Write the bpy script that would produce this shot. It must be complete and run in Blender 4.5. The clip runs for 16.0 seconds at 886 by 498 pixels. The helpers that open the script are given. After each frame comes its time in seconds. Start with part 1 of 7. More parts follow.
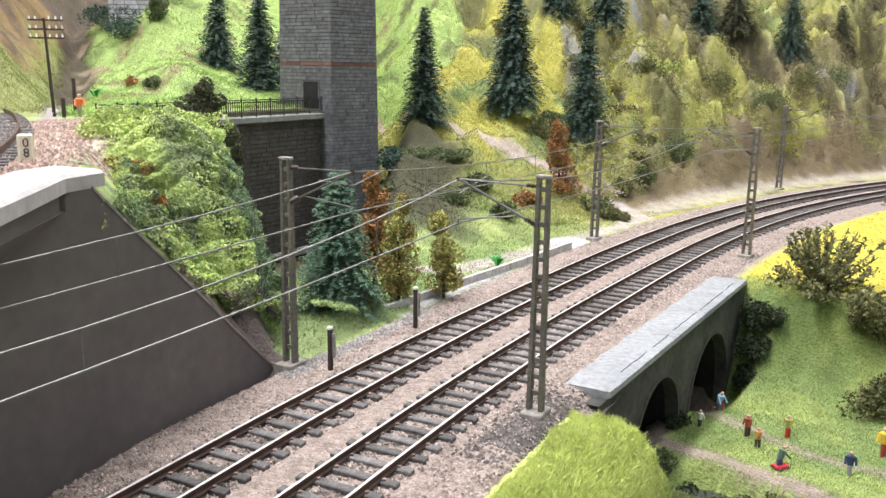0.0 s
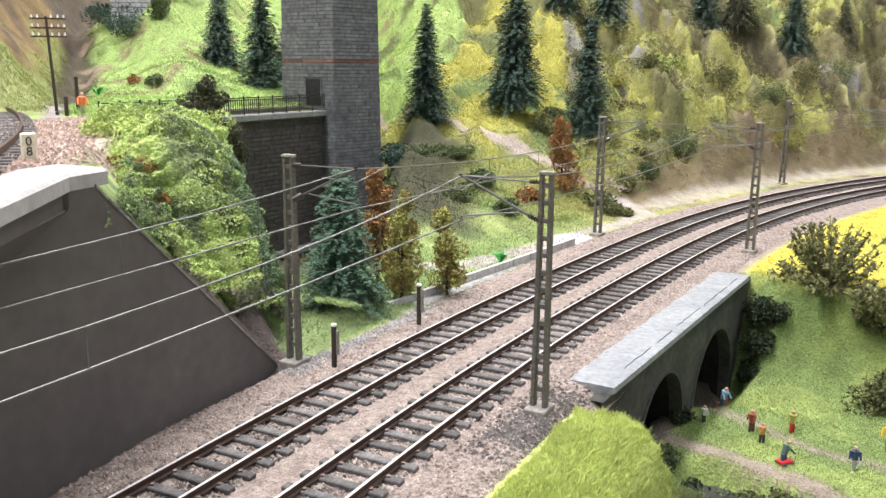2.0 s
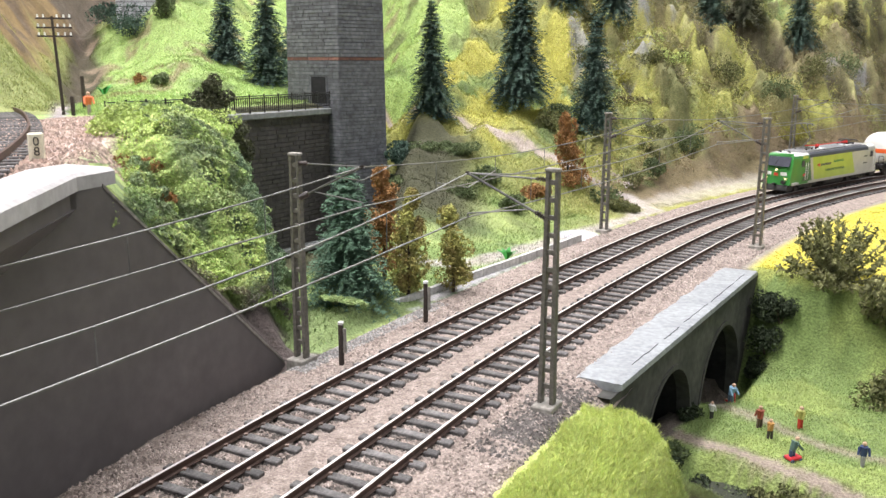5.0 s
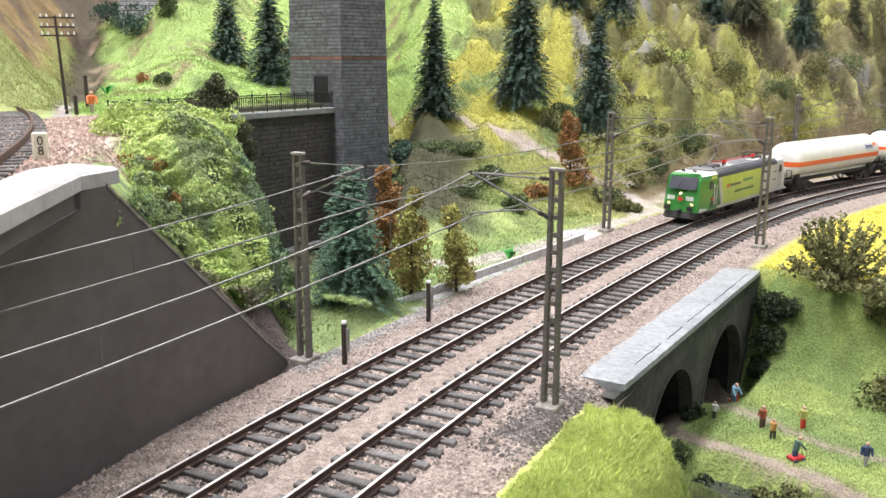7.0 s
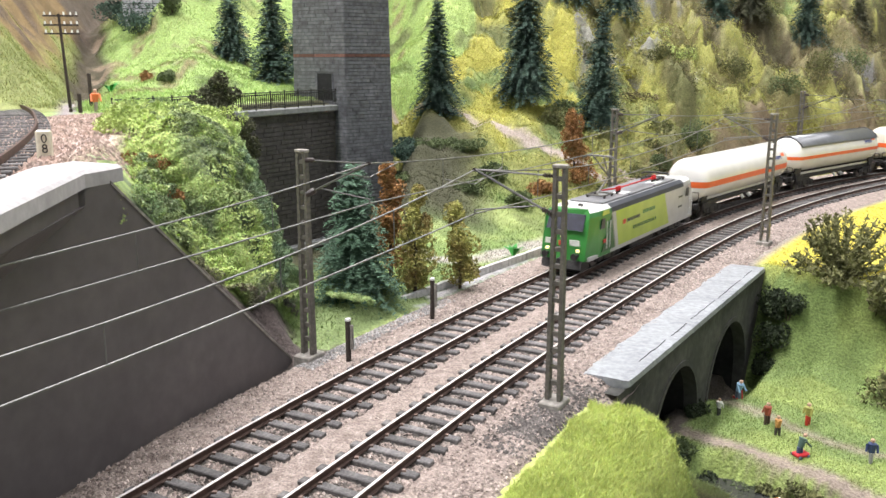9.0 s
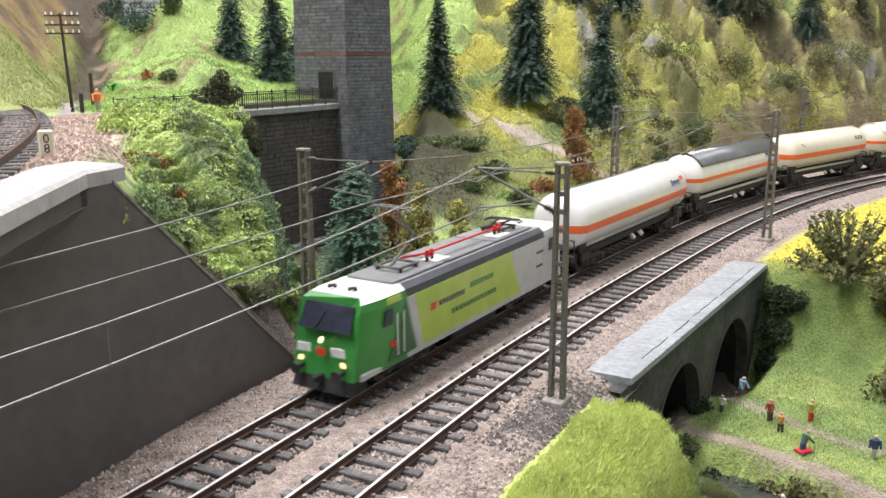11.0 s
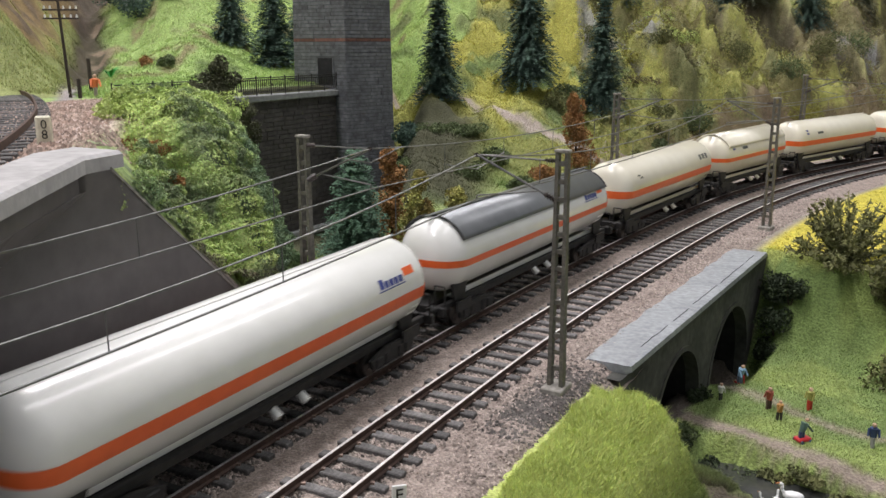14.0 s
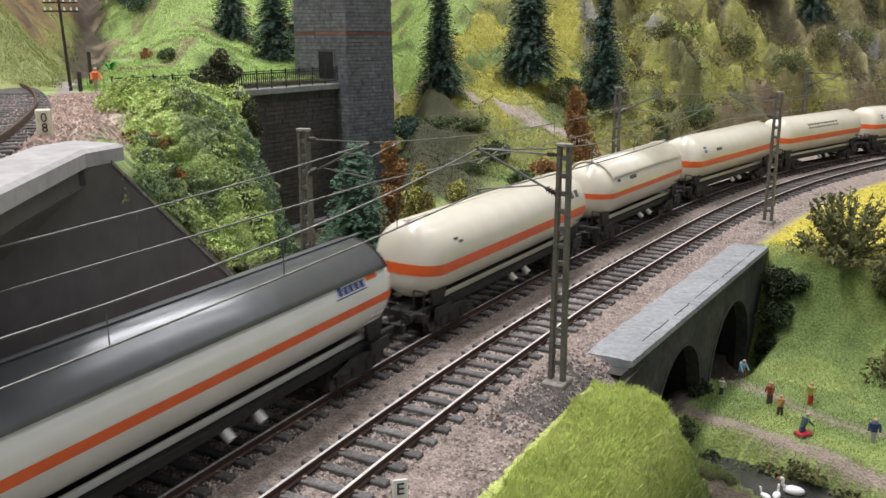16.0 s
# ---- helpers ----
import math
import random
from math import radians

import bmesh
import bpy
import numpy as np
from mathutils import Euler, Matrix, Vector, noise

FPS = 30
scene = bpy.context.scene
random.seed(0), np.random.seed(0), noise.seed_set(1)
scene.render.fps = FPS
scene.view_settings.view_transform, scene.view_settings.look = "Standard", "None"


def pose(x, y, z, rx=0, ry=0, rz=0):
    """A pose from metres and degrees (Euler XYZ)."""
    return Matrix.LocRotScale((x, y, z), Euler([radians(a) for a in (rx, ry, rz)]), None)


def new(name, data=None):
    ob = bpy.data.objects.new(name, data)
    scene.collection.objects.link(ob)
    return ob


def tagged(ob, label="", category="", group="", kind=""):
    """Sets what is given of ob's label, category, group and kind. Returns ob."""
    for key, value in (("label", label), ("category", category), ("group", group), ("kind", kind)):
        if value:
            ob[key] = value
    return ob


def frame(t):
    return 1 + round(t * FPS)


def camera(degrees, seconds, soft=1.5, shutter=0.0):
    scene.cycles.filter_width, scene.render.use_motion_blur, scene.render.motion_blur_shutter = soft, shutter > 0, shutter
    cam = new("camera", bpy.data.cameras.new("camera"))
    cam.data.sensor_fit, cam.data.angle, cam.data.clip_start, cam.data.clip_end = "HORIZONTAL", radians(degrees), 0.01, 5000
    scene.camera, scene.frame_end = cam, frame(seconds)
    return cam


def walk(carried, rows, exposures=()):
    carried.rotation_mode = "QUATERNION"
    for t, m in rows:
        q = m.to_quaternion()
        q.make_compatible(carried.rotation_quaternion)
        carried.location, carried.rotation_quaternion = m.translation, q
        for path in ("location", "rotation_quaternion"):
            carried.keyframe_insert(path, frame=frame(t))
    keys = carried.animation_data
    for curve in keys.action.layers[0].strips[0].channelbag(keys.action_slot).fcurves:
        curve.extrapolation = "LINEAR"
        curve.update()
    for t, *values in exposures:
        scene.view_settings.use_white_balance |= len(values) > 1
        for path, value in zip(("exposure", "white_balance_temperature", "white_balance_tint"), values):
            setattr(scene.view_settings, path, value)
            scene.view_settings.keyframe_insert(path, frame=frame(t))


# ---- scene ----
cam = camera(55.18, 16.0, 1.5, 0.5)

# ---- the camera's way: hand-held, almost still, sinking its gaze a little ----
PATH = [
    (0.0, pose(0.0000, 0.0000, 0.1194, 78.000, -0.785, 0.167)),
    (0.5, pose(-0.0005, -0.0001, 0.1194, 78.076, -0.801, 0.192)),
    (1.0, pose(-0.0004, -0.0001, 0.1194, 78.045, -0.774, 0.276)),
    (1.5, pose(-0.0004, 0.0002, 0.1193, 77.916, -0.672, 0.298)),
    (2.0, pose(-0.0001, 0.0001, 0.1194, 77.769, -0.484, 0.309)),
    (2.5, pose(-0.0000, 0.0002, 0.1193, 77.696, -0.382, 0.333)),
    (3.0, pose(0.0000, 0.0001, 0.1193, 77.652, -0.381, 0.396)),
    (3.5, pose(-0.0003, 0.0002, 0.1195, 77.610, -0.290, 0.423)),
    (4.0, pose(-0.0003, 0.0003, 0.1196, 77.552, -0.201, 0.479)),
    (6.5, pose(-0.0007, 0.0000, 0.1197, 77.567, -0.102, 0.794)),
    (7.0, pose(-0.0009, 0.0001, 0.1198, 77.502, -0.131, 0.764)),
    (7.5, pose(-0.0011, 0.0001, 0.1198, 77.486, -0.223, 0.784)),
    (8.0, pose(-0.0011, 0.0001, 0.1197, 77.463, -0.282, 0.847)),
    (8.5, pose(-0.0011, 0.0002, 0.1197, 77.394, -0.176, 0.938)),
    (9.0, pose(-0.0009, 0.0003, 0.1196, 77.330, 0.030, 0.990)),
    (11.5, pose(-0.0011, 0.0002, 0.1197, 77.148, 0.306, 1.062)),
    (12.0, pose(-0.0013, 0.0004, 0.1198, 77.079, 0.248, 1.101)),
    (12.5, pose(-0.0011, 0.0005, 0.1198, 76.959, 0.266, 1.128)),
    (13.0, pose(-0.0010, 0.0008, 0.1197, 76.748, 0.318, 1.131)),
    (13.5, pose(-0.0011, 0.0009, 0.1199, 76.525, 0.223, 1.101)),
    (14.0, pose(-0.0012, 0.0012, 0.1196, 76.320, 0.153, 1.037)),
    (14.5, pose(-0.0015, 0.0017, 0.1194, 76.197, 0.123, 1.045)),
    (15.0, pose(-0.0014, 0.0018, 0.1193, 76.127, 0.095, 1.105)),
    (15.5, pose(-0.0014, 0.0020, 0.1194, 75.985, 0.046, 1.105)),
    (16.0, pose(-0.0014, 0.0018, 0.1195, 75.912, 0.080, 1.094)),
]
walk(cam, PATH, [
    (0.0, 0.47), (9.0, 0.47), (11.5, 0.20), (12.5, -0.05), (13.0, -0.08), (13.5, -0.24), (14.0, -0.37), (15.0, -0.34), (16.0, -0.28),
])

# ---- light: a bright exhibition hall, lamps high above the layout ----
world = bpy.data.worlds.new("hall_light")
world.use_nodes = True
scene.world = world
wb = world.node_tree.nodes["Background"]
wb.inputs[0].default_value = (0.93, 0.97, 1.0, 1)
wb.inputs[1].default_value = 0.34


def hall_lamp(x, y, z, long, wide, watts):
    """A long strip of ceiling lamps, parallel to the tracks."""
    data = bpy.data.lights.new("hall_lamp", "AREA")
    data.shape, data.size, data.size_y, data.energy = "RECTANGLE", long, wide, watts
    data.color = (1.0, 0.955, 0.965)
    ob = new("hall_lamp", data)
    ob.matrix_world = pose(x, y, z, 0, 0, 60)
    return ob


hall_lamp(-0.26, 0.60, 1.5, 3.0, 0.22, 53)
hall_lamp(0.80, 0.70, 1.8, 3.0, 0.22, 17)
hall_lamp(-1.15, 1.10, 1.8, 3.0, 0.22, 18)


# ---- small helpers ----
def smooth(t):
    t = np.clip(t, 0, 1)
    return t * t * (3 - 2 * t)


def thing(name, m=None, label="", category="", group="", kind=""):
    ob = new(name)
    if m is not None:
        ob.matrix_world = m
    ob.empty_display_size = 0.01
    return tagged(ob, label, category, group, kind)


def finish(name, bm, material, smooth_shade=False):
    me = bpy.data.meshes.new(name)
    bm.to_mesh(me)
    bm.free()
    for m in material if isinstance(material, (list, tuple)) else [material]:
        me.materials.append(m)
    if smooth_shade:
        for p in me.polygons:
            p.use_smooth = True
    return me


def part(name, bm, material, parent=None, label="", smooth_shade=False, kind=""):
    """Links a bmesh as one mesh object under a thing or a part."""
    ob = new(name, finish(name, bm, material, smooth_shade))
    ob.parent = parent
    return tagged(ob, label, kind=kind)


def soup(name, verts, faces, material, parent=None, label="", category="", kind="", smooth_shade=False):
    me = bpy.data.meshes.new(name)
    me.from_pydata([tuple(v) for v in verts], [], [tuple(f) for f in faces])
    me.materials.append(material)
    if smooth_shade:
        me.polygons.foreach_set("use_smooth", [True] * len(me.polygons))
    ob = new(name, me)
    ob.parent = parent
    return tagged(ob, label, category, kind=kind)


def box(bm, x0, y0, z0, x1, y1, z1, bevel=0.0, mat=0, m=None):
    r = bmesh.ops.create_cube(bm, size=1.0)
    vs = r["verts"]
    for v in vs:
        v.co = Vector(((x0 + x1) / 2 + v.co.x * (x1 - x0), (y0 + y1) / 2 + v.co.y * (y1 - y0), (z0 + z1) / 2 + v.co.z * (z1 - z0)))
    if bevel:
        es = list({e for v in vs for e in v.link_edges})
        vs = list({v for v in bmesh.ops.bevel(bm, geom=es, offset=bevel, segments=1, affect="EDGES")["verts"]} | {v for v in vs if v.is_valid})
    if m is not None:
        for v in vs:
            v.co = m @ v.co
    if mat:
        for f in {f for v in vs for f in v.link_faces}:
            f.material_index = mat
    return vs


def rod(bm, a, b, r0, r1=None, n=6, mat=0):
    a, b = Vector(a), Vector(b)
    r1 = r0 if r1 is None else r1
    q = (b - a).to_track_quat("Z", "Y").to_matrix()
    rings = []
    for c, r in ((a, r0), (b, r1)):
        rings.append([bm.verts.new(c + q @ Vector((r * math.cos(2 * math.pi * i / n), r * math.sin(2 * math.pi * i / n), 0))) for i in range(n)])
    fs = [bm.faces.new((rings[0][i], rings[0][(i + 1) % n], rings[1][(i + 1) % n], rings[1][i])) for i in range(n)]
    fs += [bm.faces.new(rings[0][::-1]), bm.faces.new(rings[1])]
    for f in fs:
        f.material_index = mat
    return fs


def prism(bm, outline, y0, y1, mat=0):
    """Extrudes an outline of (x, z) from y0 to y1."""
    a = [bm.verts.new((x, y0, z)) for x, z in outline]
    b = [bm.verts.new((x, y1, z)) for x, z in outline]
    n = len(a)
    fs = [bm.faces.new(a), bm.faces.new(b[::-1])] + [bm.faces.new((a[i], b[i], b[(i + 1) % n], a[(i + 1) % n])) for i in range(n)]
    for f in fs:
        f.material_index = mat
    return a, b


# ---- materials ----
def material(name, c1, c2=None, scale=400.0, rough=0.7, metal=0.0, bump=0.0, c3=None, spread=0.15, random_amount=0.0, attr=False, fine=4.0, island=0.0, coat=0.0):
    """Two colours mixed by coarse noise, darkened and lightened by a finer one; optional relief and piece-to-piece variation."""
    m = bpy.data.materials.new(name)
    m.use_nodes = True
    nt = m.node_tree
    nd, ln = nt.nodes, nt.links
    b = nd["Principled BSDF"]
    b.inputs["Roughness"].default_value = rough
    b.inputs["Metallic"].default_value = metal
    b.inputs["Coat Weight"].default_value = coat
    co = nd.new("ShaderNodeTexCoord")
    n1 = nd.new("ShaderNodeTexNoise")
    n1.inputs["Scale"].default_value, n1.inputs["Detail"].default_value, n1.inputs["Roughness"].default_value = scale, 5, 0.6
    ln.new(co.outputs["Object"], n1.inputs["Vector"])
    n2 = nd.new("ShaderNodeTexNoise")
    n2.inputs["Scale"].default_value, n2.inputs["Detail"].default_value = scale * fine, 3
    ln.new(co.outputs["Object"], n2.inputs["Vector"])
    ramp = nd.new("ShaderNodeValToRGB")
    ramp.color_ramp.elements[0].position, ramp.color_ramp.elements[1].position = 0.35, 0.65
    ramp.color_ramp.elements[0].color = (*c1, 1)
    ramp.color_ramp.elements[1].color = (*(c2 or c1), 1)
    if c3:
        e = ramp.color_ramp.elements.new(0.8)
        e.color = (*c3, 1)
    ln.new(n1.outputs["Fac"], ramp.inputs["Fac"])
    last = ramp.outputs["Color"]
    if attr:
        at = nd.new("ShaderNodeVertexColor")
        at.layer_name = "tint"
        mx = nd.new("ShaderNodeMix")
        mx.data_type, mx.blend_type = "RGBA", "MULTIPLY"
        mx.inputs["Factor"].default_value = 1.0
        ln.new(last, mx.inputs["A"])
        ln.new(at.outputs["Color"], mx.inputs["B"])
        last = mx.outputs["Result"]
    mr = nd.new("ShaderNodeMapRange")
    mr.inputs["From Min"].default_value, mr.inputs["From Max"].default_value = 0.3, 0.7
    mr.inputs["To Min"].default_value, mr.inputs["To Max"].default_value = 1 - spread, 1 + spread
    ln.new(n2.outputs["Fac"], mr.inputs["Value"])
    val = mr.outputs["Result"]
    for amount, node, out in ((random_amount, "ShaderNodeObjectInfo", "Random"), (island, "ShaderNodeNewGeometry", "Random Per Island")):
        if amount:
            oi = nd.new(node)
            m2 = nd.new("ShaderNodeMapRange")
            m2.inputs["To Min"].default_value, m2.inputs["To Max"].default_value = 1 - amount, 1 + amount
            ln.new(oi.outputs[out], m2.inputs["Value"])
            mu = nd.new("ShaderNodeMath")
            mu.operation = "MULTIPLY"
            ln.new(val, mu.inputs[0])
            ln.new(m2.outputs["Result"], mu.inputs[1])
            val = mu.outputs[0]
    hs = nd.new("ShaderNodeHueSaturation")
    ln.new(last, hs.inputs["Color"])
    ln.new(val, hs.inputs["Value"])
    ln.new(hs.outputs["Color"], b.inputs["Base Color"])
    if bump:
        bp = nd.new("ShaderNodeBump")
        bp.inputs["Strength"].default_value = 0.8
        bp.inputs["Distance"].default_value = bump
        ln.new(n2.outputs["Fac"], bp.inputs["Height"])
        ln.new(bp.outputs["Normal"], b.inputs["Normal"])
    return m


M_GROUND = material("turf_and_earth", (0.75, 0.75, 0.72), (1.05, 1.05, 1.05), 90, 0.95, bump=0.0012, attr=True, spread=0.35, fine=9)
M_TURF = material("turf_fibres", (0.9, 0.9, 0.88), (1.1, 1.1, 1.1), 70, 0.95, attr=True, spread=0.08, island=0.16)
M_BALLAST = material("ballast_bed", (0.20, 0.16, 0.14), (0.36, 0.30, 0.265), 250, 0.95, bump=0.0008, spread=0.4, fine=5, c3=(0.48, 0.42, 0.385))
M_STONE = material("ballast_stones", (0.29, 0.238, 0.212), (0.44, 0.375, 0.338), 120, 0.95, spread=0.15, island=0.45)
M_SLEEPER = material("sleeper_wood", (0.075, 0.072, 0.072), (0.15, 0.143, 0.14), 300, 0.85, bump=0.0002, random_amount=0.35, spread=0.25)
M_RAIL_SIDE = material("rusty_rail", (0.06, 0.035, 0.028), (0.10, 0.06, 0.045), 300, 0.7, metal=0.2)
M_RAIL_TOP = material("worn_rail_head", (0.74, 0.72, 0.70), (0.82, 0.80, 0.78), 200, 0.38, metal=0.55)
M_FASTENER = material("rail_fastener", (0.16, 0.10, 0.08), (0.26, 0.19, 0.16), 500, 0.7, island=0.3)
M_MAST = material("mast_grey_paint", (0.10, 0.095, 0.083), (0.15, 0.14, 0.122), 180, 0.55, metal=0.1, spread=0.2)
M_CONCRETE = material("weathered_concrete", (0.20, 0.19, 0.17), (0.33, 0.31, 0.28), 120, 0.9, bump=0.0004, spread=0.2)
M_WALL = material("dark_grey_painted_wall", (0.092, 0.083, 0.085), (0.122, 0.110, 0.110), 22, 0.55, bump=0.0001, spread=0.10, fine=9, c3=(0.16, 0.145, 0.138))
M_CAP = material("pale_concrete_cap", (0.34, 0.33, 0.33), (0.44, 0.43, 0.43), 60, 0.8, bump=0.0002, spread=0.08)
M_SLAB = material("bridge_slab_bitumen", (0.24, 0.255, 0.275), (0.32, 0.34, 0.36), 45, 0.42, bump=0.0003, spread=0.2, c3=(0.38, 0.40, 0.42), fine=8)
M_BRIDGE = material("bridge_concrete", (0.043, 0.044, 0.040), (0.075, 0.075, 0.067), 60, 0.9, bump=0.0003, spread=0.2)
# near black: shade painted into the bridge vaults, also fills the slab joints
M_TUNNEL = material("shade_black", (0.012, 0.012, 0.012), (0.025, 0.025, 0.024), 100, 0.95)
M_MASON = material("grey_ashlar", (0.115, 0.12, 0.133), (0.155, 0.16, 0.177), 60, 0.85, bump=0.0003, random_amount=0.12, spread=0.25)
M_MASON2 = material("grey_ashlar_rows", (0.115, 0.12, 0.133), (0.155, 0.16, 0.177), 60, 0.85, bump=0.0003, island=0.12, spread=0.25)
M_JOINT = material("mortar_joint", (0.048, 0.047, 0.049), (0.065, 0.064, 0.067), 200, 0.95)
M_JOINT2 = material("pale_mortar_joint", (0.080, 0.083, 0.092), (0.10, 0.104, 0.115), 200, 0.95)
M_VIADUCT = material("dark_viaduct_stone", (0.058, 0.053, 0.05), (0.080, 0.074, 0.071), 60, 0.85, bump=0.0003, island=0.09, spread=0.2)
M_RED_BAND = material("red_brick_band", (0.15, 0.075, 0.06), (0.2, 0.10, 0.08), 150, 0.9, random_amount=0.3)
M_DECK = material("deck_edge_concrete", (0.22, 0.23, 0.23), (0.30, 0.31, 0.31), 80, 0.85, spread=0.1)
M_IRON = material("black_iron", (0.015, 0.015, 0.016), (0.03, 0.03, 0.03), 300, 0.5, metal=0.3)
M_WIRE = material("grey_wire", (0.14, 0.14, 0.137), (0.20, 0.20, 0.195), 100, 0.45, metal=0.5)
M_INSUL = material("brown_insulator", (0.03, 0.022, 0.02), (0.06, 0.045, 0.04), 400, 0.35)
M_TRUNK = material("bark", (0.05, 0.035, 0.025), (0.10, 0.075, 0.055), 300, 0.95, bump=0.0004)
M_FIR = material("fir_needles", (0.068, 0.135, 0.085), (0.115, 0.20, 0.13), 60, 0.9, island=0.35, spread=0.2, c3=(0.16, 0.25, 0.17))
M_FIR2 = material("dark_fir_needles", (0.038, 0.075, 0.055), (0.075, 0.125, 0.095), 60, 0.9, island=0.4, spread=0.2, c3=(0.11, 0.165, 0.13))
M_PINE = material("brownish_pine_needles", (0.055, 0.060, 0.034), (0.10, 0.105, 0.055), 60, 0.9, island=0.35)
M_AUTUMN = material("autumn_foliage", (0.24, 0.125, 0.050), (0.38, 0.20, 0.075), 90, 0.9, island=0.25, c3=(0.42, 0.30, 0.10))
M_MIXED = material("turning_foliage", (0.27, 0.20, 0.07), (0.40, 0.42, 0.12), 110, 0.9, island=0.25, c3=(0.48, 0.50, 0.14))
M_OLIVE = material("olive_foliage", (0.085, 0.095, 0.035), (0.17, 0.175, 0.065), 90, 0.9, island=0.3, c3=(0.25, 0.26, 0.10))
M_LIME = material("lime_foliage", (0.36, 0.46, 0.14), (0.52, 0.62, 0.22), 90, 0.9, island=0.2, c3=(0.58, 0.66, 0.26))
M_MOSS = material("moss_foliage", (0.075, 0.105, 0.045), (0.14, 0.18, 0.075), 90, 0.9, island=0.3, c3=(0.21, 0.26, 0.11))
M_FRESH = material("fresh_green_leaves", (0.03, 0.22, 0.03), (0.06, 0.34, 0.06), 200, 0.8, island=0.4)
M_BUSHR = material("pale_olive_twigs", (0.12, 0.125, 0.05), (0.27, 0.27, 0.12), 120, 0.9, island=0.5, c3=(0.27, 0.27, 0.13))


# ---- the line of the rails ----
STEP = 0.005
S = np.arange(-0.6, 3.3, STEP)
BEND = np.interp(S, [0, 0.25, 0.45, 0.65, 0.85, 1.1], [0.065, 0.435, 0.165, 0.785, 0.737, 0.70])
_i0 = int(np.argmin(abs(S)))
HEAD = np.concatenate([[0], np.cumsum((BEND[1:] + BEND[:-1]) / 2 * STEP)])
HEAD = HEAD - HEAD[_i0] + 0.4493
LINE = np.stack([np.concatenate([[0], np.cumsum((f(HEAD)[1:] + f(HEAD)[:-1]) / 2 * STEP)]) for f in (np.sin, np.cos)], 1)
LINE = LINE - LINE[_i0] + np.array([-0.132, 0.12])
SIDE = np.stack([np.cos(HEAD), -np.sin(HEAD)], 1)
GAP = 0.0413      # from track to track
GAUGE = 0.0174    # from rail head to rail head


def at(s, off=0.0, z=0.0):
    """The point beside the first track's line, off metres to its right."""
    x, y = (np.interp(s, S, LINE[:, k] + SIDE[:, k] * off) for k in (0, 1))
    return Vector((float(x), float(y), z))


def head(s):
    return float(np.interp(s, S, HEAD))


def beside(x, y):
    """For arrays of places: how far along the line, and how far to its right."""
    k = slice(_i0 - 90, _i0 + 330, 2)
    L, N, ss = LINE[k], SIDE[k], S[k]
    out_s, out_d = np.empty(x.shape), np.empty(x.shape)
    for i in range(0, x.size, 20000):
        px, py = x.ravel()[i:i + 20000], y.ravel()[i:i + 20000]
        j = ((px[:, None] - L[None, :, 0]) ** 2 + (py[:, None] - L[None, :, 1]) ** 2).argmin(1)
        out_s.ravel()[i:i + 20000] = ss[j]
        out_d.ravel()[i:i + 20000] = (px - L[j, 0]) * N[j, 0] + (py - L[j, 1]) * N[j, 1]
    return out_s, out_d


def fnoise(x, y, scale, seed):
    """Smooth value noise on arrays."""
    rng = np.random.RandomState(seed)
    g = rng.rand(64, 64)
    u, v = np.asarray(x) / scale + 1000, np.asarray(y) / scale + 1000
    iu, iv = np.floor(u).astype(int), np.floor(v).astype(int)
    fu, fv = u - iu, v - iv
    fu, fv = fu * fu * (3 - 2 * fu), fv * fv * (3 - 2 * fv)
    a, b, c, d = g[iu % 64, iv % 64], g[(iu + 1) % 64, iv % 64], g[iu % 64, (iv + 1) % 64], g[(iu + 1) % 64, (iv + 1) % 64]
    return (a * (1 - fu) + b * fu) * (1 - fv) + (c * (1 - fu) + d * fu) * fv


def fbm(x, y, scale, seed, octaves=4):
    return sum(fnoise(x, y, scale / 2 ** k, seed + k) * 0.5 ** k for k in range(octaves)) / (2 - 0.5 ** (octaves - 1))


# ---- the ground ----
WALL0, WALLD = np.array([-0.0707, 0.3395]), np.array([-0.3573, -0.9340])   # foot of the wing wall, its direction
VIA0, VIA1 = np.array([-0.2121, 0.52]), np.array([-0.0981, 0.7116])


def path_gap(x, y, pts):
    """Distance from arrays of places to a bent line."""
    best = np.full(np.shape(x), 9.0)
    for (ax, ay), (bx, by) in zip(pts, pts[1:]):
        t = np.clip(((x - ax) * (bx - ax) + (y - ay) * (by - ay)) / ((bx - ax) ** 2 + (by - ay) ** 2), 0, 1)
        best = np.minimum(best, np.hypot(ax + t * (bx - ax) - x, ay + t * (by - ay) - y))
    return best


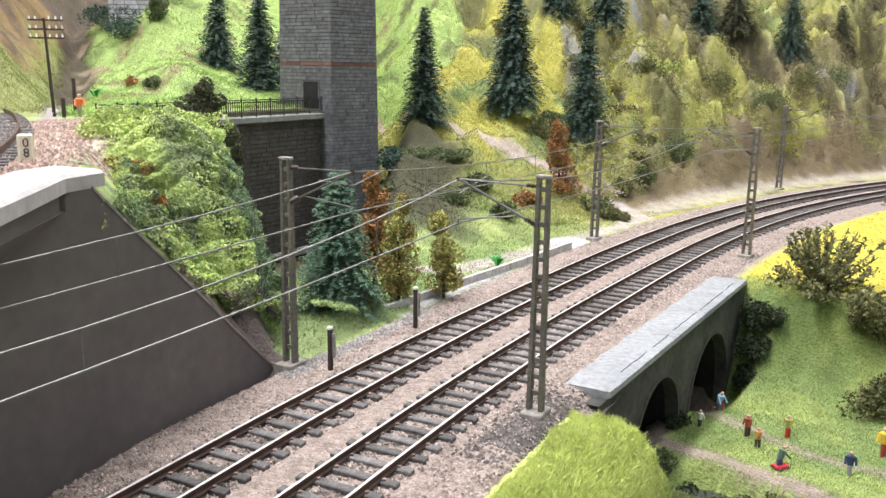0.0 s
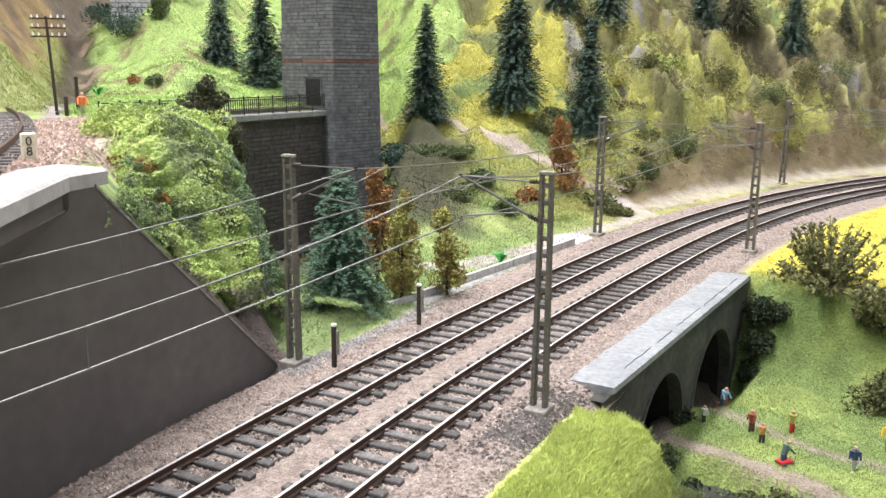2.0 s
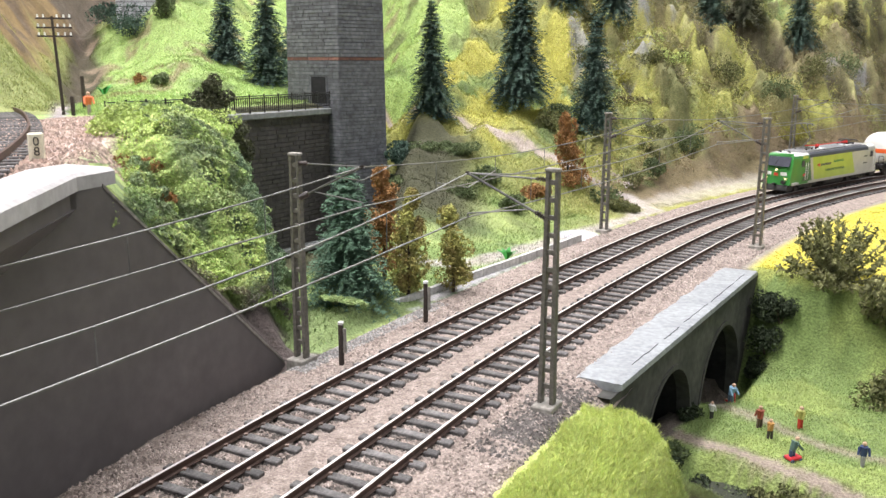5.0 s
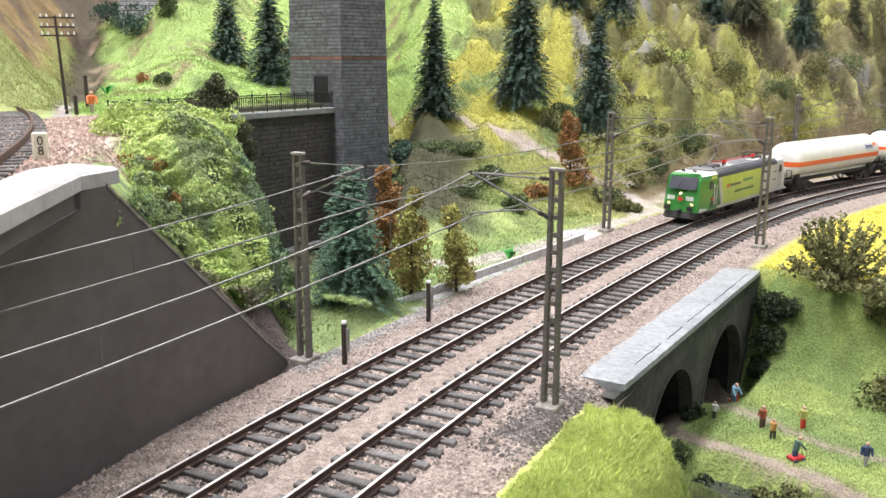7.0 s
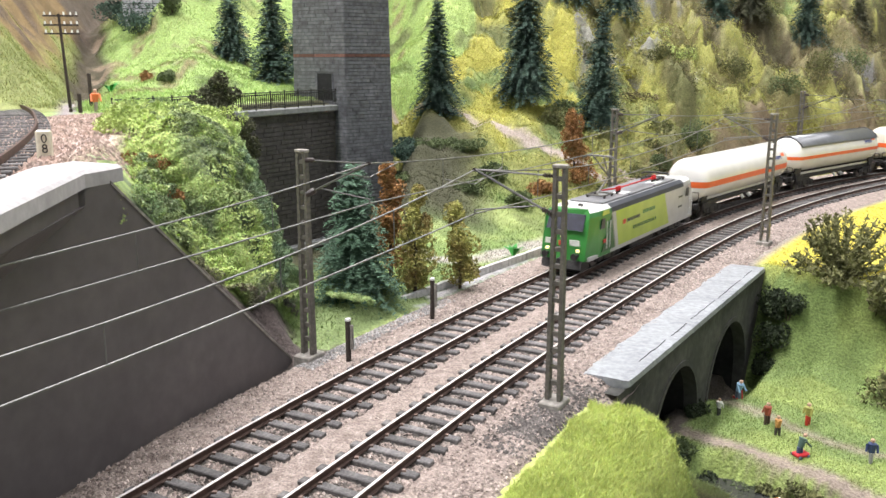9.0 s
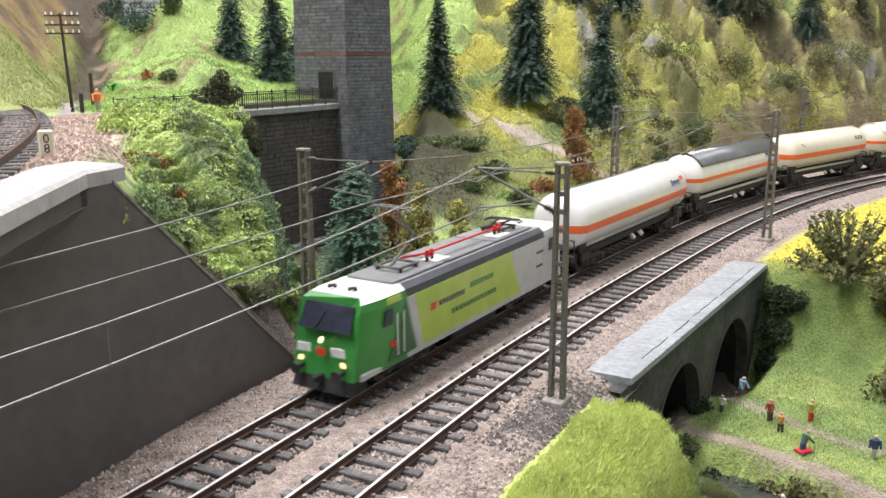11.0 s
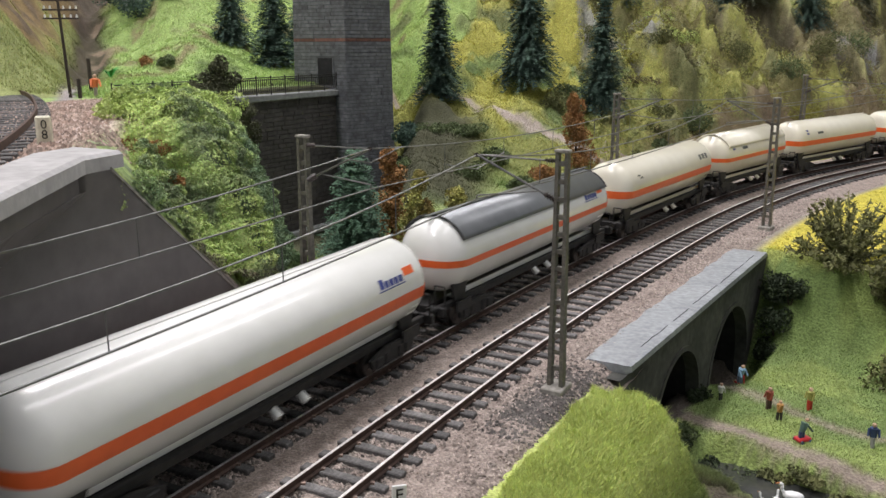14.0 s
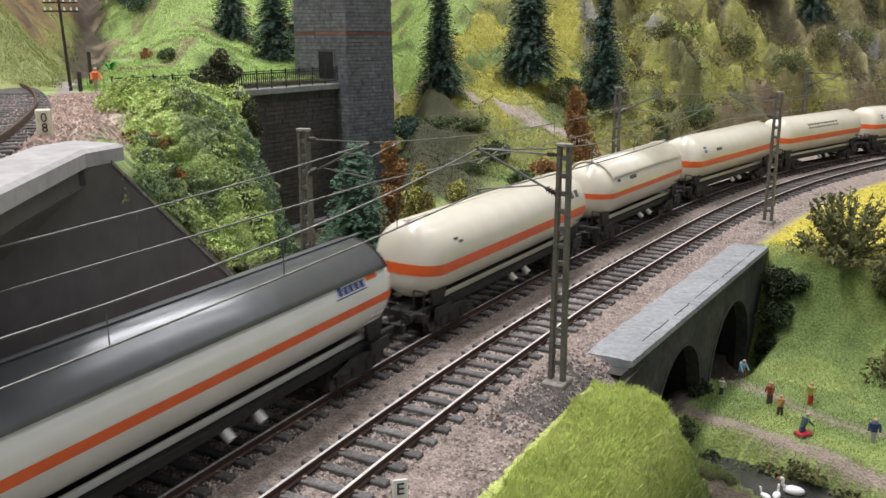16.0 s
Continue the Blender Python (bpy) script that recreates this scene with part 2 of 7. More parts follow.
def ground_z(x, y, rough=True):
    x, y = np.asarray(x, float), np.asarray(y, float)
    s, d = beside(x, y)
    e = -d
    n1, n2, n3 = fbm(x, y, 0.16, 3) - 0.5, fbm(x, y, 0.05, 11) - 0.5, fbm(x, y, 0.014, 23, 3) - 0.5
    mid = np.interp(e, [0.04, 0.09, 0.12, 0.2, 0.28, 0.36, 0.5, 0.9], [-0.004, -0.002, 0.012, 0.040, 0.070, 0.118, 0.20, 0.40])
    far = np.interp(e, [0.045, 0.065, 0.12, 0.2, 0.35, 0.9], [-0.004, 0.0, 0.050, 0.105, 0.195, 0.44])
    w = smooth((s - 0.55) / 0.3)
    hill = mid * (1 - w) + far * w
    up = smooth((e - 0.07) / 0.12)
    if rough:
        ridge = np.abs(fbm(x + 0.35 * y, y * 0.45, 0.07, 29, 4) - 0.5)
        # ribs and overhangs of the crag, running down the slope
        rib = np.abs(fbm(x * 1.0 - 0.25 * y, y * 0.35 + 0.2 * x, 0.045, 83, 4) - 0.5) * 2
        crag = smooth((s - 0.62) / 0.25) * smooth((e - 0.075) / 0.05)
        hill = hill + 0.30 * smooth((e - 0.36) / 0.28)
        hill = hill + crag * (0.30 - rib) * 0.085 + smooth((s - 0.45) / 0.15) * up * (fbm(x, y, 0.028, 87, 3) - 0.5) * 0.020
        hill = hill + up * (n1 * 0.07 + n2 * 0.055 * (0.4 + 0.9 * w) + n3 * 0.018 * (0.4 + w) - w * 0.10 * (0.12 - ridge))
    # the gorge below the viaduct
    v = (x - VIA0[0]) * -0.859 + (y - VIA0[1]) * 0.512
    open_side = np.maximum(smooth((x + 0.078) / 0.05), smooth((v - 0.01) / 0.05))
    hill = hill * open_side + (np.minimum(hill, -0.006) - 0.026 * smooth((e - 0.09) / 0.06)) * (1 - open_side)
    # the upper ledge behind the viaduct, with a knoll and the slope on its left
    v = (x - VIA0[0]) * -0.859 + (y - VIA0[1]) * 0.512
    back = 0.0855 + np.interp(v, [0, 0.05, 0.15, 0.25, 0.5, 0.9], [0, 0.001, 0.012, 0.022, 0.075, 0.3])
    back = back + 0.075 * np.exp(-(((x + 0.27) / 0.10) ** 2 + ((y - 1.04) / 0.13) ** 2))
    # a gully between the knoll and the steep slope on its left
    g = (x + 0.292 + 0.375 * (y - 0.66)) * 0.936
    reach = smooth((v - 0.06) / 0.10)
    back = back + reach * (0.95 * np.clip(-g - 0.006, 0, 0.25) + 0.40 * np.clip(-g - 0.03, 0, 0.2))
    back = back + reach * 0.026 * smooth((g - 0.030) / 0.06) * smooth((0.16 - g) / 0.08) * smooth((y - 0.70) / 0.1)
    back = back - reach * 0.010 * np.exp(-(g / 0.014) ** 2)
    back = back + 0.34 * smooth((y - 1.0) / 0.40) * smooth((x + 0.30) / 0.12)
    if rough:
        back = back + smooth((v - 0.05) / 0.15) * (n1 * 0.04 + n2 * 0.026 + n3 * 0.012)
    ledge = smooth((0.02 - x) / 0.14)
    left = np.where(v > 0.005, back * ledge + hill * (1 - ledge), hill)
    left = left + 0.010 * np.exp(-((x + 0.046) / 0.030) ** 2 - ((y - 0.400) / 0.035) ** 2) * smooth((e - 0.040) / 0.012)
    # the bank that falls from the ledge towards the tracks
    u = (x + 0.10) * 0.984 + (y - 0.25) * 0.177
    if rough:
        u = u + n2 * 0.018
    keep = 1 - smooth((y - 0.482 + 0.4 * np.clip(x + 0.15, -0.2, 0.2)) / 0.04)
    bank = 0.0865 - 0.0935 * smooth((u + 0.006) / 0.060)
    if rough:
        bank = bank + (n2 * 0.020 + n3 * 0.013) * smooth((u + 0.01) / 0.02) * smooth((0.07 - u) / 0.02)
    # beside the wing wall the bank keeps to the wall's sloping top
    a = (x - WALL0[0]) * WALLD[0] + (y - WALL0[1]) * WALLD[1]
    wl = (x - WALL0[0]) * -WALLD[1] * -1 + (y - WALL0[1]) * WALLD[0] * -1
    top = np.minimum(0.0855, -0.006 + 0.0882 * a / 0.0955)
    bank = np.minimum(bank, np.maximum(top, -0.006) + 0.001 + np.clip(wl, 0, 1) * 1.0 + 2.0 * np.clip(-a, 0, 1))
    left = np.where(v > 0.005, left, np.maximum(left, np.where(keep > 0.02, bank * keep + left * (1 - keep), -1)))
    # the side towards the meadow
    mound = np.interp(d, [0.078, 0.090, 0.101, 0.110, 0.119, 0.130, 0.25], [-0.006, -0.0065, -0.0105, -0.019, -0.048, -0.062, -0.068])
    t = smooth((0.500 - y - (x - 0.18) * 0.12) / (0.030 + 0.42 * np.clip(x - 0.178, 0, 0.25)))
    mead = -0.004 * (1 - t) - 0.052 * t - 0.012 * smooth((0.33 - y) / 0.05)
    if rough:
        mound = mound + (n2 * 0.012 + n3 * 0.004) * smooth((d - 0.08) / 0.01)
        mead = mead + (n2 * 0.008 + n3 * 0.003) * smooth((d - 0.1) / 0.02)
    mead = mead - 0.016 * smooth((0.016 - path_gap(x, y, [(0.112, 0.334), (0.128, 0.320), (0.165, 0.285)])) / 0.006)
    mead = mead - 0.024 * smooth((0.024 - path_gap(x, y, [(0.136, 0.435), (0.172, 0.490)])) / 0.016)
    m1 = smooth((s - 0.247 - 0.25 * np.clip(d - 0.085, 0, 0.1)) / 0.02)
    right = mound * (1 - m1) + mead * m1
    bed = np.full(x.shape, -0.0075)
    under = smooth((s - 0.285) / 0.01) * smooth((0.520 - s) / 0.01)
    bed = bed - 0.058 * under * smooth((d - 0.02) / 0.005)
    behind = np.where(a > 0.0, wl > 0.006, d < -0.0375)
    return np.where(behind & (d < 0), left, np.where(d > 0.078, right, bed))


def ground_tint(x, y, z):
    s, d = beside(x, y)
    e = -d
    v = (x - VIA0[0]) * -0.859 + (y - VIA0[1]) * 0.512
    n1, n2, n3 = fbm(x, y, 0.12, 41), fbm(x, y, 0.035, 47), fbm(x, y, 0.012, 53)
    col = np.zeros((x.size, 3))

    def lay(c, k):
        k = np.clip(k, 0, 1)[:, None]
        col[:] = col * (1 - k) + np.array(c) * k

    lay((0.20, 0.29, 0.065), np.ones(x.size))                                 # mid green turf
    lay((0.33, 0.42, 0.11), smooth((n2 - 0.42) / 0.2))                         # fresher patches
    lay((0.10, 0.135, 0.045), smooth((n3 - 0.55) / 0.12) * 0.4)                # dark tufts
    hillr = smooth((s - 0.45) / 0.25) * (d < 0)
    big = fbm(x, y, 0.22, 67)
    lay((0.35, 0.36, 0.095), hillr * smooth((0.5 * n2 + 0.5 * big - 0.36) / 0.10))     # yellow-green slope
    lay((0.20, 0.17, 0.085), hillr * smooth((n1 - 0.5) / 0.12) * smooth((s - 0.90) / 0.2) * 0.8)
    lay((0.135, 0.11, 0.055), hillr * smooth((0.43 - n2) / 0.06) * smooth((s - 0.6) / 0.2) * 0.7)   # bare earth in the hollows
    lay((0.33, 0.33, 0.13), hillr * smooth((n2 - 0.58) / 0.08) * smooth((s - 0.75) / 0.2))
    lay((0.45, 0.44, 0.09), hillr * smooth((s - 0.52) / 0.08) * smooth((0.92 - s) / 0.12) * smooth((n2 - 0.48) / 0.08) * smooth((e - 0.15) / 0.04) * 0.85)   # yellow moss
    lay((0.24, 0.25, 0.25), 0.8 * (d < 0) * (x > 0.13) * smooth((n1 - 0.60) / 0.05) * smooth((n2 - 0.5) / 0.08) * smooth((e - 0.12) / 0.05))
    lay((0.085, 0.070, 0.042), hillr * smooth((s - 0.78) / 0.15) * smooth((0.49 - fbm(x * 1.0 - 0.25 * y, y * 0.35 + 0.2 * x, 0.045, 83, 4)) / 0.06) * 0.75)   # brown rock between the ribs
    lay((0.085, 0.088, 0.042), (d < -0.06) * (v < 0.12) * smooth((0.02 - x) / 0.03) * smooth((y - 0.58) / 0.05) * smooth((0.80 - y) / 0.03) * (v < 0.05 + 0.1 * (x > -0.08)))   # dark undergrowth, the valley's shade put into its colour
    lay((0.34, 0.48, 0.115), (v > 0.02) * ((x < -0.09) | (y > 0.84)) * (x < 0.02) * (x > -0.42) * smooth((n2 - 0.3) / 0.15) * 0.85)  # bright lawn
    lay((0.40, 0.38, 0.10), (v > 0.05) * smooth((-x - 0.36) / 0.06) * smooth((n2 - 0.35) / 0.15))
    # the left slope: yellow turf below, ochre and brown earth above; bare earth in the gully
    g = (x + 0.292 + 0.375 * (y - 0.66)) * 0.936
    west = (v > 0.05) * smooth((-g + 0.004) / 0.012)
    lay((0.27, 0.30, 0.085), west * 0.9)
    lay((0.22, 0.155, 0.065), west * smooth((z - 0.118 + 0.09 * (n2 - 0.5)) / 0.03))
    lay((0.11, 0.08, 0.05), west * smooth((z - 0.142 + 0.12 * (n2 - 0.5)) / 0.03) * smooth((n3 - 0.40) / 0.1) * 0.9)
    # gully earth, its colour darkened to stand in for the gully's shade
    lay((0.065, 0.05, 0.035), (v > 0.05) * smooth((0.020 - np.abs(g) + 0.02 * (n2 - 0.5)) / 0.012) * smooth((y - 0.68) / 0.05) * 0.95)
    lay((0.30, 0.27, 0.25), (v > 0.02) * smooth((0.008 - np.abs(g + 0.002) + 0.01 * (n3 - 0.5)) / 0.006) * smooth((0.74 - y) / 0.03))
    lay((0.26, 0.20, 0.13), (v > 0.06) * (x < -0.06) * (g > 0.0) * smooth((n2 - 0.60) / 0.04) * smooth((n3 - 0.45) / 0.1) * 0.75)
    lay((0.085, 0.068, 0.045), (v > 0.05) * (g < 0.05) * smooth((y - 0.93) / 0.06))
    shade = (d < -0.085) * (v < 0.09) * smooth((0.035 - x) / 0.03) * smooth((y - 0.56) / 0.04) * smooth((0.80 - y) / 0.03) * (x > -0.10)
    lay((0.055, 0.058, 0.027), shade * 0.85)                                   # dark undergrowth below the path, shade painted in with it
    lay((0.17, 0.125, 0.075), (d < 0) * smooth((s - 0.60) / 0.08) * smooth((e - 0.055) / 0.01) * smooth((0.115 + 0.10 * (n2 - 0.5) - e) / 0.02) * 0.85)   # earth cutting above the line
    # paths
    p1 = path_gap(x, y, [(-0.09, 0.84), (-0.05, 0.83), (-0.004, 0.816), (0.038, 0.784), (0.079, 0.770), (0.1245, 0.7595), (0.1585, 0.747)])
    lay((0.40, 0.345, 0.28), smooth((0.0085 - p1 + 0.006 * (n3 - 0.5)) / 0.006))
    p2 = path_gap(x, y, [(0.1585, 0.747), (0.172, 0.715), (0.125, 0.655), (0.075, 0.590), (0.035, 0.542), (0.006, 0.510), (-0.03, 0.52)])
    lay((0.44, 0.41, 0.35), smooth((0.011 - p2 + 0.010 * (n3 - 0.5)) / 0.007) * 0.9)
    lay((0.60, 0.60, 0.60), smooth((0.020 - np.hypot(x - 0.093, y - 0.606) + 0.02 * (n3 - 0.5)) / 0.006))   # pale rock
    lay((0.50, 0.49, 0.47), (d < 0) * smooth((0.0045 - np.abs(e - 0.0415)) / 0.003) * smooth((s - 0.30) / 0.02) * smooth((0.53 - s) / 0.02))
    lay((0.40, 0.37, 0.29), smooth((0.016 - np.abs(e - 0.056) + 0.012 * (n3 - 0.5)) / 0.008) * smooth((s - 0.6) / 0.1) * (d < 0) * 0.75)
    # ledge gravel beside the upper track
    lay((0.46, 0.37, 0.31), (v < 0.02) * (z > 0.078) * smooth((0.56 - y) / 0.03) * (d < -0.03) * smooth((-x - 0.112 - 0.2 * (y - 0.25)) / 0.02))
    # meadow side
    mead = d > 0.078
    lay((0.19, 0.27, 0.06), mead * np.ones(x.size))
    lay((0.27, 0.35, 0.075), mead * smooth((n2 - 0.4) / 0.15))
    lay((0.58, 0.52, 0.07), mead * smooth((s - 0.49) / 0.03) * smooth((z + 0.013) / 0.008))
    lay((0.30, 0.27, 0.22), mead * (s > 0.5) * smooth((0.088 - d) / 0.008))
    # the cart track that leaves the arch, and the stream bed
    q1 = path_gap(x, y, [(0.095, 0.40), (0.105, 0.375), (0.125, 0.352), (0.155, 0.325), (0.20, 0.295), (0.26, 0.26)])
    lay((0.27, 0.225, 0.17), mead * smooth((0.0075 - q1 + 0.004 * (n3 - 0.5)) / 0.004))
    q2 = path_gap(x, y, [(0.130, 0.44), (0.138, 0.410), (0.150, 0.388), (0.172, 0.362), (0.205, 0.34), (0.27, 0.31)])
    lay((0.30, 0.265, 0.19), mead * smooth((0.0060 - q2 + 0.004 * (n3 - 0.5)) / 0.004) * 0.85)
    lay((0.47, 0.55, 0.12), mead * smooth((0.27 - s) / 0.02) * smooth((z + 0.045) / 0.015))
    lay((0.09, 0.075, 0.05), mead * smooth((0.30 - s) / 0.02) * smooth((-0.045 - z) / 0.01))
    lay((0.10, 0.085, 0.065), (0.5346 * (y - 0.3155) - 0.845 * (x - 0.067) > 0) * (d > 0) * (s > 0.28) * (s < 0.525) * smooth((-0.025 - z) / 0.01))   # trodden earth in the vaults
    # bank colours: light moss above, dark earth at the foot
    u = (x + 0.10) * 0.984 + (y - 0.25) * 0.177
    onb = (d < -0.0375) * (v < 0) * smooth((z - 0.004) / 0.01) * (x < -0.03) * (y < 0.56) * smooth((x + 0.106 + 0.44 * (y - 0.26) + 0.02 * (n3 - 0.5)) / 0.008)
    lay((0.35, 0.455, 0.115), onb)
    lay((0.47, 0.58, 0.15), onb * smooth((n2 - 0.47) / 0.1))
    lay((0.11, 0.15, 0.07), onb * smooth((n3 - 0.56) / 0.06) * 0.8)
    ivy = smooth((fbm(x + 0.5 * y, y - z, 0.05, 97) - 0.47) / 0.06)
    lay((0.12, 0.19, 0.09), onb * ivy * smooth((0.078 - z) / 0.01) * 0.8)
    a = (x - WALL0[0]) * WALLD[0] + (y - WALL0[1]) * WALLD[1]
    wl = (x - WALL0[0]) * WALLD[1] - (y - WALL0[1]) * WALLD[0]
    lay((0.10, 0.082, 0.070), (d < -0.0375) * (v < 0) * (x < -0.05) * smooth((0.062 - z) / 0.02) * smooth((0.011 + 0.016 * smooth((0.05 - z) / 0.05) - wl + 0.02 * (n2 - 0.5)) / 0.006) * smooth((a + 0.03) / 0.01))   # bare rock along the wall
    lay((0.22, 0.30, 0.085), (d < -0.040) * (v < 0) * (x > -0.075) * (x < -0.012) * (y > 0.352) * (y < 0.432) * smooth((0.02 - z) / 0.01))
    lush = smooth((col[:, 1] - col[:, 0]) / 0.05)
    return col * np.stack([np.ones(x.size), np.full(x.size, 0.98), 1.08 + 0.32 * lush], 1)


GROUND = {}


def sampled(x, y, *names):
    """Values of the ground sheet between its grid points: z, s, d or tint."""
    fx, fy = (x - GROUND["x0"]) / GROUND["step"], (y - GROUND["y0"]) / GROUND["step"]
    ix, iy = np.clip(np.floor(fx).astype(int), 0, GROUND["nx"] - 2), np.clip(np.floor(fy).astype(int), 0, GROUND["ny"] - 2)
    u, w = np.clip(fx - ix, 0, 1), np.clip(fy - iy, 0, 1)
    out = []
    for name in names:
        v = GROUND[name]
        a, b = (u[:, None], w[:, None]) if v.ndim == 3 else (u, w)
        out.append((v[iy, ix] * (1 - a) + v[iy, ix + 1] * a) * (1 - b) + (v[iy + 1, ix] * (1 - a) + v[iy + 1, ix + 1] * a) * b)
    return out


def ground_patch():
    gx, gy = np.arange(-0.72, 1.02, 0.0037), np.arange(-0.16, 1.66, 0.0037)
    X, Y = np.meshgrid(gx, gy)
    x, y = X.ravel(), Y.ravel()
    z = ground_z(x, y)
    nx, ny = len(gx), len(gy)
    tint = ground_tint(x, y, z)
    s, d = beside(x, y)
    GROUND.update(x0=gx[0], y0=gy[0], step=0.0037, nx=nx, ny=ny, z=z.reshape(ny, nx), s=s.reshape(ny, nx), d=d.reshape(ny, nx), tint=tint.reshape(ny, nx, 3))
    idx = np.arange(nx * ny).reshape(ny, nx)
    faces = np.stack([idx[:-1, :-1], idx[:-1, 1:], idx[1:, 1:], idx[1:, :-1]], -1).reshape(-1, 4)
    me = bpy.data.meshes.new("ground")
    me.vertices.add(nx * ny)
    me.vertices.foreach_set("co", np.stack([x, y, z], 1).ravel())
    me.loops.add(faces.size)
    me.loops.foreach_set("vertex_index", faces.ravel())
    me.polygons.add(len(faces))
    me.polygons.foreach_set("loop_start", np.arange(0, faces.size, 4))
    me.polygons.foreach_set("loop_total", np.full(len(faces), 4))
    me.polygons.foreach_set("use_smooth", np.ones(len(faces), bool))
    me.update()
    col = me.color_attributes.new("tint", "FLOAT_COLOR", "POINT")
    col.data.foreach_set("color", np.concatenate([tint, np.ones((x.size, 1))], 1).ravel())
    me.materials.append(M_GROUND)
    return tagged(new("ground", me), "rolling layout ground with flocked turf, earth and rock", kind="structure")


ground_patch()


def gz(x, y):
    return float(sampled(np.array([x]), np.array([y]), "z")[0][0])


# ---- tracks ----
def sweep(profile, s0, s1, off, ds=0.01):
    """A bmesh that carries an outline of (offset, height) along the line."""
    bm = bmesh.new()
    rings = []
    for s in np.arange(s0, s1 + ds / 2, ds):
        rings.append([bm.verts.new(at(s, off + o, z)) for o, z in profile])
    n = len(profile)
    for a, b in zip(rings, rings[1:]):
        for i in range(n):
            bm.faces.new((a[i], a[(i + 1) % n], b[(i + 1) % n], b[i]))
    bm.faces.new(rings[0][::-1])
    bm.faces.new(rings[-1])
    return bm


def sleeper_mesh():
    bm = bmesh.new()
    box(bm, -0.0148, -0.00175, -0.0046, 0.0148, 0.00175, -0.0025, 0.0003)
    return finish("sleeper", bm, M_SLEEPER)


SLEEPER = sleeper_mesh()
FOOT = [(-0.0011, -0.0027), (0.0011, -0.0027), (0.0011, -0.0023), (0.0003, -0.0020), (0.0003, -0.0009), (0.0006, -0.0006), (0.0006, -0.0001), (-0.0006, -0.0001), (-0.0006, -0.0006), (-0.0003, -0.0009), (-0.0003, -0.0020), (-0.0011, -0.0023)]
HEADTOP = [(-0.00045, -0.0001), (0.00045, -0.0001), (0.00045, 0.00002), (-0.00045, 0.00002)]
rng = random.Random(4)


def lay_track(off):
    track = thing("railway_track", None, "straight-sleepered model track with rusty rails and shiny heads", "track", "double track", "structure")
    for side in (-GAUGE / 2, GAUGE / 2):
        rail = part("rail", sweep(FOOT, -0.3, 2.2, off + side), M_RAIL_SIDE, track, "rust-brown rail")
        part("rail_head", sweep(HEADTOP, -0.3, 2.2, off + side), M_RAIL_TOP, rail, "shiny worn rail head")
    bm = bmesh.new()
    far = []
    s, k = -0.06, 0
    while s < 2.1:
        m = Matrix.Translation(at(s, off + rng.uniform(-0.0003, 0.0003))) @ Matrix.Rotation(-head(s) + rng.uniform(-0.02, 0.02), 4, "Z")
        if s < 1.12:
            ob = new("sleeper", SLEEPER)
            ob.parent = track
            ob.matrix_basis = m
        else:
            box(bm, -0.0148, -0.00155, -0.0046, 0.0148, 0.00155, -0.0026, 0, 0, m)
        if s < 0.9:
            for side in (-GAUGE / 2, GAUGE / 2):
                for q in (-0.0013, 0.0013):
                    far.append(m @ Vector((side + q, 0, -0.0024)))
        s += 0.0094
    part("distant_sleepers", bm, M_SLEEPER, track, kind="stuff")
    bm = bmesh.new()
    for c in far:
        box(bm, c.x - 0.0006, c.y - 0.0006, c.z - 0.0003, c.x + 0.0006, c.y + 0.0006, c.z + 0.0005)
    part("rail_fasteners", bm, M_FASTENER, track, kind="stuff")
    return track


for off in (0.0, GAP):
    lay_track(off)


def ballast():
    bm = bmesh.new()
    ds = np.concatenate([[-0.046, -0.040], np.arange(-0.036, 0.0785, 0.0022), [0.082, 0.088]])
    ss = np.concatenate([np.arange(-0.2, 0.6, 0.003), np.arange(0.6, 1.3, 0.006), np.arange(1.3, 2.2, 0.02)])
    SS, DD = np.meshgrid(ss, ds, indexing="ij")
    lx, ly = (np.interp(SS, S, LINE[:, k]) + np.interp(SS, S, SIDE[:, k]) * DD for k in (0, 1))
    z = -0.0040 + (fbm(lx, ly, 0.006, 61, 3) - 0.5) * 0.0016
    z = z + np.where((np.abs(DD - GAP / 2) < 0.006), 0.0006, 0)
    edge = np.maximum(smooth((-0.034 - DD) / 0.012), smooth((DD - 0.074) / 0.014))
    z = z - 0.006 * edge
    rows = [[bm.verts.new((lx[i, j], ly[i, j], z[i, j])) for j in range(len(ds))] for i in range(len(ss))]
    for a, b in zip(rows, rows[1:]):
        for j in range(len(ds) - 1):
            bm.faces.new((a[j], a[j + 1], b[j + 1], b[j]))
    ob = part("ballast_bed", bm, M_BALLAST, smooth_shade=True)
    return tagged(ob, "brown-grey gravel bed under the double track", "ballast", kind="structure")


ballast()


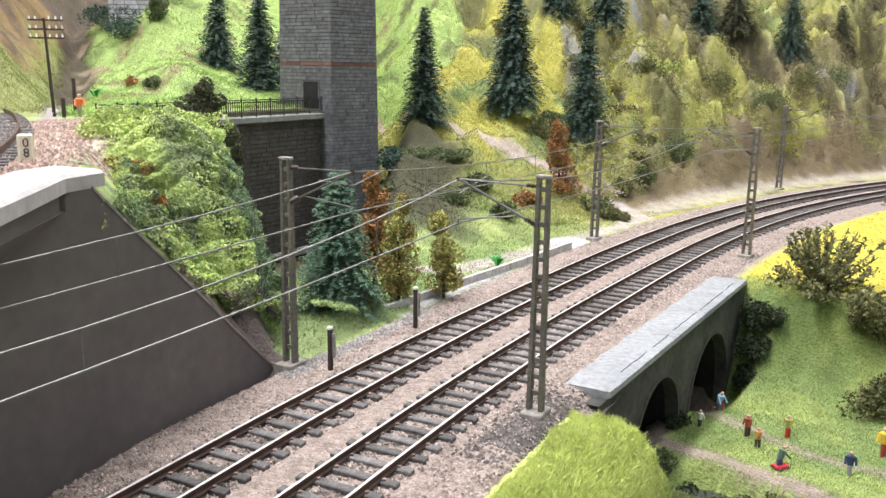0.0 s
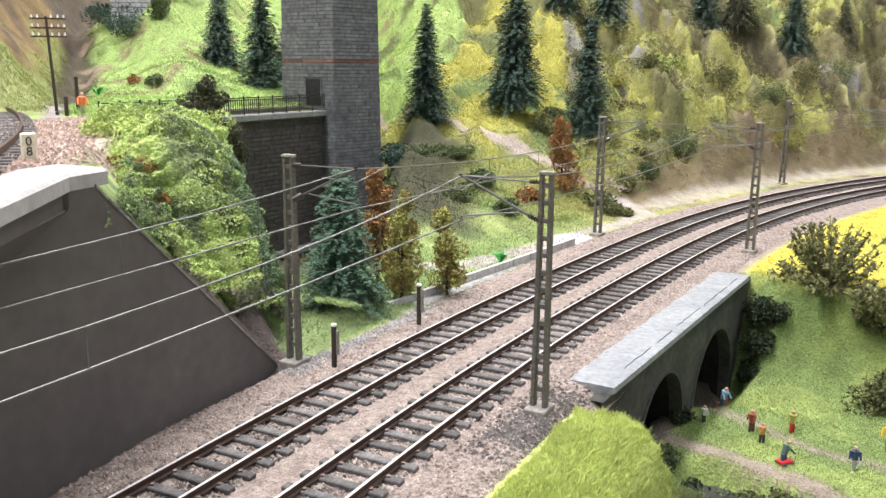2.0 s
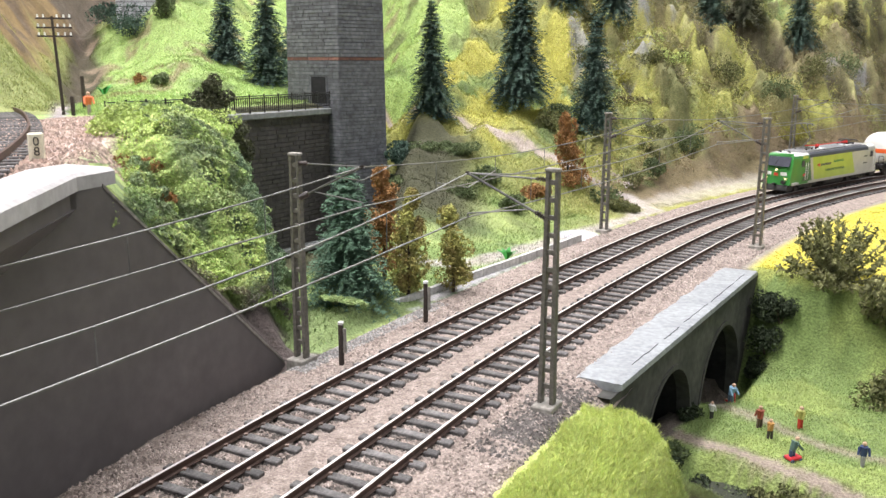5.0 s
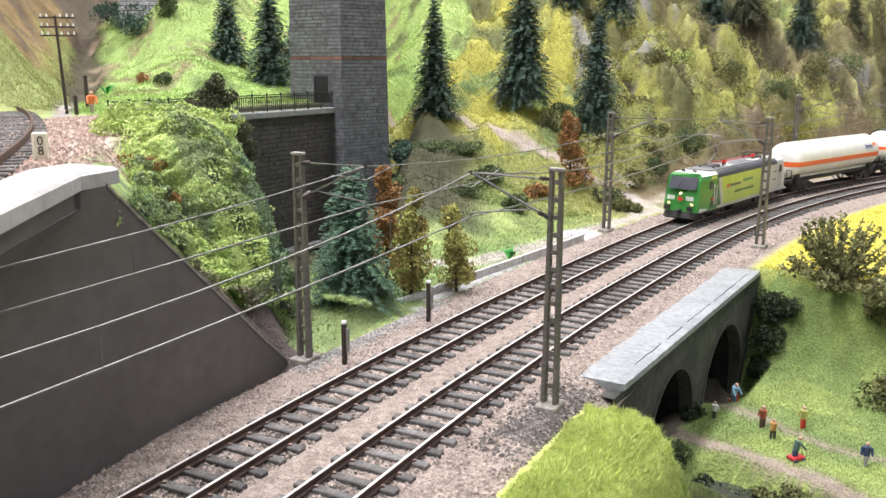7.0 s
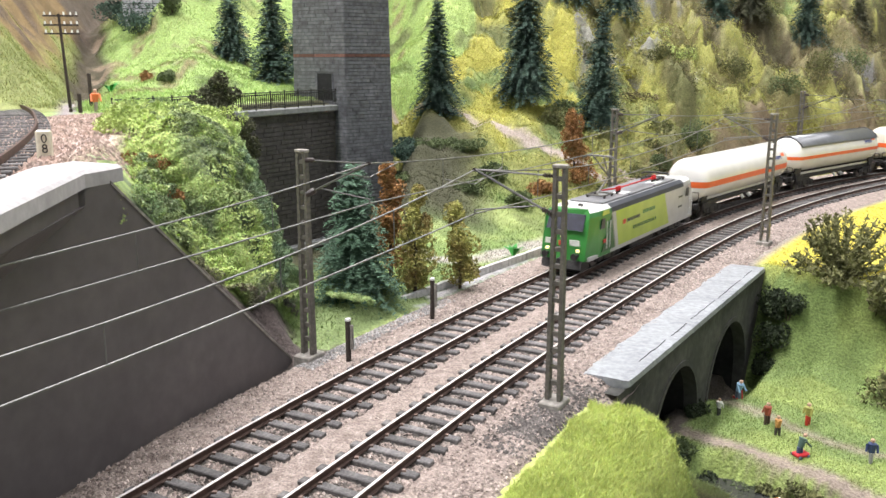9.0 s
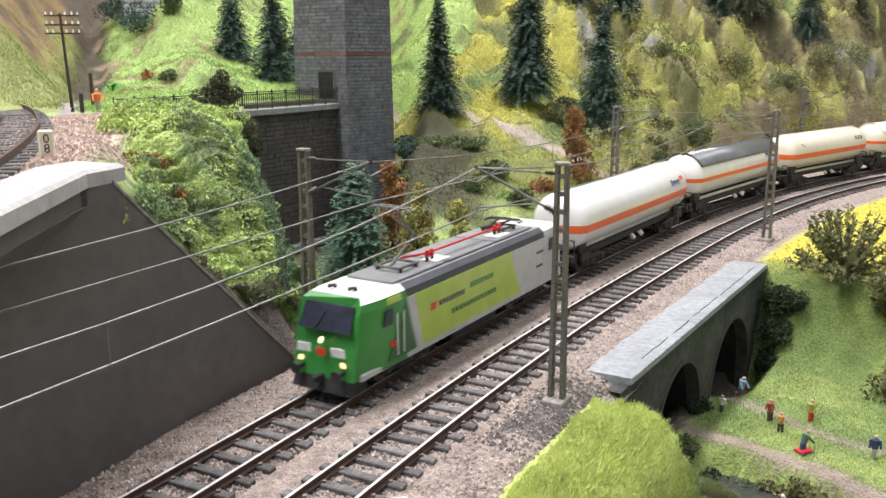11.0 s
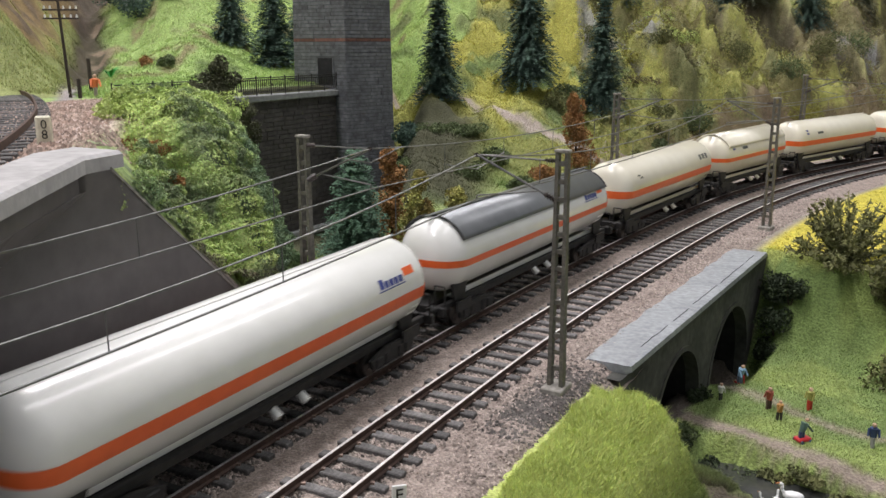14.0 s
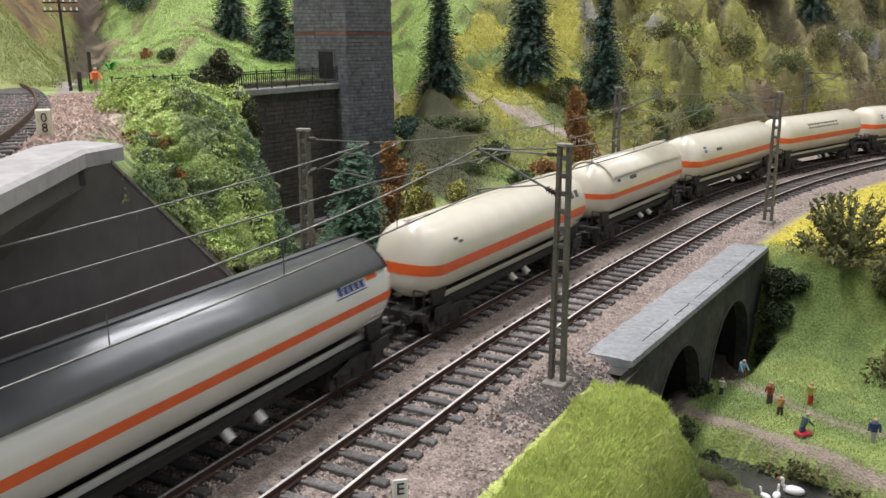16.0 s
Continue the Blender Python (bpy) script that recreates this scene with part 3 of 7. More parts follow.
def scatter_stones(name, count, s0, s1, d0, d1, size, mat, seed, label):
    r = np.random.RandomState(seed)
    s = s0 + (s1 - s0) * r.rand(count) ** 1.5
    d = d0 + (d1 - d0) * r.rand(count)
    x, y = (np.interp(s, S, LINE[:, k]) + np.interp(s, S, SIDE[:, k]) * d for k in (0, 1))
    edge = np.maximum(smooth((-0.034 - d) / 0.012), smooth((d - 0.074) / 0.014))
    z = -0.0041 - 0.006 * edge + 0.0004 * r.rand(count)
    base = np.array([(1, 0, -0.3), (-0.5, 0.85, -0.3), (-0.5, -0.85, -0.3), (0.1, 0.1, 0.75), (0.5, 0.75, 0.25)])
    tri = np.array([(0, 4, 3), (4, 1, 3), (1, 2, 3), (2, 0, 3), (0, 1, 4)])
    a = r.rand(count) * 6.283
    sc = size * (0.5 + r.rand(count))
    ca, sa = np.cos(a) * sc, np.sin(a) * sc
    jit = base[None] * (0.7 + 0.6 * r.rand(count, 5, 3))
    v = np.stack([jit[..., 0] * ca[:, None] - jit[..., 1] * sa[:, None] + x[:, None], jit[..., 0] * sa[:, None] + jit[..., 1] * ca[:, None] + y[:, None], jit[..., 2] * sc[:, None] * 0.8 + z[:, None]], -1)
    f = (tri[None] + (np.arange(count) * 5)[:, None, None]).reshape(-1, 3)
    return soup(name, v.reshape(-1, 3).tolist(), f.tolist(), mat, None, label, "gravel", "stuff")


scatter_stones("ballast_stones", 60000, -0.02, 0.75, -0.038, 0.084, 0.00066, M_STONE, 5, "crushed brown and beige ballast stones between the rails")


def tube(points, r, n=5):
    bm = bmesh.new()
    rings = []
    for i, p in enumerate(points):
        way = (points[min(i + 1, len(points) - 1)] - points[max(i - 1, 0)]).to_track_quat("Z", "Y").to_matrix()
        rings.append([bm.verts.new(p + way @ Vector((r * math.cos(6.2832 * k / n), r * math.sin(6.2832 * k / n), 0))) for k in range(n)])
    for a, b in zip(rings, rings[1:]):
        for k in range(n):
            bm.faces.new((a[k], a[(k + 1) % n], b[(k + 1) % n], b[k]))
    bm.faces.new(rings[0][::-1])
    bm.faces.new(rings[-1])
    return bm


M_INNER = material("dark_inner_ballast", (0.13, 0.115, 0.105), (0.22, 0.195, 0.175), 120, 0.95, island=0.6)
for off, seed in ((0.0, 6), (GAP, 7)):
    scatter_stones("inner_ballast", 9000, -0.02, 0.8, off - 0.0135, off + 0.0135, 0.0008, M_INNER, seed, "darker grey-brown ballast between the rails")


# ---- masts and wires ----
def insulator(bm, a, b, mat=1, n=5, r=0.0011):
    a, b = Vector(a), Vector(b)
    for i in range(n):
        p, q = a.lerp(b, i / n), a.lerp(b, (i + 0.55) / n)
        rod(bm, p, q, r, r * 0.55, 8, mat)
    rod(bm, a, b, r * 0.45, None, 6, mat)


def lattice_mast(s, off, height, track_off, m_z, c_z, ms, cs):
    """A lattice mast beside the line, with its cantilever over the track at track_off."""
    foot = at(s, off, -0.005)
    turn = Matrix.Rotation(-head(s), 4, "Z")     # local y runs along the track, x away to the right
    m = Matrix.Translation(foot) @ turn
    mast = thing("catenary_mast", m, "grey-brown lattice catenary mast on a concrete foot", "mast", "masts along the line")
    bm = bmesh.new()
    box(bm, -0.0042, -0.0055, -0.004, 0.0042, 0.0055, 0.0032, 0.0004)
    part("concrete_foot", bm, M_CONCRETE, mast, "weathered concrete block")
    for sgn in (-1, 1):
        bm = bmesh.new()
        prof = [(-0.00075, -0.0015), (0.00075, -0.0015), (0.00075, 0.0015), (-0.00075, 0.0015)]
        a = [bm.verts.new((sgn * 0.0023 + px, py, 0.003)) for px, py in prof]
        b = [bm.verts.new((sgn * 0.0017 + px * 0.85, py * 0.75, height)) for px, py in prof]
        for i in range(4):
            bm.faces.new((a[i], a[(i + 1) % 4], b[(i + 1) % 4], b[i]))
        bm.faces.new(b)
        part("post", bm, M_MAST, mast)
    z, k = 0.009, 0
    while z < height - 0.002:
        bm = bmesh.new()
        w = 0.0022 - 0.0005 * z / height
        box(bm, -w, -0.0008, z, w, 0.0008, z + 0.0016)
        part("rung", bm, M_MAST, mast)
        z += 0.0062
        k += 1
    bm = bmesh.new()
    box(bm, -0.0026, -0.0017, height - 0.0005, 0.0026, 0.0017, height + 0.0006, 0.0002)
    part("mast_cap", bm, M_CONCRETE, mast, "pale mast cap")
    inv = m.inverted()
    top = inv @ at(ms, track_off, m_z)
    con = inv @ at(cs, track_off, c_z)
    sg = 1 if top.x > 0 else -1
    bm = bmesh.new()
    hi = Vector((sg * 0.0016, 0, height - 0.0035))
    lo = Vector((sg * 0.0016, 0, height - 0.0175))
    ins_hi, ins_lo = hi.lerp(top, 0.16), lo.lerp(top, 0.16)
    rod(bm, hi, top, 0.00035)
    rod(bm, lo, top, 0.00045)
    mid = lo.lerp(top, 0.22)
    rod(bm, mid, con + Vector((0, 0, 0.0012)), 0.0003)
    rod(bm, con + Vector((0, 0, 0.0012)), con, 0.0003)
    insulator(bm, hi, ins_hi)
    insulator(bm, lo, ins_lo, 1, 5, 0.0014)
    insulator(bm, top + Vector((0, -0.001, 0)), top + Vector((0, 0.001, 0)), 1, 2, 0.0007)
    part("cantilever", bm, [M_WIRE, M_INSUL], mast, "thin cantilever with ribbed brown insulators")
    return mast


SUP_A = [-0.115, 0.2176, 0.5456, 0.90, 1.26]
SUP_B = [-0.105, 0.2237, 0.5580, 0.90, 1.26]
for i in (1, 2):
    lattice_mast((0.225, 0.555)[i - 1], -0.0377, 0.0885, 0.0, 0.0815, 0.0668, SUP_A[i], SUP_A[i])
    lattice_mast((0.230, 0.565)[i - 1], 0.0712, 0.0885, GAP, 0.0812, 0.0655, SUP_B[i], SUP_B[i])
lattice_mast(0.93, -0.050, 0.0905, 0.0, 0.083, 0.068, 0.90, 0.90)
lattice_mast(0.915, 0.0712, 0.0885, GAP, 0.0812, 0.0655, 0.90, 0.90)


def overhead(sup, off, zm, zc, sag, csag):
    line = thing("overhead_wires", None, "thin grey catenary and contact wires with droppers", "wires", "wires over the tracks")
    mess, cont = [], []
    for a, b in zip(sup, sup[1:]):
        pa, pb = at(a, off), at(b, off)
        for k in range(13):
            u = k / 12
            p = at(a + (b - a) * u, off)
            q = Vector((p.x, p.y, zm - sag * 4 * u * (1 - u)))
            c = Vector((p.x, p.y, zc - csag * 4 * u * (1 - u)))
            if k < 12 or b == sup[-1]:
                mess.append(q)
                cont.append(c)
            if k in (2, 4, 6, 8, 10):
                bd = bmesh.new()
                rod(bd, q, c, 0.00016, None, 4)
                part("dropper", bd, M_WIRE, line)
        # the loop of wire below each support
        l0, l1 = pa + (pb - pa) * -0.06, pa + (pb - pa) * 0.06
        pts = [Vector((l0.x, l0.y, zm - 0.0012)), Vector((l0.x, l0.y, zm - 0.0012)).lerp(Vector((pa.x, pa.y, zm - 0.0052)), 0.55), Vector((pa.x, pa.y, zm - 0.0052)), Vector((pa.x, pa.y, zm - 0.0052)).lerp(Vector((l1.x, l1.y, zm - 0.0012)), 0.5), Vector((l1.x, l1.y, zm - 0.0012))]
        part("stitch_wire", tube(pts, 0.00022), M_WIRE, line)
    part("messenger_wire", tube(mess, 0.00028), M_WIRE, line)
    part("contact_wire", tube(cont, 0.00030), M_WIRE, line)


overhead(SUP_A, 0.0, 0.0815, 0.0665, 0.0069, 0.0019)
overhead(SUP_B, GAP, 0.0812, 0.0653, 0.0114, 0.0040)


# ---- the wing wall and its coping ----
W0, W1 = Vector((-0.0707, 0.3395, 0)), Vector((-0.1098, 0.2373, 0))
wdir = (W1 - W0).normalized()
wleft = Vector((wdir.y, -wdir.x, 0))
if wleft.x > 0:
    wleft = -wleft


def wing_wall():
    wall = thing("retaining_wall", None, "dark grey smooth retaining wall with sloping end", "wall", kind="structure")
    bm = bmesh.new()
    outline = [(0.0, -0.02), (0.0, -0.005), (0.0955, 0.0832), (0.46, 0.0832), (0.46, -0.02)]
    f = [bm.verts.new(W0 + wdir * a + Vector((0, 0, z))) for a, z in outline]
    b = [bm.verts.new(W0 + wdir * a + wleft * 0.010 + Vector((0, 0, z))) for a, z in outline]
    bm.faces.new(f)
    bm.faces.new(b[::-1])
    for i in range(5):
        bm.faces.new((f[i], b[i], b[(i + 1) % 5], f[(i + 1) % 5]))
    bmesh.ops.recalc_face_normals(bm, faces=bm.faces[:])
    part("wall_face", bm, M_WALL, wall)
    bm = bmesh.new()
    lean = Vector((0, 0, 1))
    edge = [W0 + wdir * a + o + Vector((0, 0, z)) for a, z in ((0.001, -0.0045), (0.0955, 0.0828)) for o in (wleft * -0.0004, wleft * 0.0016)]
    q = [bm.verts.new(p) for p in edge] + [bm.verts.new(p + lean * 0.0011) for p in edge]
    for f in ((0, 1, 3, 2), (4, 6, 7, 5), (0, 4, 5, 1), (2, 3, 7, 6), (0, 2, 6, 4), (1, 5, 7, 3)):
        bm.faces.new([q[k] for k in f])
    bmesh.ops.recalc_face_normals(bm, faces=bm.faces[:])
    part("arris", bm, M_CONCRETE, wall, "worn pale edge of the wall")
    # coping that steps out over the line beyond the bend
    bm = bmesh.new()
    inner = [Vector((-0.1030, 0.2560, 0)), Vector((-0.1080, 0.2405, 0)), Vector((-0.1000, 0.1880, 0)), Vector((-0.0900, 0.1250, 0))]
    outer = [p + wleft * 0.014 + Vector((-0.004, 0, 0)) for p in inner]
    rows = []
    for a, b in zip(inner, outer):
        rows.append([bm.verts.new(a + Vector((0, 0, 0.0832))), bm.verts.new(a + Vector((0, 0, 0.0872))), bm.verts.new(a * 0.92 + b * 0.08 + Vector((0, 0, 0.0882))), bm.verts.new(b + Vector((0, 0, 0.0886))), bm.verts.new(b + Vector((0, 0, 0.0832)))])
    for a, b in zip(rows, rows[1:]):
        for i in range(5):
            bm.faces.new((a[i], a[(i + 1) % 5], b[(i + 1) % 5], b[i]))
    bm.faces.new(rows[0][::-1])
    bm.faces.new(rows[-1])
    bmesh.ops.recalc_face_normals(bm, faces=bm.faces[:])
    part("coping", bm, M_CAP, wall, "pale concrete coping slab")
    # haunch below the coping
    bm = bmesh.new()
    lo = [W0 + wdir * a for a in (0.106, 0.165, 0.23)]
    up = [inner[1], inner[2], inner[3]]
    rows = []
    for a, b, z in zip(up, lo, (0.078, 0.050, 0.03)):
        a2 = a + wleft * 0.002
        rows.append([bm.verts.new(a2 + Vector((0, 0, 0.0832))), bm.verts.new(Vector((a2.x, a2.y, 0.0780))), bm.verts.new(Vector((b.x, b.y, z))), bm.verts.new(Vector((b.x, b.y, 0.0832)))])
    for a, b in zip(rows, rows[1:]):
        for i in range(4):
            bm.faces.new((a[i], a[(i + 1) % 4], b[(i + 1) % 4], b[i]))
    bmesh.ops.recalc_face_normals(bm, faces=bm.faces[:])
    part("haunch", bm, M_WALL, wall)


wing_wall()


# ---- the arched bridge towards the meadow ----
BR0, BR1 = Vector((0.0670, 0.3155, 0)), Vector((0.1815, 0.4965, 0))


def arched_bridge():
    bridge = thing("arched_bridge", None, "grey concrete bridge flank with two round arches and a flat slab", "bridge", kind="structure")
    along = (BR1 - BR0).normalized()
    inw = Vector((-along.y, along.x, 0))
    L = (BR1 - BR0).length

    def P(a, z, depth=0.0):
        p = BR0 + along * a + inw * depth
        return Vector((p.x, p.y, z))

    spans = [(0.0630, 0.0310, -0.0500), (0.1500, 0.0375, -0.0580)]   # middle, half width, springing
    zb, zt = -0.075, -0.0065
    bm = bmesh.new()
    # face built in columns so that the arches are true openings
    cols = sorted(set([round(v, 5) for v in np.linspace(-0.012, L + 0.01, 40)] + [round(m + w * math.cos(math.pi * k / 24), 5) for m, w, z in spans for k in range(25)]))

    def low(a):
        for m, w, z in spans:
            if abs(a - m) < w - 1e-6:
                return z + w * math.sqrt(max(0, 1 - ((a - m) / w) ** 2)) * 1.0
        return zb
    T = 0.006
    for a, b in zip(cols, cols[1:]):
        c = (a + b) / 2
        inside = [s for s in spans if abs(c - s[0]) < s[1]]
        la, lb = (low(a), low(b)) if inside else (zb, zb)
        if inside:
            m, w, z = inside[0]
            la = z if abs(a - m) >= w - 1e-6 else la
            lb = z if abs(b - m) >= w - 1e-6 else lb
        v = [P(a, la), P(b, lb), P(b, zt), P(a, zt)]
        u = [P(a, la, T), P(b, lb, T), P(b, zt, T), P(a, zt, T)]
        vv, uu = [bm.verts.new(p) for p in v], [bm.verts.new(p) for p in u]
        bm.faces.new(vv)
        bm.faces.new(uu[::-1])
        bm.faces.new((vv[0], uu[0], uu[1], vv[1]))
        bm.faces.new((vv[3], vv[2], uu[2], uu[3]))
    for m, w, z in spans:
        for e in (m - w, m + w):
            q = [bm.verts.new(p) for p in (P(e, zb), P(e, z), P(e, z, T), P(e, zb, T))]
            bm.faces.new(q)
    bmesh.ops.remove_doubles(bm, verts=bm.verts[:], dist=1e-6)
    bmesh.ops.recalc_face_normals(bm, faces=bm.faces[:])
    part("bridge_face", bm, M_BRIDGE, bridge, "stained grey concrete flank")
    # vaults behind the openings, near black to paint in their shade
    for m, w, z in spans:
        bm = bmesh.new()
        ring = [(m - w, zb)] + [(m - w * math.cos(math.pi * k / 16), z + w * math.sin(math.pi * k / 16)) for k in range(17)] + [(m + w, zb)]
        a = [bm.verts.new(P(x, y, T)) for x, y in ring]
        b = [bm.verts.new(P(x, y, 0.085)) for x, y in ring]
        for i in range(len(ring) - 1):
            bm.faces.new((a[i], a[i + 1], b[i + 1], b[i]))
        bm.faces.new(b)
        part("vault", bm, M_TUNNEL, bridge, "vault behind the arch, its shade painted near black")
        bm = bmesh.new()   # a slightly raised arch ring
        n = 24
        pts = []
        for k in range(n + 1):
            ang = math.pi * k / n
            for r in (w, w + 0.0026):
                pts.append((m - r * math.cos(ang), z + r * math.sin(ang)))
        fr = [bm.verts.new(P(x, y, -0.0006)) for x, y in pts]
        bk = [bm.verts.new(P(x, y, 0.001)) for x, y in pts]
        for k in range(n):
            i = 2 * k
            bm.faces.new((fr[i], fr[i + 1], fr[i + 3], fr[i + 2]))
            bm.faces.new((fr[i], fr[i + 2], bk[i + 2], bk[i]))
            bm.faces.new((fr[i + 1], bk[i + 1], bk[i + 3], fr[i + 3]))
        bmesh.ops.recalc_face_normals(bm, faces=bm.faces[:])
        part("arch_ring", bm, M_BRIDGE, bridge)
    # slab with a worn kerb and drip edge
    bm = bmesh.new()
    r = random.Random(8)
    rows = []
    n = 46
    for i in range(n + 1):
        a = -0.004 + (L + 0.006) * i / n
        inn = 0.0188 + 0.0004 * math.sin(i * 0.9) + r.uniform(-0.0005, 0.0005)
        inn *= 0.9 + 0.1 * min(1, i / 6)
        o = r.uniform(-0.00012, 0.00012)
        rows.append([bm.verts.new(P(a, z, d)) for d, z in ((inn + 0.006, -0.0062), (inn, -0.0034 + o), (0.004, -0.0030 + o), (0.0008, -0.0031), (0.0004, -0.0028), (-0.0012, -0.0030 + o), (-0.0016, -0.0052), (0.001, -0.0066))])
    for a, b in zip(rows, rows[1:]):
        for j in range(8):
            bm.faces.new((a[j], a[(j + 1) % 8], b[(j + 1) % 8], b[j]))
    bm.faces.new(rows[0])
    bm.faces.new(rows[-1][::-1])
    bmesh.ops.recalc_face_normals(bm, faces=bm.faces[:])
    part("slab", bm, M_SLAB, bridge, "pale blue-grey slab with worn edge")
    for a0, a1, dd in ((0.020, 0.052, 0.0036), (0.060, 0.082, 0.0033), (0.090, 0.128, 0.0037), (0.134, 0.180, 0.0034), (0.186, 0.204, 0.0036)):
        pts = [P(a0 + (a1 - a0) * k / 9, -0.00295, dd + r.uniform(-0.0003, 0.0003)) for k in range(10)]
        part("crack", tube(pts, 0.00022, 4), M_TUNNEL, bridge, "dark open joint in the slab")


arched_bridge()


# ---- tower and viaduct ----
M_BLACKHOLE = material("unlit_doorway", (0.012, 0.012, 0.014), (0.02, 0.02, 0.022), 100, 0.95)


def tower():
    tw = thing("stone_tower", None, "tall grey ashlar tower with small dark doorway and red band", "tower", kind="structure")
    # plan: a square turned so that two faces are seen, tapering upwards
    corner = Vector((-0.0925, 0.700, 0))
    a = (Vector((-0.1390, 0.7330, 0)) - corner)
    b = (Vector((-0.0590, 0.7300, 0)) - corner)
    centre = corner + a / 2 + b / 2

    def ring(z, grow):
        k = 1.0 + grow
        return [centre + (p - centre) * k + Vector((0, 0, z)) for p in (corner, corner + a, corner + a + b, corner + b)]

    bm = bmesh.new()
    lo, hi = ring(-0.06, 0.10), ring(0.42, -0.10)
    vl, vh = [bm.verts.new(p) for p in lo], [bm.verts.new(p) for p in hi]
    for i in range(4):
        bm.faces.new((vl[i], vl[(i + 1) % 4], vh[(i + 1) % 4], vh[i]))
    bm.faces.new(vh)
    bmesh.ops.recalc_face_normals(bm, faces=bm.faces[:])
    part("tower_core", bm, M_JOINT2, tw)
    r = random.Random(3)
    h = 0.0029

    def block(parent, q, mat, name, depth):
        me = bpy.data.meshes.new(name)
        n = (q[1] - q[0]).cross(q[3] - q[0]).normalized() * depth
        c = (q[0] + q[1] + q[2] + q[3]) / 4
        inset = [p + (c - p).normalized() * 0.0003 + n for p in q]
        me.from_pydata([tuple(p) for p in list(q) + inset], [], [(4, 5, 6, 7), (0, 1, 5, 4), (1, 2, 6, 5), (2, 3, 7, 6), (3, 0, 4, 7)])
        me.materials.append(mat)
        ob = new(name, me)
        ob.parent = parent
        return ob

    count = 0
    joined_v, joined_f = [], []
    z = -0.03
    while z < 0.21:
        band = 0.1195 < z + h / 2 < 0.1235
        t0, t1 = (z + 0.06) / 0.48, (z + h - 0.0005 + 0.06) / 0.48
        for face in (0, 3):
            i, j = (0, 1) if face == 0 else (3, 0)
            p0, p1 = lo[i].lerp(hi[i], t0), lo[j].lerp(hi[j], t0)
            p2, p3 = lo[j].lerp(hi[j], t1), lo[i].lerp(hi[i], t1)
            u = r.uniform(-0.12, 0)
            while u < 1:
                w = r.uniform(0.20, 0.42)
                u0, u1 = max(0, u), min(1, u + w - 0.006)
                u += w
                if u1 - u0 < 0.02:
                    continue
                if face == 0 and z > 0.084 and z < 0.107 and u1 > 0.22 and u0 < 0.55:
                    if u0 < 0.2:
                        u1 = 0.22
                    elif u1 > 0.57:
                        u0 = 0.55
                    else:
                        continue
                q = [p0.lerp(p1, u0), p0.lerp(p1, u1), p3.lerp(p2, u1), p3.lerp(p2, u0)]
                nn = (q[1] - q[0]).cross(q[3] - q[0])
                if nn.y > 0:
                    q = [q[1], q[0], q[3], q[2]]
                dep = r.uniform(0.0003, 0.0006)
                if z > 0.078 and z < 0.126:
                    block(tw, q, M_RED_BAND if band else M_MASON, "brick" if band else "stone", dep)
                    count += 1
                else:
                    n = (q[1] - q[0]).cross(q[3] - q[0]).normalized() * dep
                    c = sum(q, Vector()) / 4
                    k = len(joined_v)
                    joined_v += list(q) + [p + (c - p).normalized() * 0.0003 + n for p in q]
                    joined_f += [tuple(k + x for x in f) for f in ((4, 5, 6, 7), (0, 1, 5, 4), (1, 2, 6, 5), (2, 3, 7, 6), (3, 0, 4, 7))]
        z += h
    soup("masonry_courses", joined_v, joined_f, M_MASON2, tw, "", "", "stuff")
    # the doorway, a flat near-black sheet that paints the opening's shade
    t0, t1 = (0.0862 + 0.06) / 0.48, (0.1075 + 0.06) / 0.48
    p0, p1, p2, p3 = lo[0].lerp(hi[0], t0), lo[1].lerp(hi[1], t0), lo[1].lerp(hi[1], t1), lo[0].lerp(hi[0], t1)
    n = Vector((a.y, -a.x, 0)).normalized()
    n = -n if n.y > 0 else n
    q = [p0.lerp(p1, 0.24), p0.lerp(p1, 0.53), p3.lerp(p2, 0.53), p3.lerp(p2, 0.24)]
    bm = bmesh.new()
    vs = [bm.verts.new(p + n * 0.0002) for p in q]
    bm.faces.new(vs)
    part("doorway", bm, M_BLACKHOLE, tw, "flat doorway sheet, its shade painted near black")
    for u in (0.23, 0.54):
        bm = bmesh.new()
        x0, x1 = p0.lerp(p1, u), p3.lerp(p2, u)
        rod(bm, x0 + n * 0.0004, x1 + n * 0.0004, 0.0008, None, 4)
        part("door_jamb", bm, M_MASON, tw)


tower()


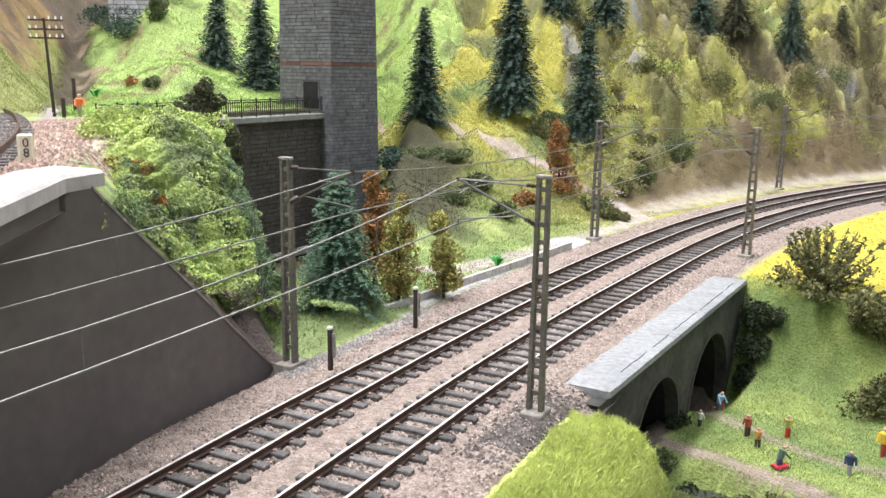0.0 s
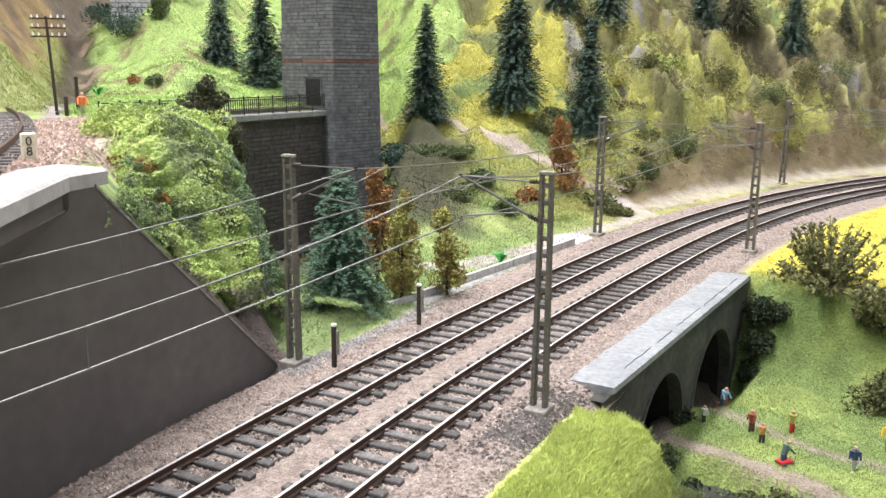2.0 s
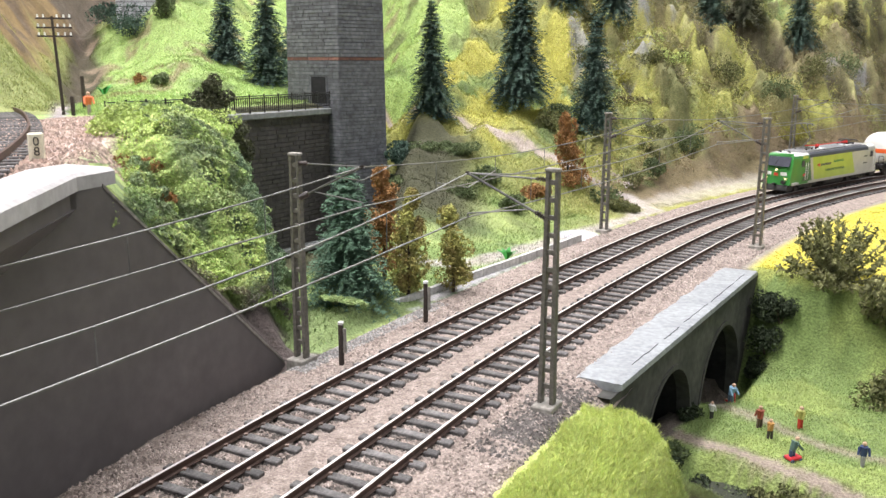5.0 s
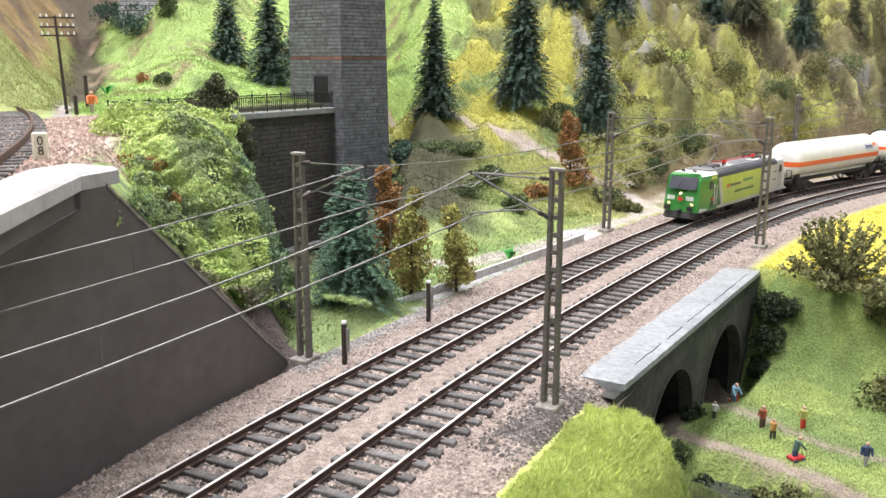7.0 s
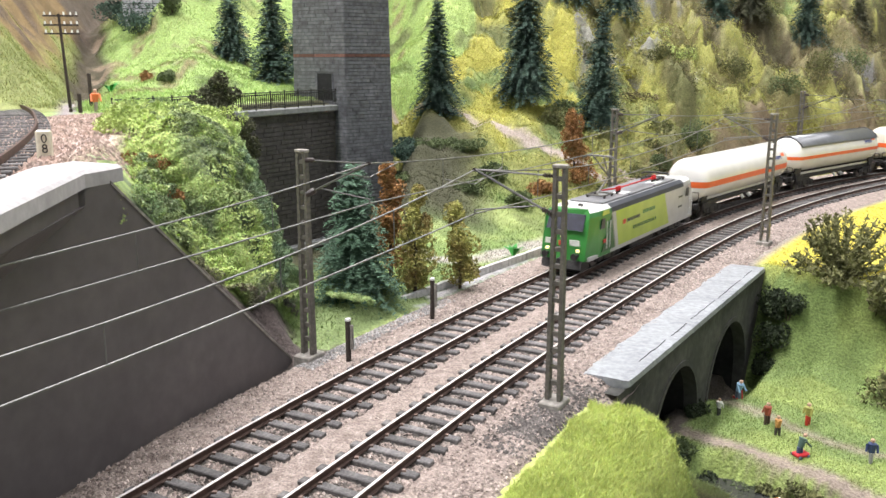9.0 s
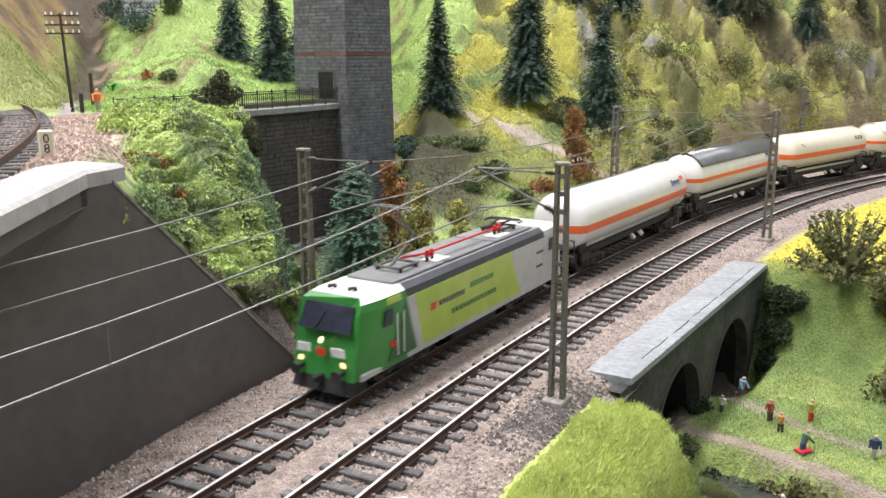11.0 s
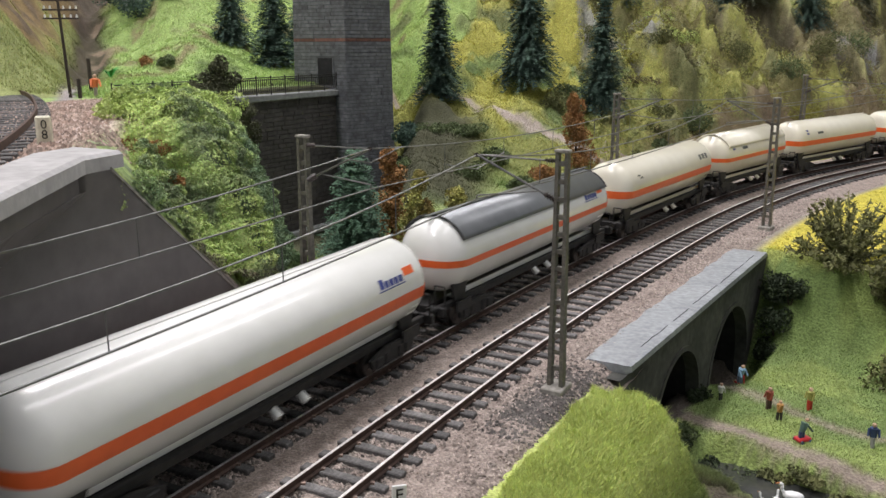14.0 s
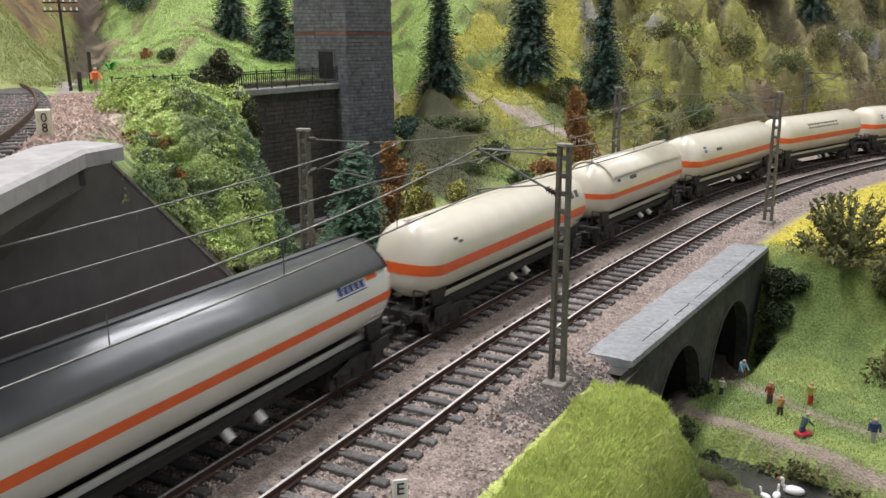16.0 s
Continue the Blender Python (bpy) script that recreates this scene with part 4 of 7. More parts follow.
def viaduct():
    via = thing("viaduct", None, "dark stone viaduct wall with pale deck edge", "viaduct", kind="structure")
    v0, v1 = Vector((*VIA0, 0)), Vector((*VIA1, 0))
    d = (v1 - v0).normalized()
    v0 = v0 - d * 0.03
    v1 = v1 + d * 0.012
    L = (v1 - v0).length
    inw = Vector((-d.y, d.x, 0))
    m = Matrix(((d.x, inw.x, 0, v0.x), (d.y, inw.y, 0, v0.y), (0, 0, 1, 0), (0, 0, 0, 1)))
    bm = bmesh.new()
    box(bm, 0, 0.0008, -0.06, L, 0.012, 0.078, 0, 0, m)
    part("wall_core", bm, M_VIADUCT, via)
    r = random.Random(9)
    vs, fs = [], []
    z, h = -0.05, 0.0034
    while z < 0.076:
        x = r.uniform(-0.01, 0)
        while x < L:
            w = r.uniform(0.008, 0.014)
            x0, x1 = max(0, x), min(L, x + w - 0.0002)
            x += w
            if x1 - x0 < 0.001:
                continue
            y = r.uniform(-0.0002, 0.0003)
            k = len(vs)
            q = [Vector((x0, 0.0008, z)), Vector((x1, 0.0008, z)), Vector((x1, 0.0008, z + h - 0.0004)), Vector((x0, 0.0008, z + h - 0.0004))]
            c = sum(q, Vector()) / 4
            fr = [p + (c - p).normalized() * 0.0002 for p in q]
            for p in fr:
                p.y = y
            vs += [m @ p for p in q + fr]
            fs += [tuple(k + i for i in f) for f in ((4, 5, 6, 7), (0, 1, 5, 4), (1, 2, 6, 5), (2, 3, 7, 6), (3, 0, 4, 7))]
        z += h
    soup("masonry_courses", vs, fs, M_VIADUCT, via, "", "", "stuff")
    bm = bmesh.new()
    box(bm, 0, -0.0035, 0.078, L, 0.03, 0.0825, 0.0005, 0, m)
    part("deck_slab", bm, M_DECK, via, "pale concrete deck edge")
    bm = bmesh.new()
    box(bm, 0.05, -0.006, -0.030, L, 0.004, -0.025, 0.0005, 0, m)
    part("foot_ledge", bm, M_DECK, via, "pale ledge at the wall's foot")
    rail = thing("railing", None, "black iron railing along the viaduct deck", "railing")
    top = 0.0955
    n = 15
    for i in range(n + 1):
        x = 0.03 + (L - 0.034) * i / n
        bm = bmesh.new()
        rod(bm, m @ Vector((x, -0.001, 0.0825)), m @ Vector((x, -0.001, top + 0.0008)), 0.0006, None, 5)
        part("railing_post", bm, M_IRON, rail)
    for zz in (0.0845, top - 0.0006, top - 0.0022):
        bm = bmesh.new()
        rod(bm, m @ Vector((0.03, -0.001, zz)), m @ Vector((L - 0.004, -0.001, zz)), 0.0004, None, 5)
        part("railing_rail", bm, M_IRON, rail)
    k = n * 7
    for i in range(k + 1):
        if i % 7:
            x = 0.03 + (L - 0.034) * i / k
            bm = bmesh.new()
            rod(bm, m @ Vector((x, -0.001, 0.0845)), m @ Vector((x, -0.001, top - 0.0015)), 0.00032, None, 4)
            part("baluster", bm, M_IRON, rail)


viaduct()


# ---- trees ----
def fir(x, y, h, w, mat, seed, name="fir_tree", label="dark green model fir with drooping needled boughs", bare=0.1, z=None, dens=1.0, fine=1.0):
    r = np.random.RandomState(seed)
    z = gz(x, y) - 0.002 if z is None else z
    tree = thing(name, pose(x, y, z), label, "tree", "firs on the slope")
    bm = bmesh.new()
    rod(bm, (0, 0, -0.004), (0, 0, h * 0.98), h * 0.022 + 0.0006, 0.0003, 7)
    part("trunk", bm, M_TRUNK, tree)
    vs, fs = [], []
    levels = int(h / 0.0038)
    for i in range(levels):
        t = i / levels
        zz = h * (bare + (1 - bare) * t)
        rad = w * (1 - t) ** 0.75 * (0.9 + 0.25 * r.rand()) + 0.0012
        nb = int((9 + 15 * (1 - t)) * dens)
        for b in range(nb):
            a = 6.283 * (b + r.rand()) / nb
            ln = rad * (0.6 + 0.55 * r.rand())
            dz = ln * (-0.42 - 0.2 * r.rand() + 0.5 * t)
            ca, sa = math.cos(a), math.sin(a)
            ns = max(3, int(ln / (0.0013 * fine)))
            for k in range(ns):
                u = (k + 0.6) / ns
                px, py, pz = ca * ln * u, sa * ln * u, zz + dz * u * u + 0.002 * r.randn() * 0.4
                nl = (0.0026 * (1.25 - 0.6 * u) + 0.0009) * (0.7 + h * 5) * (0.4 + 0.6 * fine)
                wd = 0.0010 * fine
                for sd in (-1, 1):
                    aa = a + sd * (0.75 + 0.3 * r.rand())
                    ex, ey, ez = px + math.cos(aa) * nl, py + math.sin(aa) * nl, pz + r.uniform(-0.0012, 0.0008)
                    q = len(vs)
                    vs.extend([(px - ca * wd, py - sa * wd, pz + wd * 0.5), (px + ca * wd, py + sa * wd, pz - wd * 0.3), (ex, ey, ez)])
                    fs.append((q, q + 1, q + 2))
    soup("crown", vs, fs, mat, tree)
    return tree


def crown(vs, fs, r, cx, cy, cz, rx, rz, n, size, lumps=5):
    """A loose crown of small leaf clumps round several uneven centres."""
    cs = [(cx + rx * 0.45 * r.randn(), cy + rx * 0.45 * r.randn(), cz + rz * 0.5 * r.uniform(-1, 1), 0.45 + 0.35 * r.rand()) for _ in range(lumps)]
    for _ in range(n):
        c = cs[r.randint(len(cs))]
        d = r.randn(3)
        d /= np.linalg.norm(d) + 1e-9
        k = c[3] * (0.6 + 0.4 * r.rand() ** 0.5)
        p = np.array([c[0] + d[0] * rx * k, c[1] + d[1] * rx * k, c[2] + d[2] * rz * k])
        o = [p + r.randn(3) * size for _ in range(4)]
        q = len(vs)
        vs.extend([tuple(v) for v in o])
        fs.extend([(q, q + 1, q + 2), (q, q + 2, q + 3), (q + 1, q + 3, q + 2)])


def leafy(name, x, y, h, w, mat, seed, label, category="tree", trunk=0.25, n=1400, size=0.0009, lumps=8, z=None, group=""):
    r = np.random.RandomState(seed)
    z = gz(x, y) - 0.001 if z is None else z
    tree = thing(name, pose(x, y, z), label, category, group)
    bm = bmesh.new()
    rod(bm, (0, 0, -0.003), (0, 0, h * 0.6), max(0.0006, h * 0.022), 0.0004, 6)
    for _ in range(6):
        a, t = r.rand() * 6.283, r.uniform(0.25, 0.6)
        rod(bm, (0, 0, h * t), (math.cos(a) * w * 0.7, math.sin(a) * w * 0.7, h * (t + 0.22)), 0.0004, 0.0002, 4)
    part("trunk", bm, M_TRUNK, tree)
    vs, fs = [], []
    top, bot = h, h * trunk
    tiers = max(2, int((top - bot) / (w * 1.3)))
    for i in range(tiers):
        t = (i + 0.5) / tiers
        ww = w * (0.85 + 0.3 * math.sin(math.pi * min(1, t + 0.15)) - 0.25 * t)
        crown(vs, fs, r, r.randn() * w * 0.12, r.randn() * w * 0.12, bot + (top - bot) * t, ww, (top - bot) / tiers * 0.75, n // tiers, size, lumps)
    soup("crown", vs, fs, mat, tree)
    return tree


fir(-0.052, 0.4116, 0.070, 0.0235, M_FIR, 1, label="blue-green model spruce beside the track", bare=0.05, dens=2.2, fine=0.42)
for x, y, h, w, mat, sd in (
        (-0.0197, 0.8034, 0.112, 0.021, M_FIR2, 2), (0.0658, 0.8499, 0.132, 0.030, M_FIR2, 3), (0.1369, 0.8375, 0.114, 0.022, M_FIR2, 4),
        (0.4834, 1.2246, 0.098, 0.026, M_FIR2, 5), (-0.1741, 0.8147, 0.100, 0.022, M_FIR2, 6), (-0.2263, 0.8653, 0.080, 0.021, M_FIR2, 7),
        (0.133, 1.0539, 0.080, 0.026, M_FIR2, 8), (0.1924, 1.0549, 0.090, 0.026, M_FIR2, 9), (0.351, 1.2018, 0.110, 0.030, M_FIR2, 10), (0.4074, 1.2351, 0.09, 0.026, M_PINE, 11),
        (-0.165, 0.90, 0.075, 0.020, M_FIR2, 13), (0.60, 1.33, 0.09, 0.025, M_PINE, 14)):
    near = sd < 8 and sd != 5
    fir(x, y, h, w * 1.08, mat, sd, dens=1.35 if near else 1.15, fine=0.72 if near else 0.85)
fir(-0.3850, 0.7313, 0.060, 0.022, M_FIR2, 12, z=0.096)


def dark_pine():
    r = np.random.RandomState(21)
    tree = thing("dark_pine", pose(-0.146, 0.535, 0.030), "dark brownish-green gnarled pine below the deck", "tree")
    bm = bmesh.new()
    rod(bm, (0.004, 0, -0.03), (-0.004, 0, 0.074), 0.0014, 0.0004, 7)
    vs, fs = [], []
    for x, z, w, h, n in ((-0.0035, 0.076, 0.006, 0.006, 900), (-0.006, 0.068, 0.011, 0.007, 1600), (-0.009, 0.058, 0.015, 0.008, 2200), (-0.001, 0.050, 0.015, 0.008, 2200), (0.003, 0.040, 0.014, 0.008, 2000), (0.004, 0.029, 0.012, 0.008, 1600), (0.007, 0.018, 0.009, 0.008, 1200)):
        rod(bm, (0, 0, z - 0.004), (x * 1.5, 0, z), 0.0006, 0.0003, 4)
        crown(vs, fs, r, x, 0, z, w, h, n, 0.0006, 6)
    part("trunk", bm, M_TRUNK, tree)
    soup("crown", vs, fs, M_PINE, tree)


dark_pine()
leafy("autumn_tree", -0.038, 0.460, 0.066, 0.0080, M_AUTUMN, 22, "rust-orange autumn tree with bare twigs", trunk=0.18, n=4200, size=0.0006)
leafy("turning_poplar", -0.0232, 0.4324, 0.056, 0.0078, M_MIXED, 23, "yellow and brown slender poplar beside the path", trunk=0.06, n=6000, size=0.00055)
leafy("turning_poplar", 0.0006, 0.4512, 0.047, 0.0075, M_MIXED, 24, "yellow-brown slender poplar near the kerb", trunk=0.05, n=4500, size=0.00055)
leafy("autumn_tree", 0.1002, 0.7364, 0.060, 0.0092, M_AUTUMN, 25, "orange-brown bushy tree on the slope", trunk=0.04, n=5000, size=0.0007)


# ---- the train ----
SPEED = 0.1092
M_GREEN = material("loco_green", (0.035, 0.21, 0.042), (0.045, 0.25, 0.05), 40, 0.35, coat=0.25, spread=0.04)
M_LIMEP = material("loco_lime", (0.36, 0.50, 0.045), (0.45, 0.57, 0.09), 25, 0.35, coat=0.3, spread=0.05)
M_SILVER = material("loco_silver", (0.42, 0.43, 0.42), (0.50, 0.51, 0.50), 40, 0.35, coat=0.2, spread=0.04)
M_WHITE = material("white_lacquer", (0.78, 0.78, 0.75), (0.84, 0.84, 0.82), 20, 0.25, coat=0.5, spread=0.03)
M_IVORY = material("ivory_lacquer", (0.74, 0.70, 0.58), (0.80, 0.77, 0.66), 20, 0.28, coat=0.5, spread=0.03)
M_ORANGE = material("orange_stripe", (0.83, 0.13, 0.028), (0.88, 0.16, 0.04), 60, 0.35, spread=0.04)
M_ROOFD = material("roof_dark_grey", (0.035, 0.04, 0.05), (0.055, 0.06, 0.072), 60, 0.45, spread=0.1)
M_ROOFL = material("roof_grey", (0.15, 0.155, 0.165), (0.20, 0.205, 0.215), 60, 0.5, spread=0.08)
M_SHIELD = material("sunshield_grey", (0.17, 0.18, 0.19), (0.21, 0.22, 0.23), 30, 0.32, metal=0.5, spread=0.05)
M_BLACK = material("underframe_black", (0.012, 0.012, 0.013), (0.03, 0.028, 0.027), 300, 0.6, spread=0.2)
M_STEEL = material("wheel_steel", (0.10, 0.09, 0.085), (0.16, 0.15, 0.14), 200, 0.4, metal=0.8)
M_REDP = material("red_insulator", (0.55, 0.02, 0.02), (0.62, 0.03, 0.03), 100, 0.4)
M_REDB = material("red_badge", (0.62, 0.05, 0.03), (0.66, 0.06, 0.04), 100, 0.4)
M_BLUE = material("blue_lettering", (0.03, 0.05, 0.22), (0.04, 0.06, 0.26), 100, 0.4)
M_GREYB = material("grey_lettering", (0.07, 0.08, 0.07), (0.10, 0.11, 0.10), 100, 0.5)
M_GLASS = material("cab_glass", (0.012, 0.014, 0.028), (0.03, 0.034, 0.06), 80, 0.38)
M_DKGREEN = material("dark_green_livery", (0.03, 0.11, 0.03), (0.04, 0.14, 0.04), 60, 0.35, spread=0.05)
M_PALE = material("pale_panel", (0.74, 0.76, 0.74), (0.80, 0.82, 0.80), 60, 0.4)


def lamp_material():
    m = bpy.data.materials.new("headlight_glow")
    m.use_nodes = True
    b = m.node_tree.nodes["Principled BSDF"]
    b.inputs["Base Color"].default_value = (1, 0.85, 0.5, 1)
    b.inputs["Emission Color"].default_value = (1, 0.75, 0.35, 1)
    b.inputs["Emission Strength"].default_value = 1.1
    return m


M_LAMP = lamp_material()


def panel(name, outline, y, depth, mat, parent, label=""):
    bm = bmesh.new()
    prism(bm, outline, y, y + depth)
    bmesh.ops.recalc_face_normals(bm, faces=bm.faces[:])
    return part(name, bm, mat, parent, label)


def wheelset(parent, x, r=0.0054, half=0.0087):
    ax = thing("wheelset")
    ax.parent = parent
    ax.matrix_basis = Matrix.Translation((x, 0, r))
    bm = bmesh.new()
    rod(bm, (0, -half, 0), (0, half, 0), 0.0009, None, 8)
    part("axle", bm, M_BLACK, ax)
    for sgn in (-1, 1):
        bm = bmesh.new()
        rod(bm, (0, sgn * (half - 0.0011), 0), (0, sgn * (half + 0.0011), 0), r, None, 20)
        rod(bm, (0, sgn * (half - 0.0015), 0), (0, sgn * (half - 0.0011), 0), r + 0.0009, None, 20)
        for k in range(5):
            a = k * 1.2566
            box(bm, 0.0016, sgn * half - 0.0014, -0.0005, 0.0044, sgn * half + 0.0014, 0.0005, 0, 0, Matrix.Rotation(a, 4, "Y"))
        part("wheel", bm, M_STEEL, ax)
    return ax


WHEELS = []


def bogie(parent, x, base, r, turned):
    bm = bmesh.new()
    for sgn in (-1, 1):
        y0, y1 = sgn * 0.0118, sgn * 0.0134
        o = [(-base / 2 - 0.005, 0.0075), (-base / 2 - 0.004, 0.0045), (-base / 2 + 0.004, 0.0045), (-0.004, 0.0036), (0.004, 0.0036), (base / 2 - 0.004, 0.0045), (base / 2 + 0.004, 0.0045), (base / 2 + 0.005, 0.0075), (0.005, 0.0100), (-0.005, 0.0100)]
        prism(bm, [(x + a, z) for a, z in o], y0, y1)
        for q in (-base / 2, base / 2):
            box(bm, x + q - 0.0022, min(y0, y1) - 0.0004, 0.0038, x + q + 0.0022, max(y0, y1) + 0.0006, 0.0078, 0.0004)
            for k in range(4):
                rod(bm, (x + q * 0.45 + 0.0006 * (k - 1.5), sgn * 0.0132, 0.0040), (x + q * 0.45 + 0.0006 * (k - 1.5), sgn * 0.0132, 0.0080), 0.0009, None, 6)
    box(bm, x - 0.004, -0.012, 0.006, x + 0.004, 0.012, 0.0095)
    bmesh.ops.recalc_face_normals(bm, faces=bm.faces[:])
    b = part("bogie", bm, M_BLACK, parent, "black bogie frame")
    for q in (-base / 2, base / 2):
        w = wheelset(b, x + q, r)
        if turned:
            WHEELS.append((w, x + q, r))
    return b


def buffers(parent, x, sg, z=0.0118):
    for y in (-0.0100, 0.0100):
        bm = bmesh.new()
        rod(bm, (x, y, z), (x + sg * 0.0045, y, z), 0.0011, None, 8)
        rod(bm, (x + sg * 0.0045, y, z), (x + sg * 0.0052, y, z), 0.0024, 0.0022, 12)
        part("buffer", bm, M_BLACK, parent)
    bm = bmesh.new()
    box(bm, x, -0.0012, z - 0.004, x + sg * 0.006, 0.0012, z - 0.0015, 0.0004)
    part("coupling", bm, M_BLACK, parent)


def pantograph(parent, x, raised, sg=1):
    z0 = 0.0425
    paint_of = M_MAST if raised else M_BLACK
    bm = bmesh.new()
    for q in (-0.006, 0.006):
        for y in (-0.006, 0.006):
            rod(bm, (x + q, y, 0.040), (x + q, y, z0), 0.0009, None, 8, 1)
    for y in (-0.006, 0.006):
        rod(bm, (x - 0.008, y, z0), (x + 0.008, y, z0), 0.0006)
    for q in (-0.007, 0.007):
        rod(bm, (x + q, -0.006, z0), (x + q, 0.006, z0), 0.0006)
    base = part("pantograph", bm, [paint_of, M_INSUL], parent, "raised grey single-arm pantograph" if raised else "folded black pantograph")
    knee = Vector((x - sg * 0.014, 0, 0.0525 if raised else 0.0445))
    topp = Vector((x + sg * (0.004 if raised else 0.006), 0, 0.0672 if raised else 0.0448))
    bm = bmesh.new()
    rod(bm, (x + sg * 0.005, 0, z0), knee, 0.0008, 0.0006)
    part("lower_arm", bm, paint_of, base)
    for y in (-0.0035, 0.0035):
        bm = bmesh.new()
        rod(bm, knee, topp + Vector((0, y, 0)), 0.0005)
        part("upper_arm", bm, M_WIRE if raised else M_BLACK, base)
    for q in (-0.0016, 0.0016):
        pts = [(-0.0105, -0.0016), (-0.0085, -0.0002), (0, 0), (0.0085, -0.0002), (0.0105, -0.0016)]
        part("collector_strip", tube([topp + Vector((q, ya, 0.001 + za)) for ya, za in pts], 0.0005), M_WIRE if raised else M_BLACK, base)


def locomotive():
    loco = thing("electric_locomotive", None, "green and silver electric locomotive with red roof line", "locomotive")
    H = 0.0170
    bm = bmesh.new()

    def section(x, k):
        """The outline across at x: rounded roof edge, nose narrowed by k."""
        return [(-H * k, 0.0085), (-H * k, 0.0345), (-H * k * 0.955, 0.0375), (-H * k * 0.80, 0.0396), (H * k * 0.80, 0.0396), (H * k * 0.955, 0.0375), (H * k, 0.0345), (H * k, 0.0085)]
    rings = []

    def ring(x, k, slope):
        r = []
        for y, z in section(x, k):
            dx = 0
            if slope:
                dx = np.interp(z, [0.0085, 0.0225, 0.0262, 0.0375, 0.0400], [0.0115, 0.0125, 0.0105, 0.0045, 0.0015])
            r.append(bm.verts.new((x + dx if x >= 0 else x - dx, y, z)))
        return r
    order = [(-0.089, 0.88, True), (-0.084, 0.97, False), (-0.072, 1.0, False), (-0.04, 1.0, False), (0.0, 1.0, False), (0.04, 1.0, False), (0.0655, 1.0, False), (0.072, 1.0, False), (0.084, 0.97, False), (0.089, 0.88, True)]
    for x, k, sl in order:
        rings.append(ring(x, k, sl))
    for i, (a, b) in enumerate(zip(rings, rings[1:])):
        for j in range(8):
            f = bm.faces.new((a[j], b[j], b[(j + 1) % 8], a[(j + 1) % 8]))
            xm = (order[i][0] + order[i + 1][0]) / 2
            if j == 7:
                f.material_index = 3
            elif xm > 0.066:
                f.material_index = 0 if j in (0, 6, 1, 5) else 4
            elif xm < -0.066:
                f.material_index = 1 if j in (0, 6, 1, 5) else 4
            else:
                f.material_index = 1 if j in (0, 6) else (2 if j in (1, 2, 4, 5) else 5)
    f1 = bm.faces.new(rings[0])
    f2 = bm.faces.new(rings[-1][::-1])
    f1.material_index, f2.material_index = 1, 0
    bmesh.ops.recalc_face_normals(bm, faces=bm.faces[:])
    part("body", bm, [M_GREEN, M_SILVER, M_ROOFD, M_BLACK, M_WHITE, M_ROOFL], loco, "green cab, silver rear, dark cant rails")
    # grey sill below the body, frame and equipment
    bm = bmesh.new()
    box(bm, -0.097, -0.0165, 0.0078, 0.097, 0.0165, 0.0108, 0.0005)
    part("sill", bm, M_SILVER, loco, "grey sill")
    bm = bmesh.new()
    box(bm, -0.022, -0.0135, 0.0025, 0.022, 0.0135, 0.0085, 0.001)
    box(bm, -0.094, -0.010, 0.006, 0.094, 0.010, 0.0085)
    part("transformer_box", bm, M_BLACK, loco)
    for sg in (1, -1):
        bm = bmesh.new()
        prism(bm, [(sg * 0.090, 0.0085), (sg * 0.101, 0.0085), (sg * 0.103, 0.0035), (sg * 0.099, 0.0018), (sg * 0.090, 0.003)], -0.0135, 0.0135)
        bmesh.ops.recalc_face_normals(bm, faces=bm.faces[:])
        part("snow_plough", bm, M_BLACK, loco)
        buffers(loco, sg * 0.1005, sg)
    # front: windscreen, number panels, badge, lamps
    mslope = lambda z: float(np.interp(z, [0.0085, 0.0225, 0.0262, 0.0375, 0.0400], [0.1005, 0.1015, 0.0995, 0.0935, 0.0905]))
    for sg, full in ((1, True), (-1, True)):
        def facep(name, y0, y1, z0, z1, mat, lab="", out=0.0002):
            bm = bmesh.new()
            v = [Vector((sg * (mslope(z) + o), y, z)) for o in (out, -0.0004) for y, z in ((y0, z0), (y1, z0), (y1 * 0.96, z1), (y0 * 0.96, z1))]
            vv = [bm.verts.new(p) for p in v]
            for f in ((0, 1, 2, 3), (7, 6, 5, 4), (0, 4, 5, 1), (1, 5, 6, 2), (2, 6, 7, 3), (3, 7, 4, 0)):
                bm.faces.new([vv[i] for i in f])
            bmesh.ops.recalc_face_normals(bm, faces=bm.faces[:])
            return part(name, bm, mat, loco, lab)
        facep("windscreen", -0.0125, 0.0125, 0.0270, 0.0365, M_GLASS, "dark windscreen")
        facep("number_panel", -0.0118, -0.0052, 0.0180, 0.0215, M_PALE, "pale blank panel")
        facep("number_panel", 0.0052, 0.0118, 0.0180, 0.0215, M_PALE, "pale blank panel")
        facep("front_badge", -0.0022, 0.0022, 0.0175, 0.0205, M_REDB, "red square badge")
        for y in (-0.0105, 0.0105):
            facep("headlight", y - 0.0011, y + 0.0011, 0.0140, 0.0158, M_LAMP if sg > 0 else M_PALE, "glowing warm headlight" if sg > 0 else "")
        facep("top_light", -0.0010, 0.0010, 0.0228, 0.0245, M_LAMP if sg > 0 else M_PALE)
        bm = bmesh.new()
        rod(bm, (sg * (mslope(0.0275) + 0.0006), -0.004, 0.0275), (sg * (mslope(0.034) + 0.0006), -0.001, 0.034), 0.00025, None, 4)
        part("wiper", bm, M_BLACK, loco)
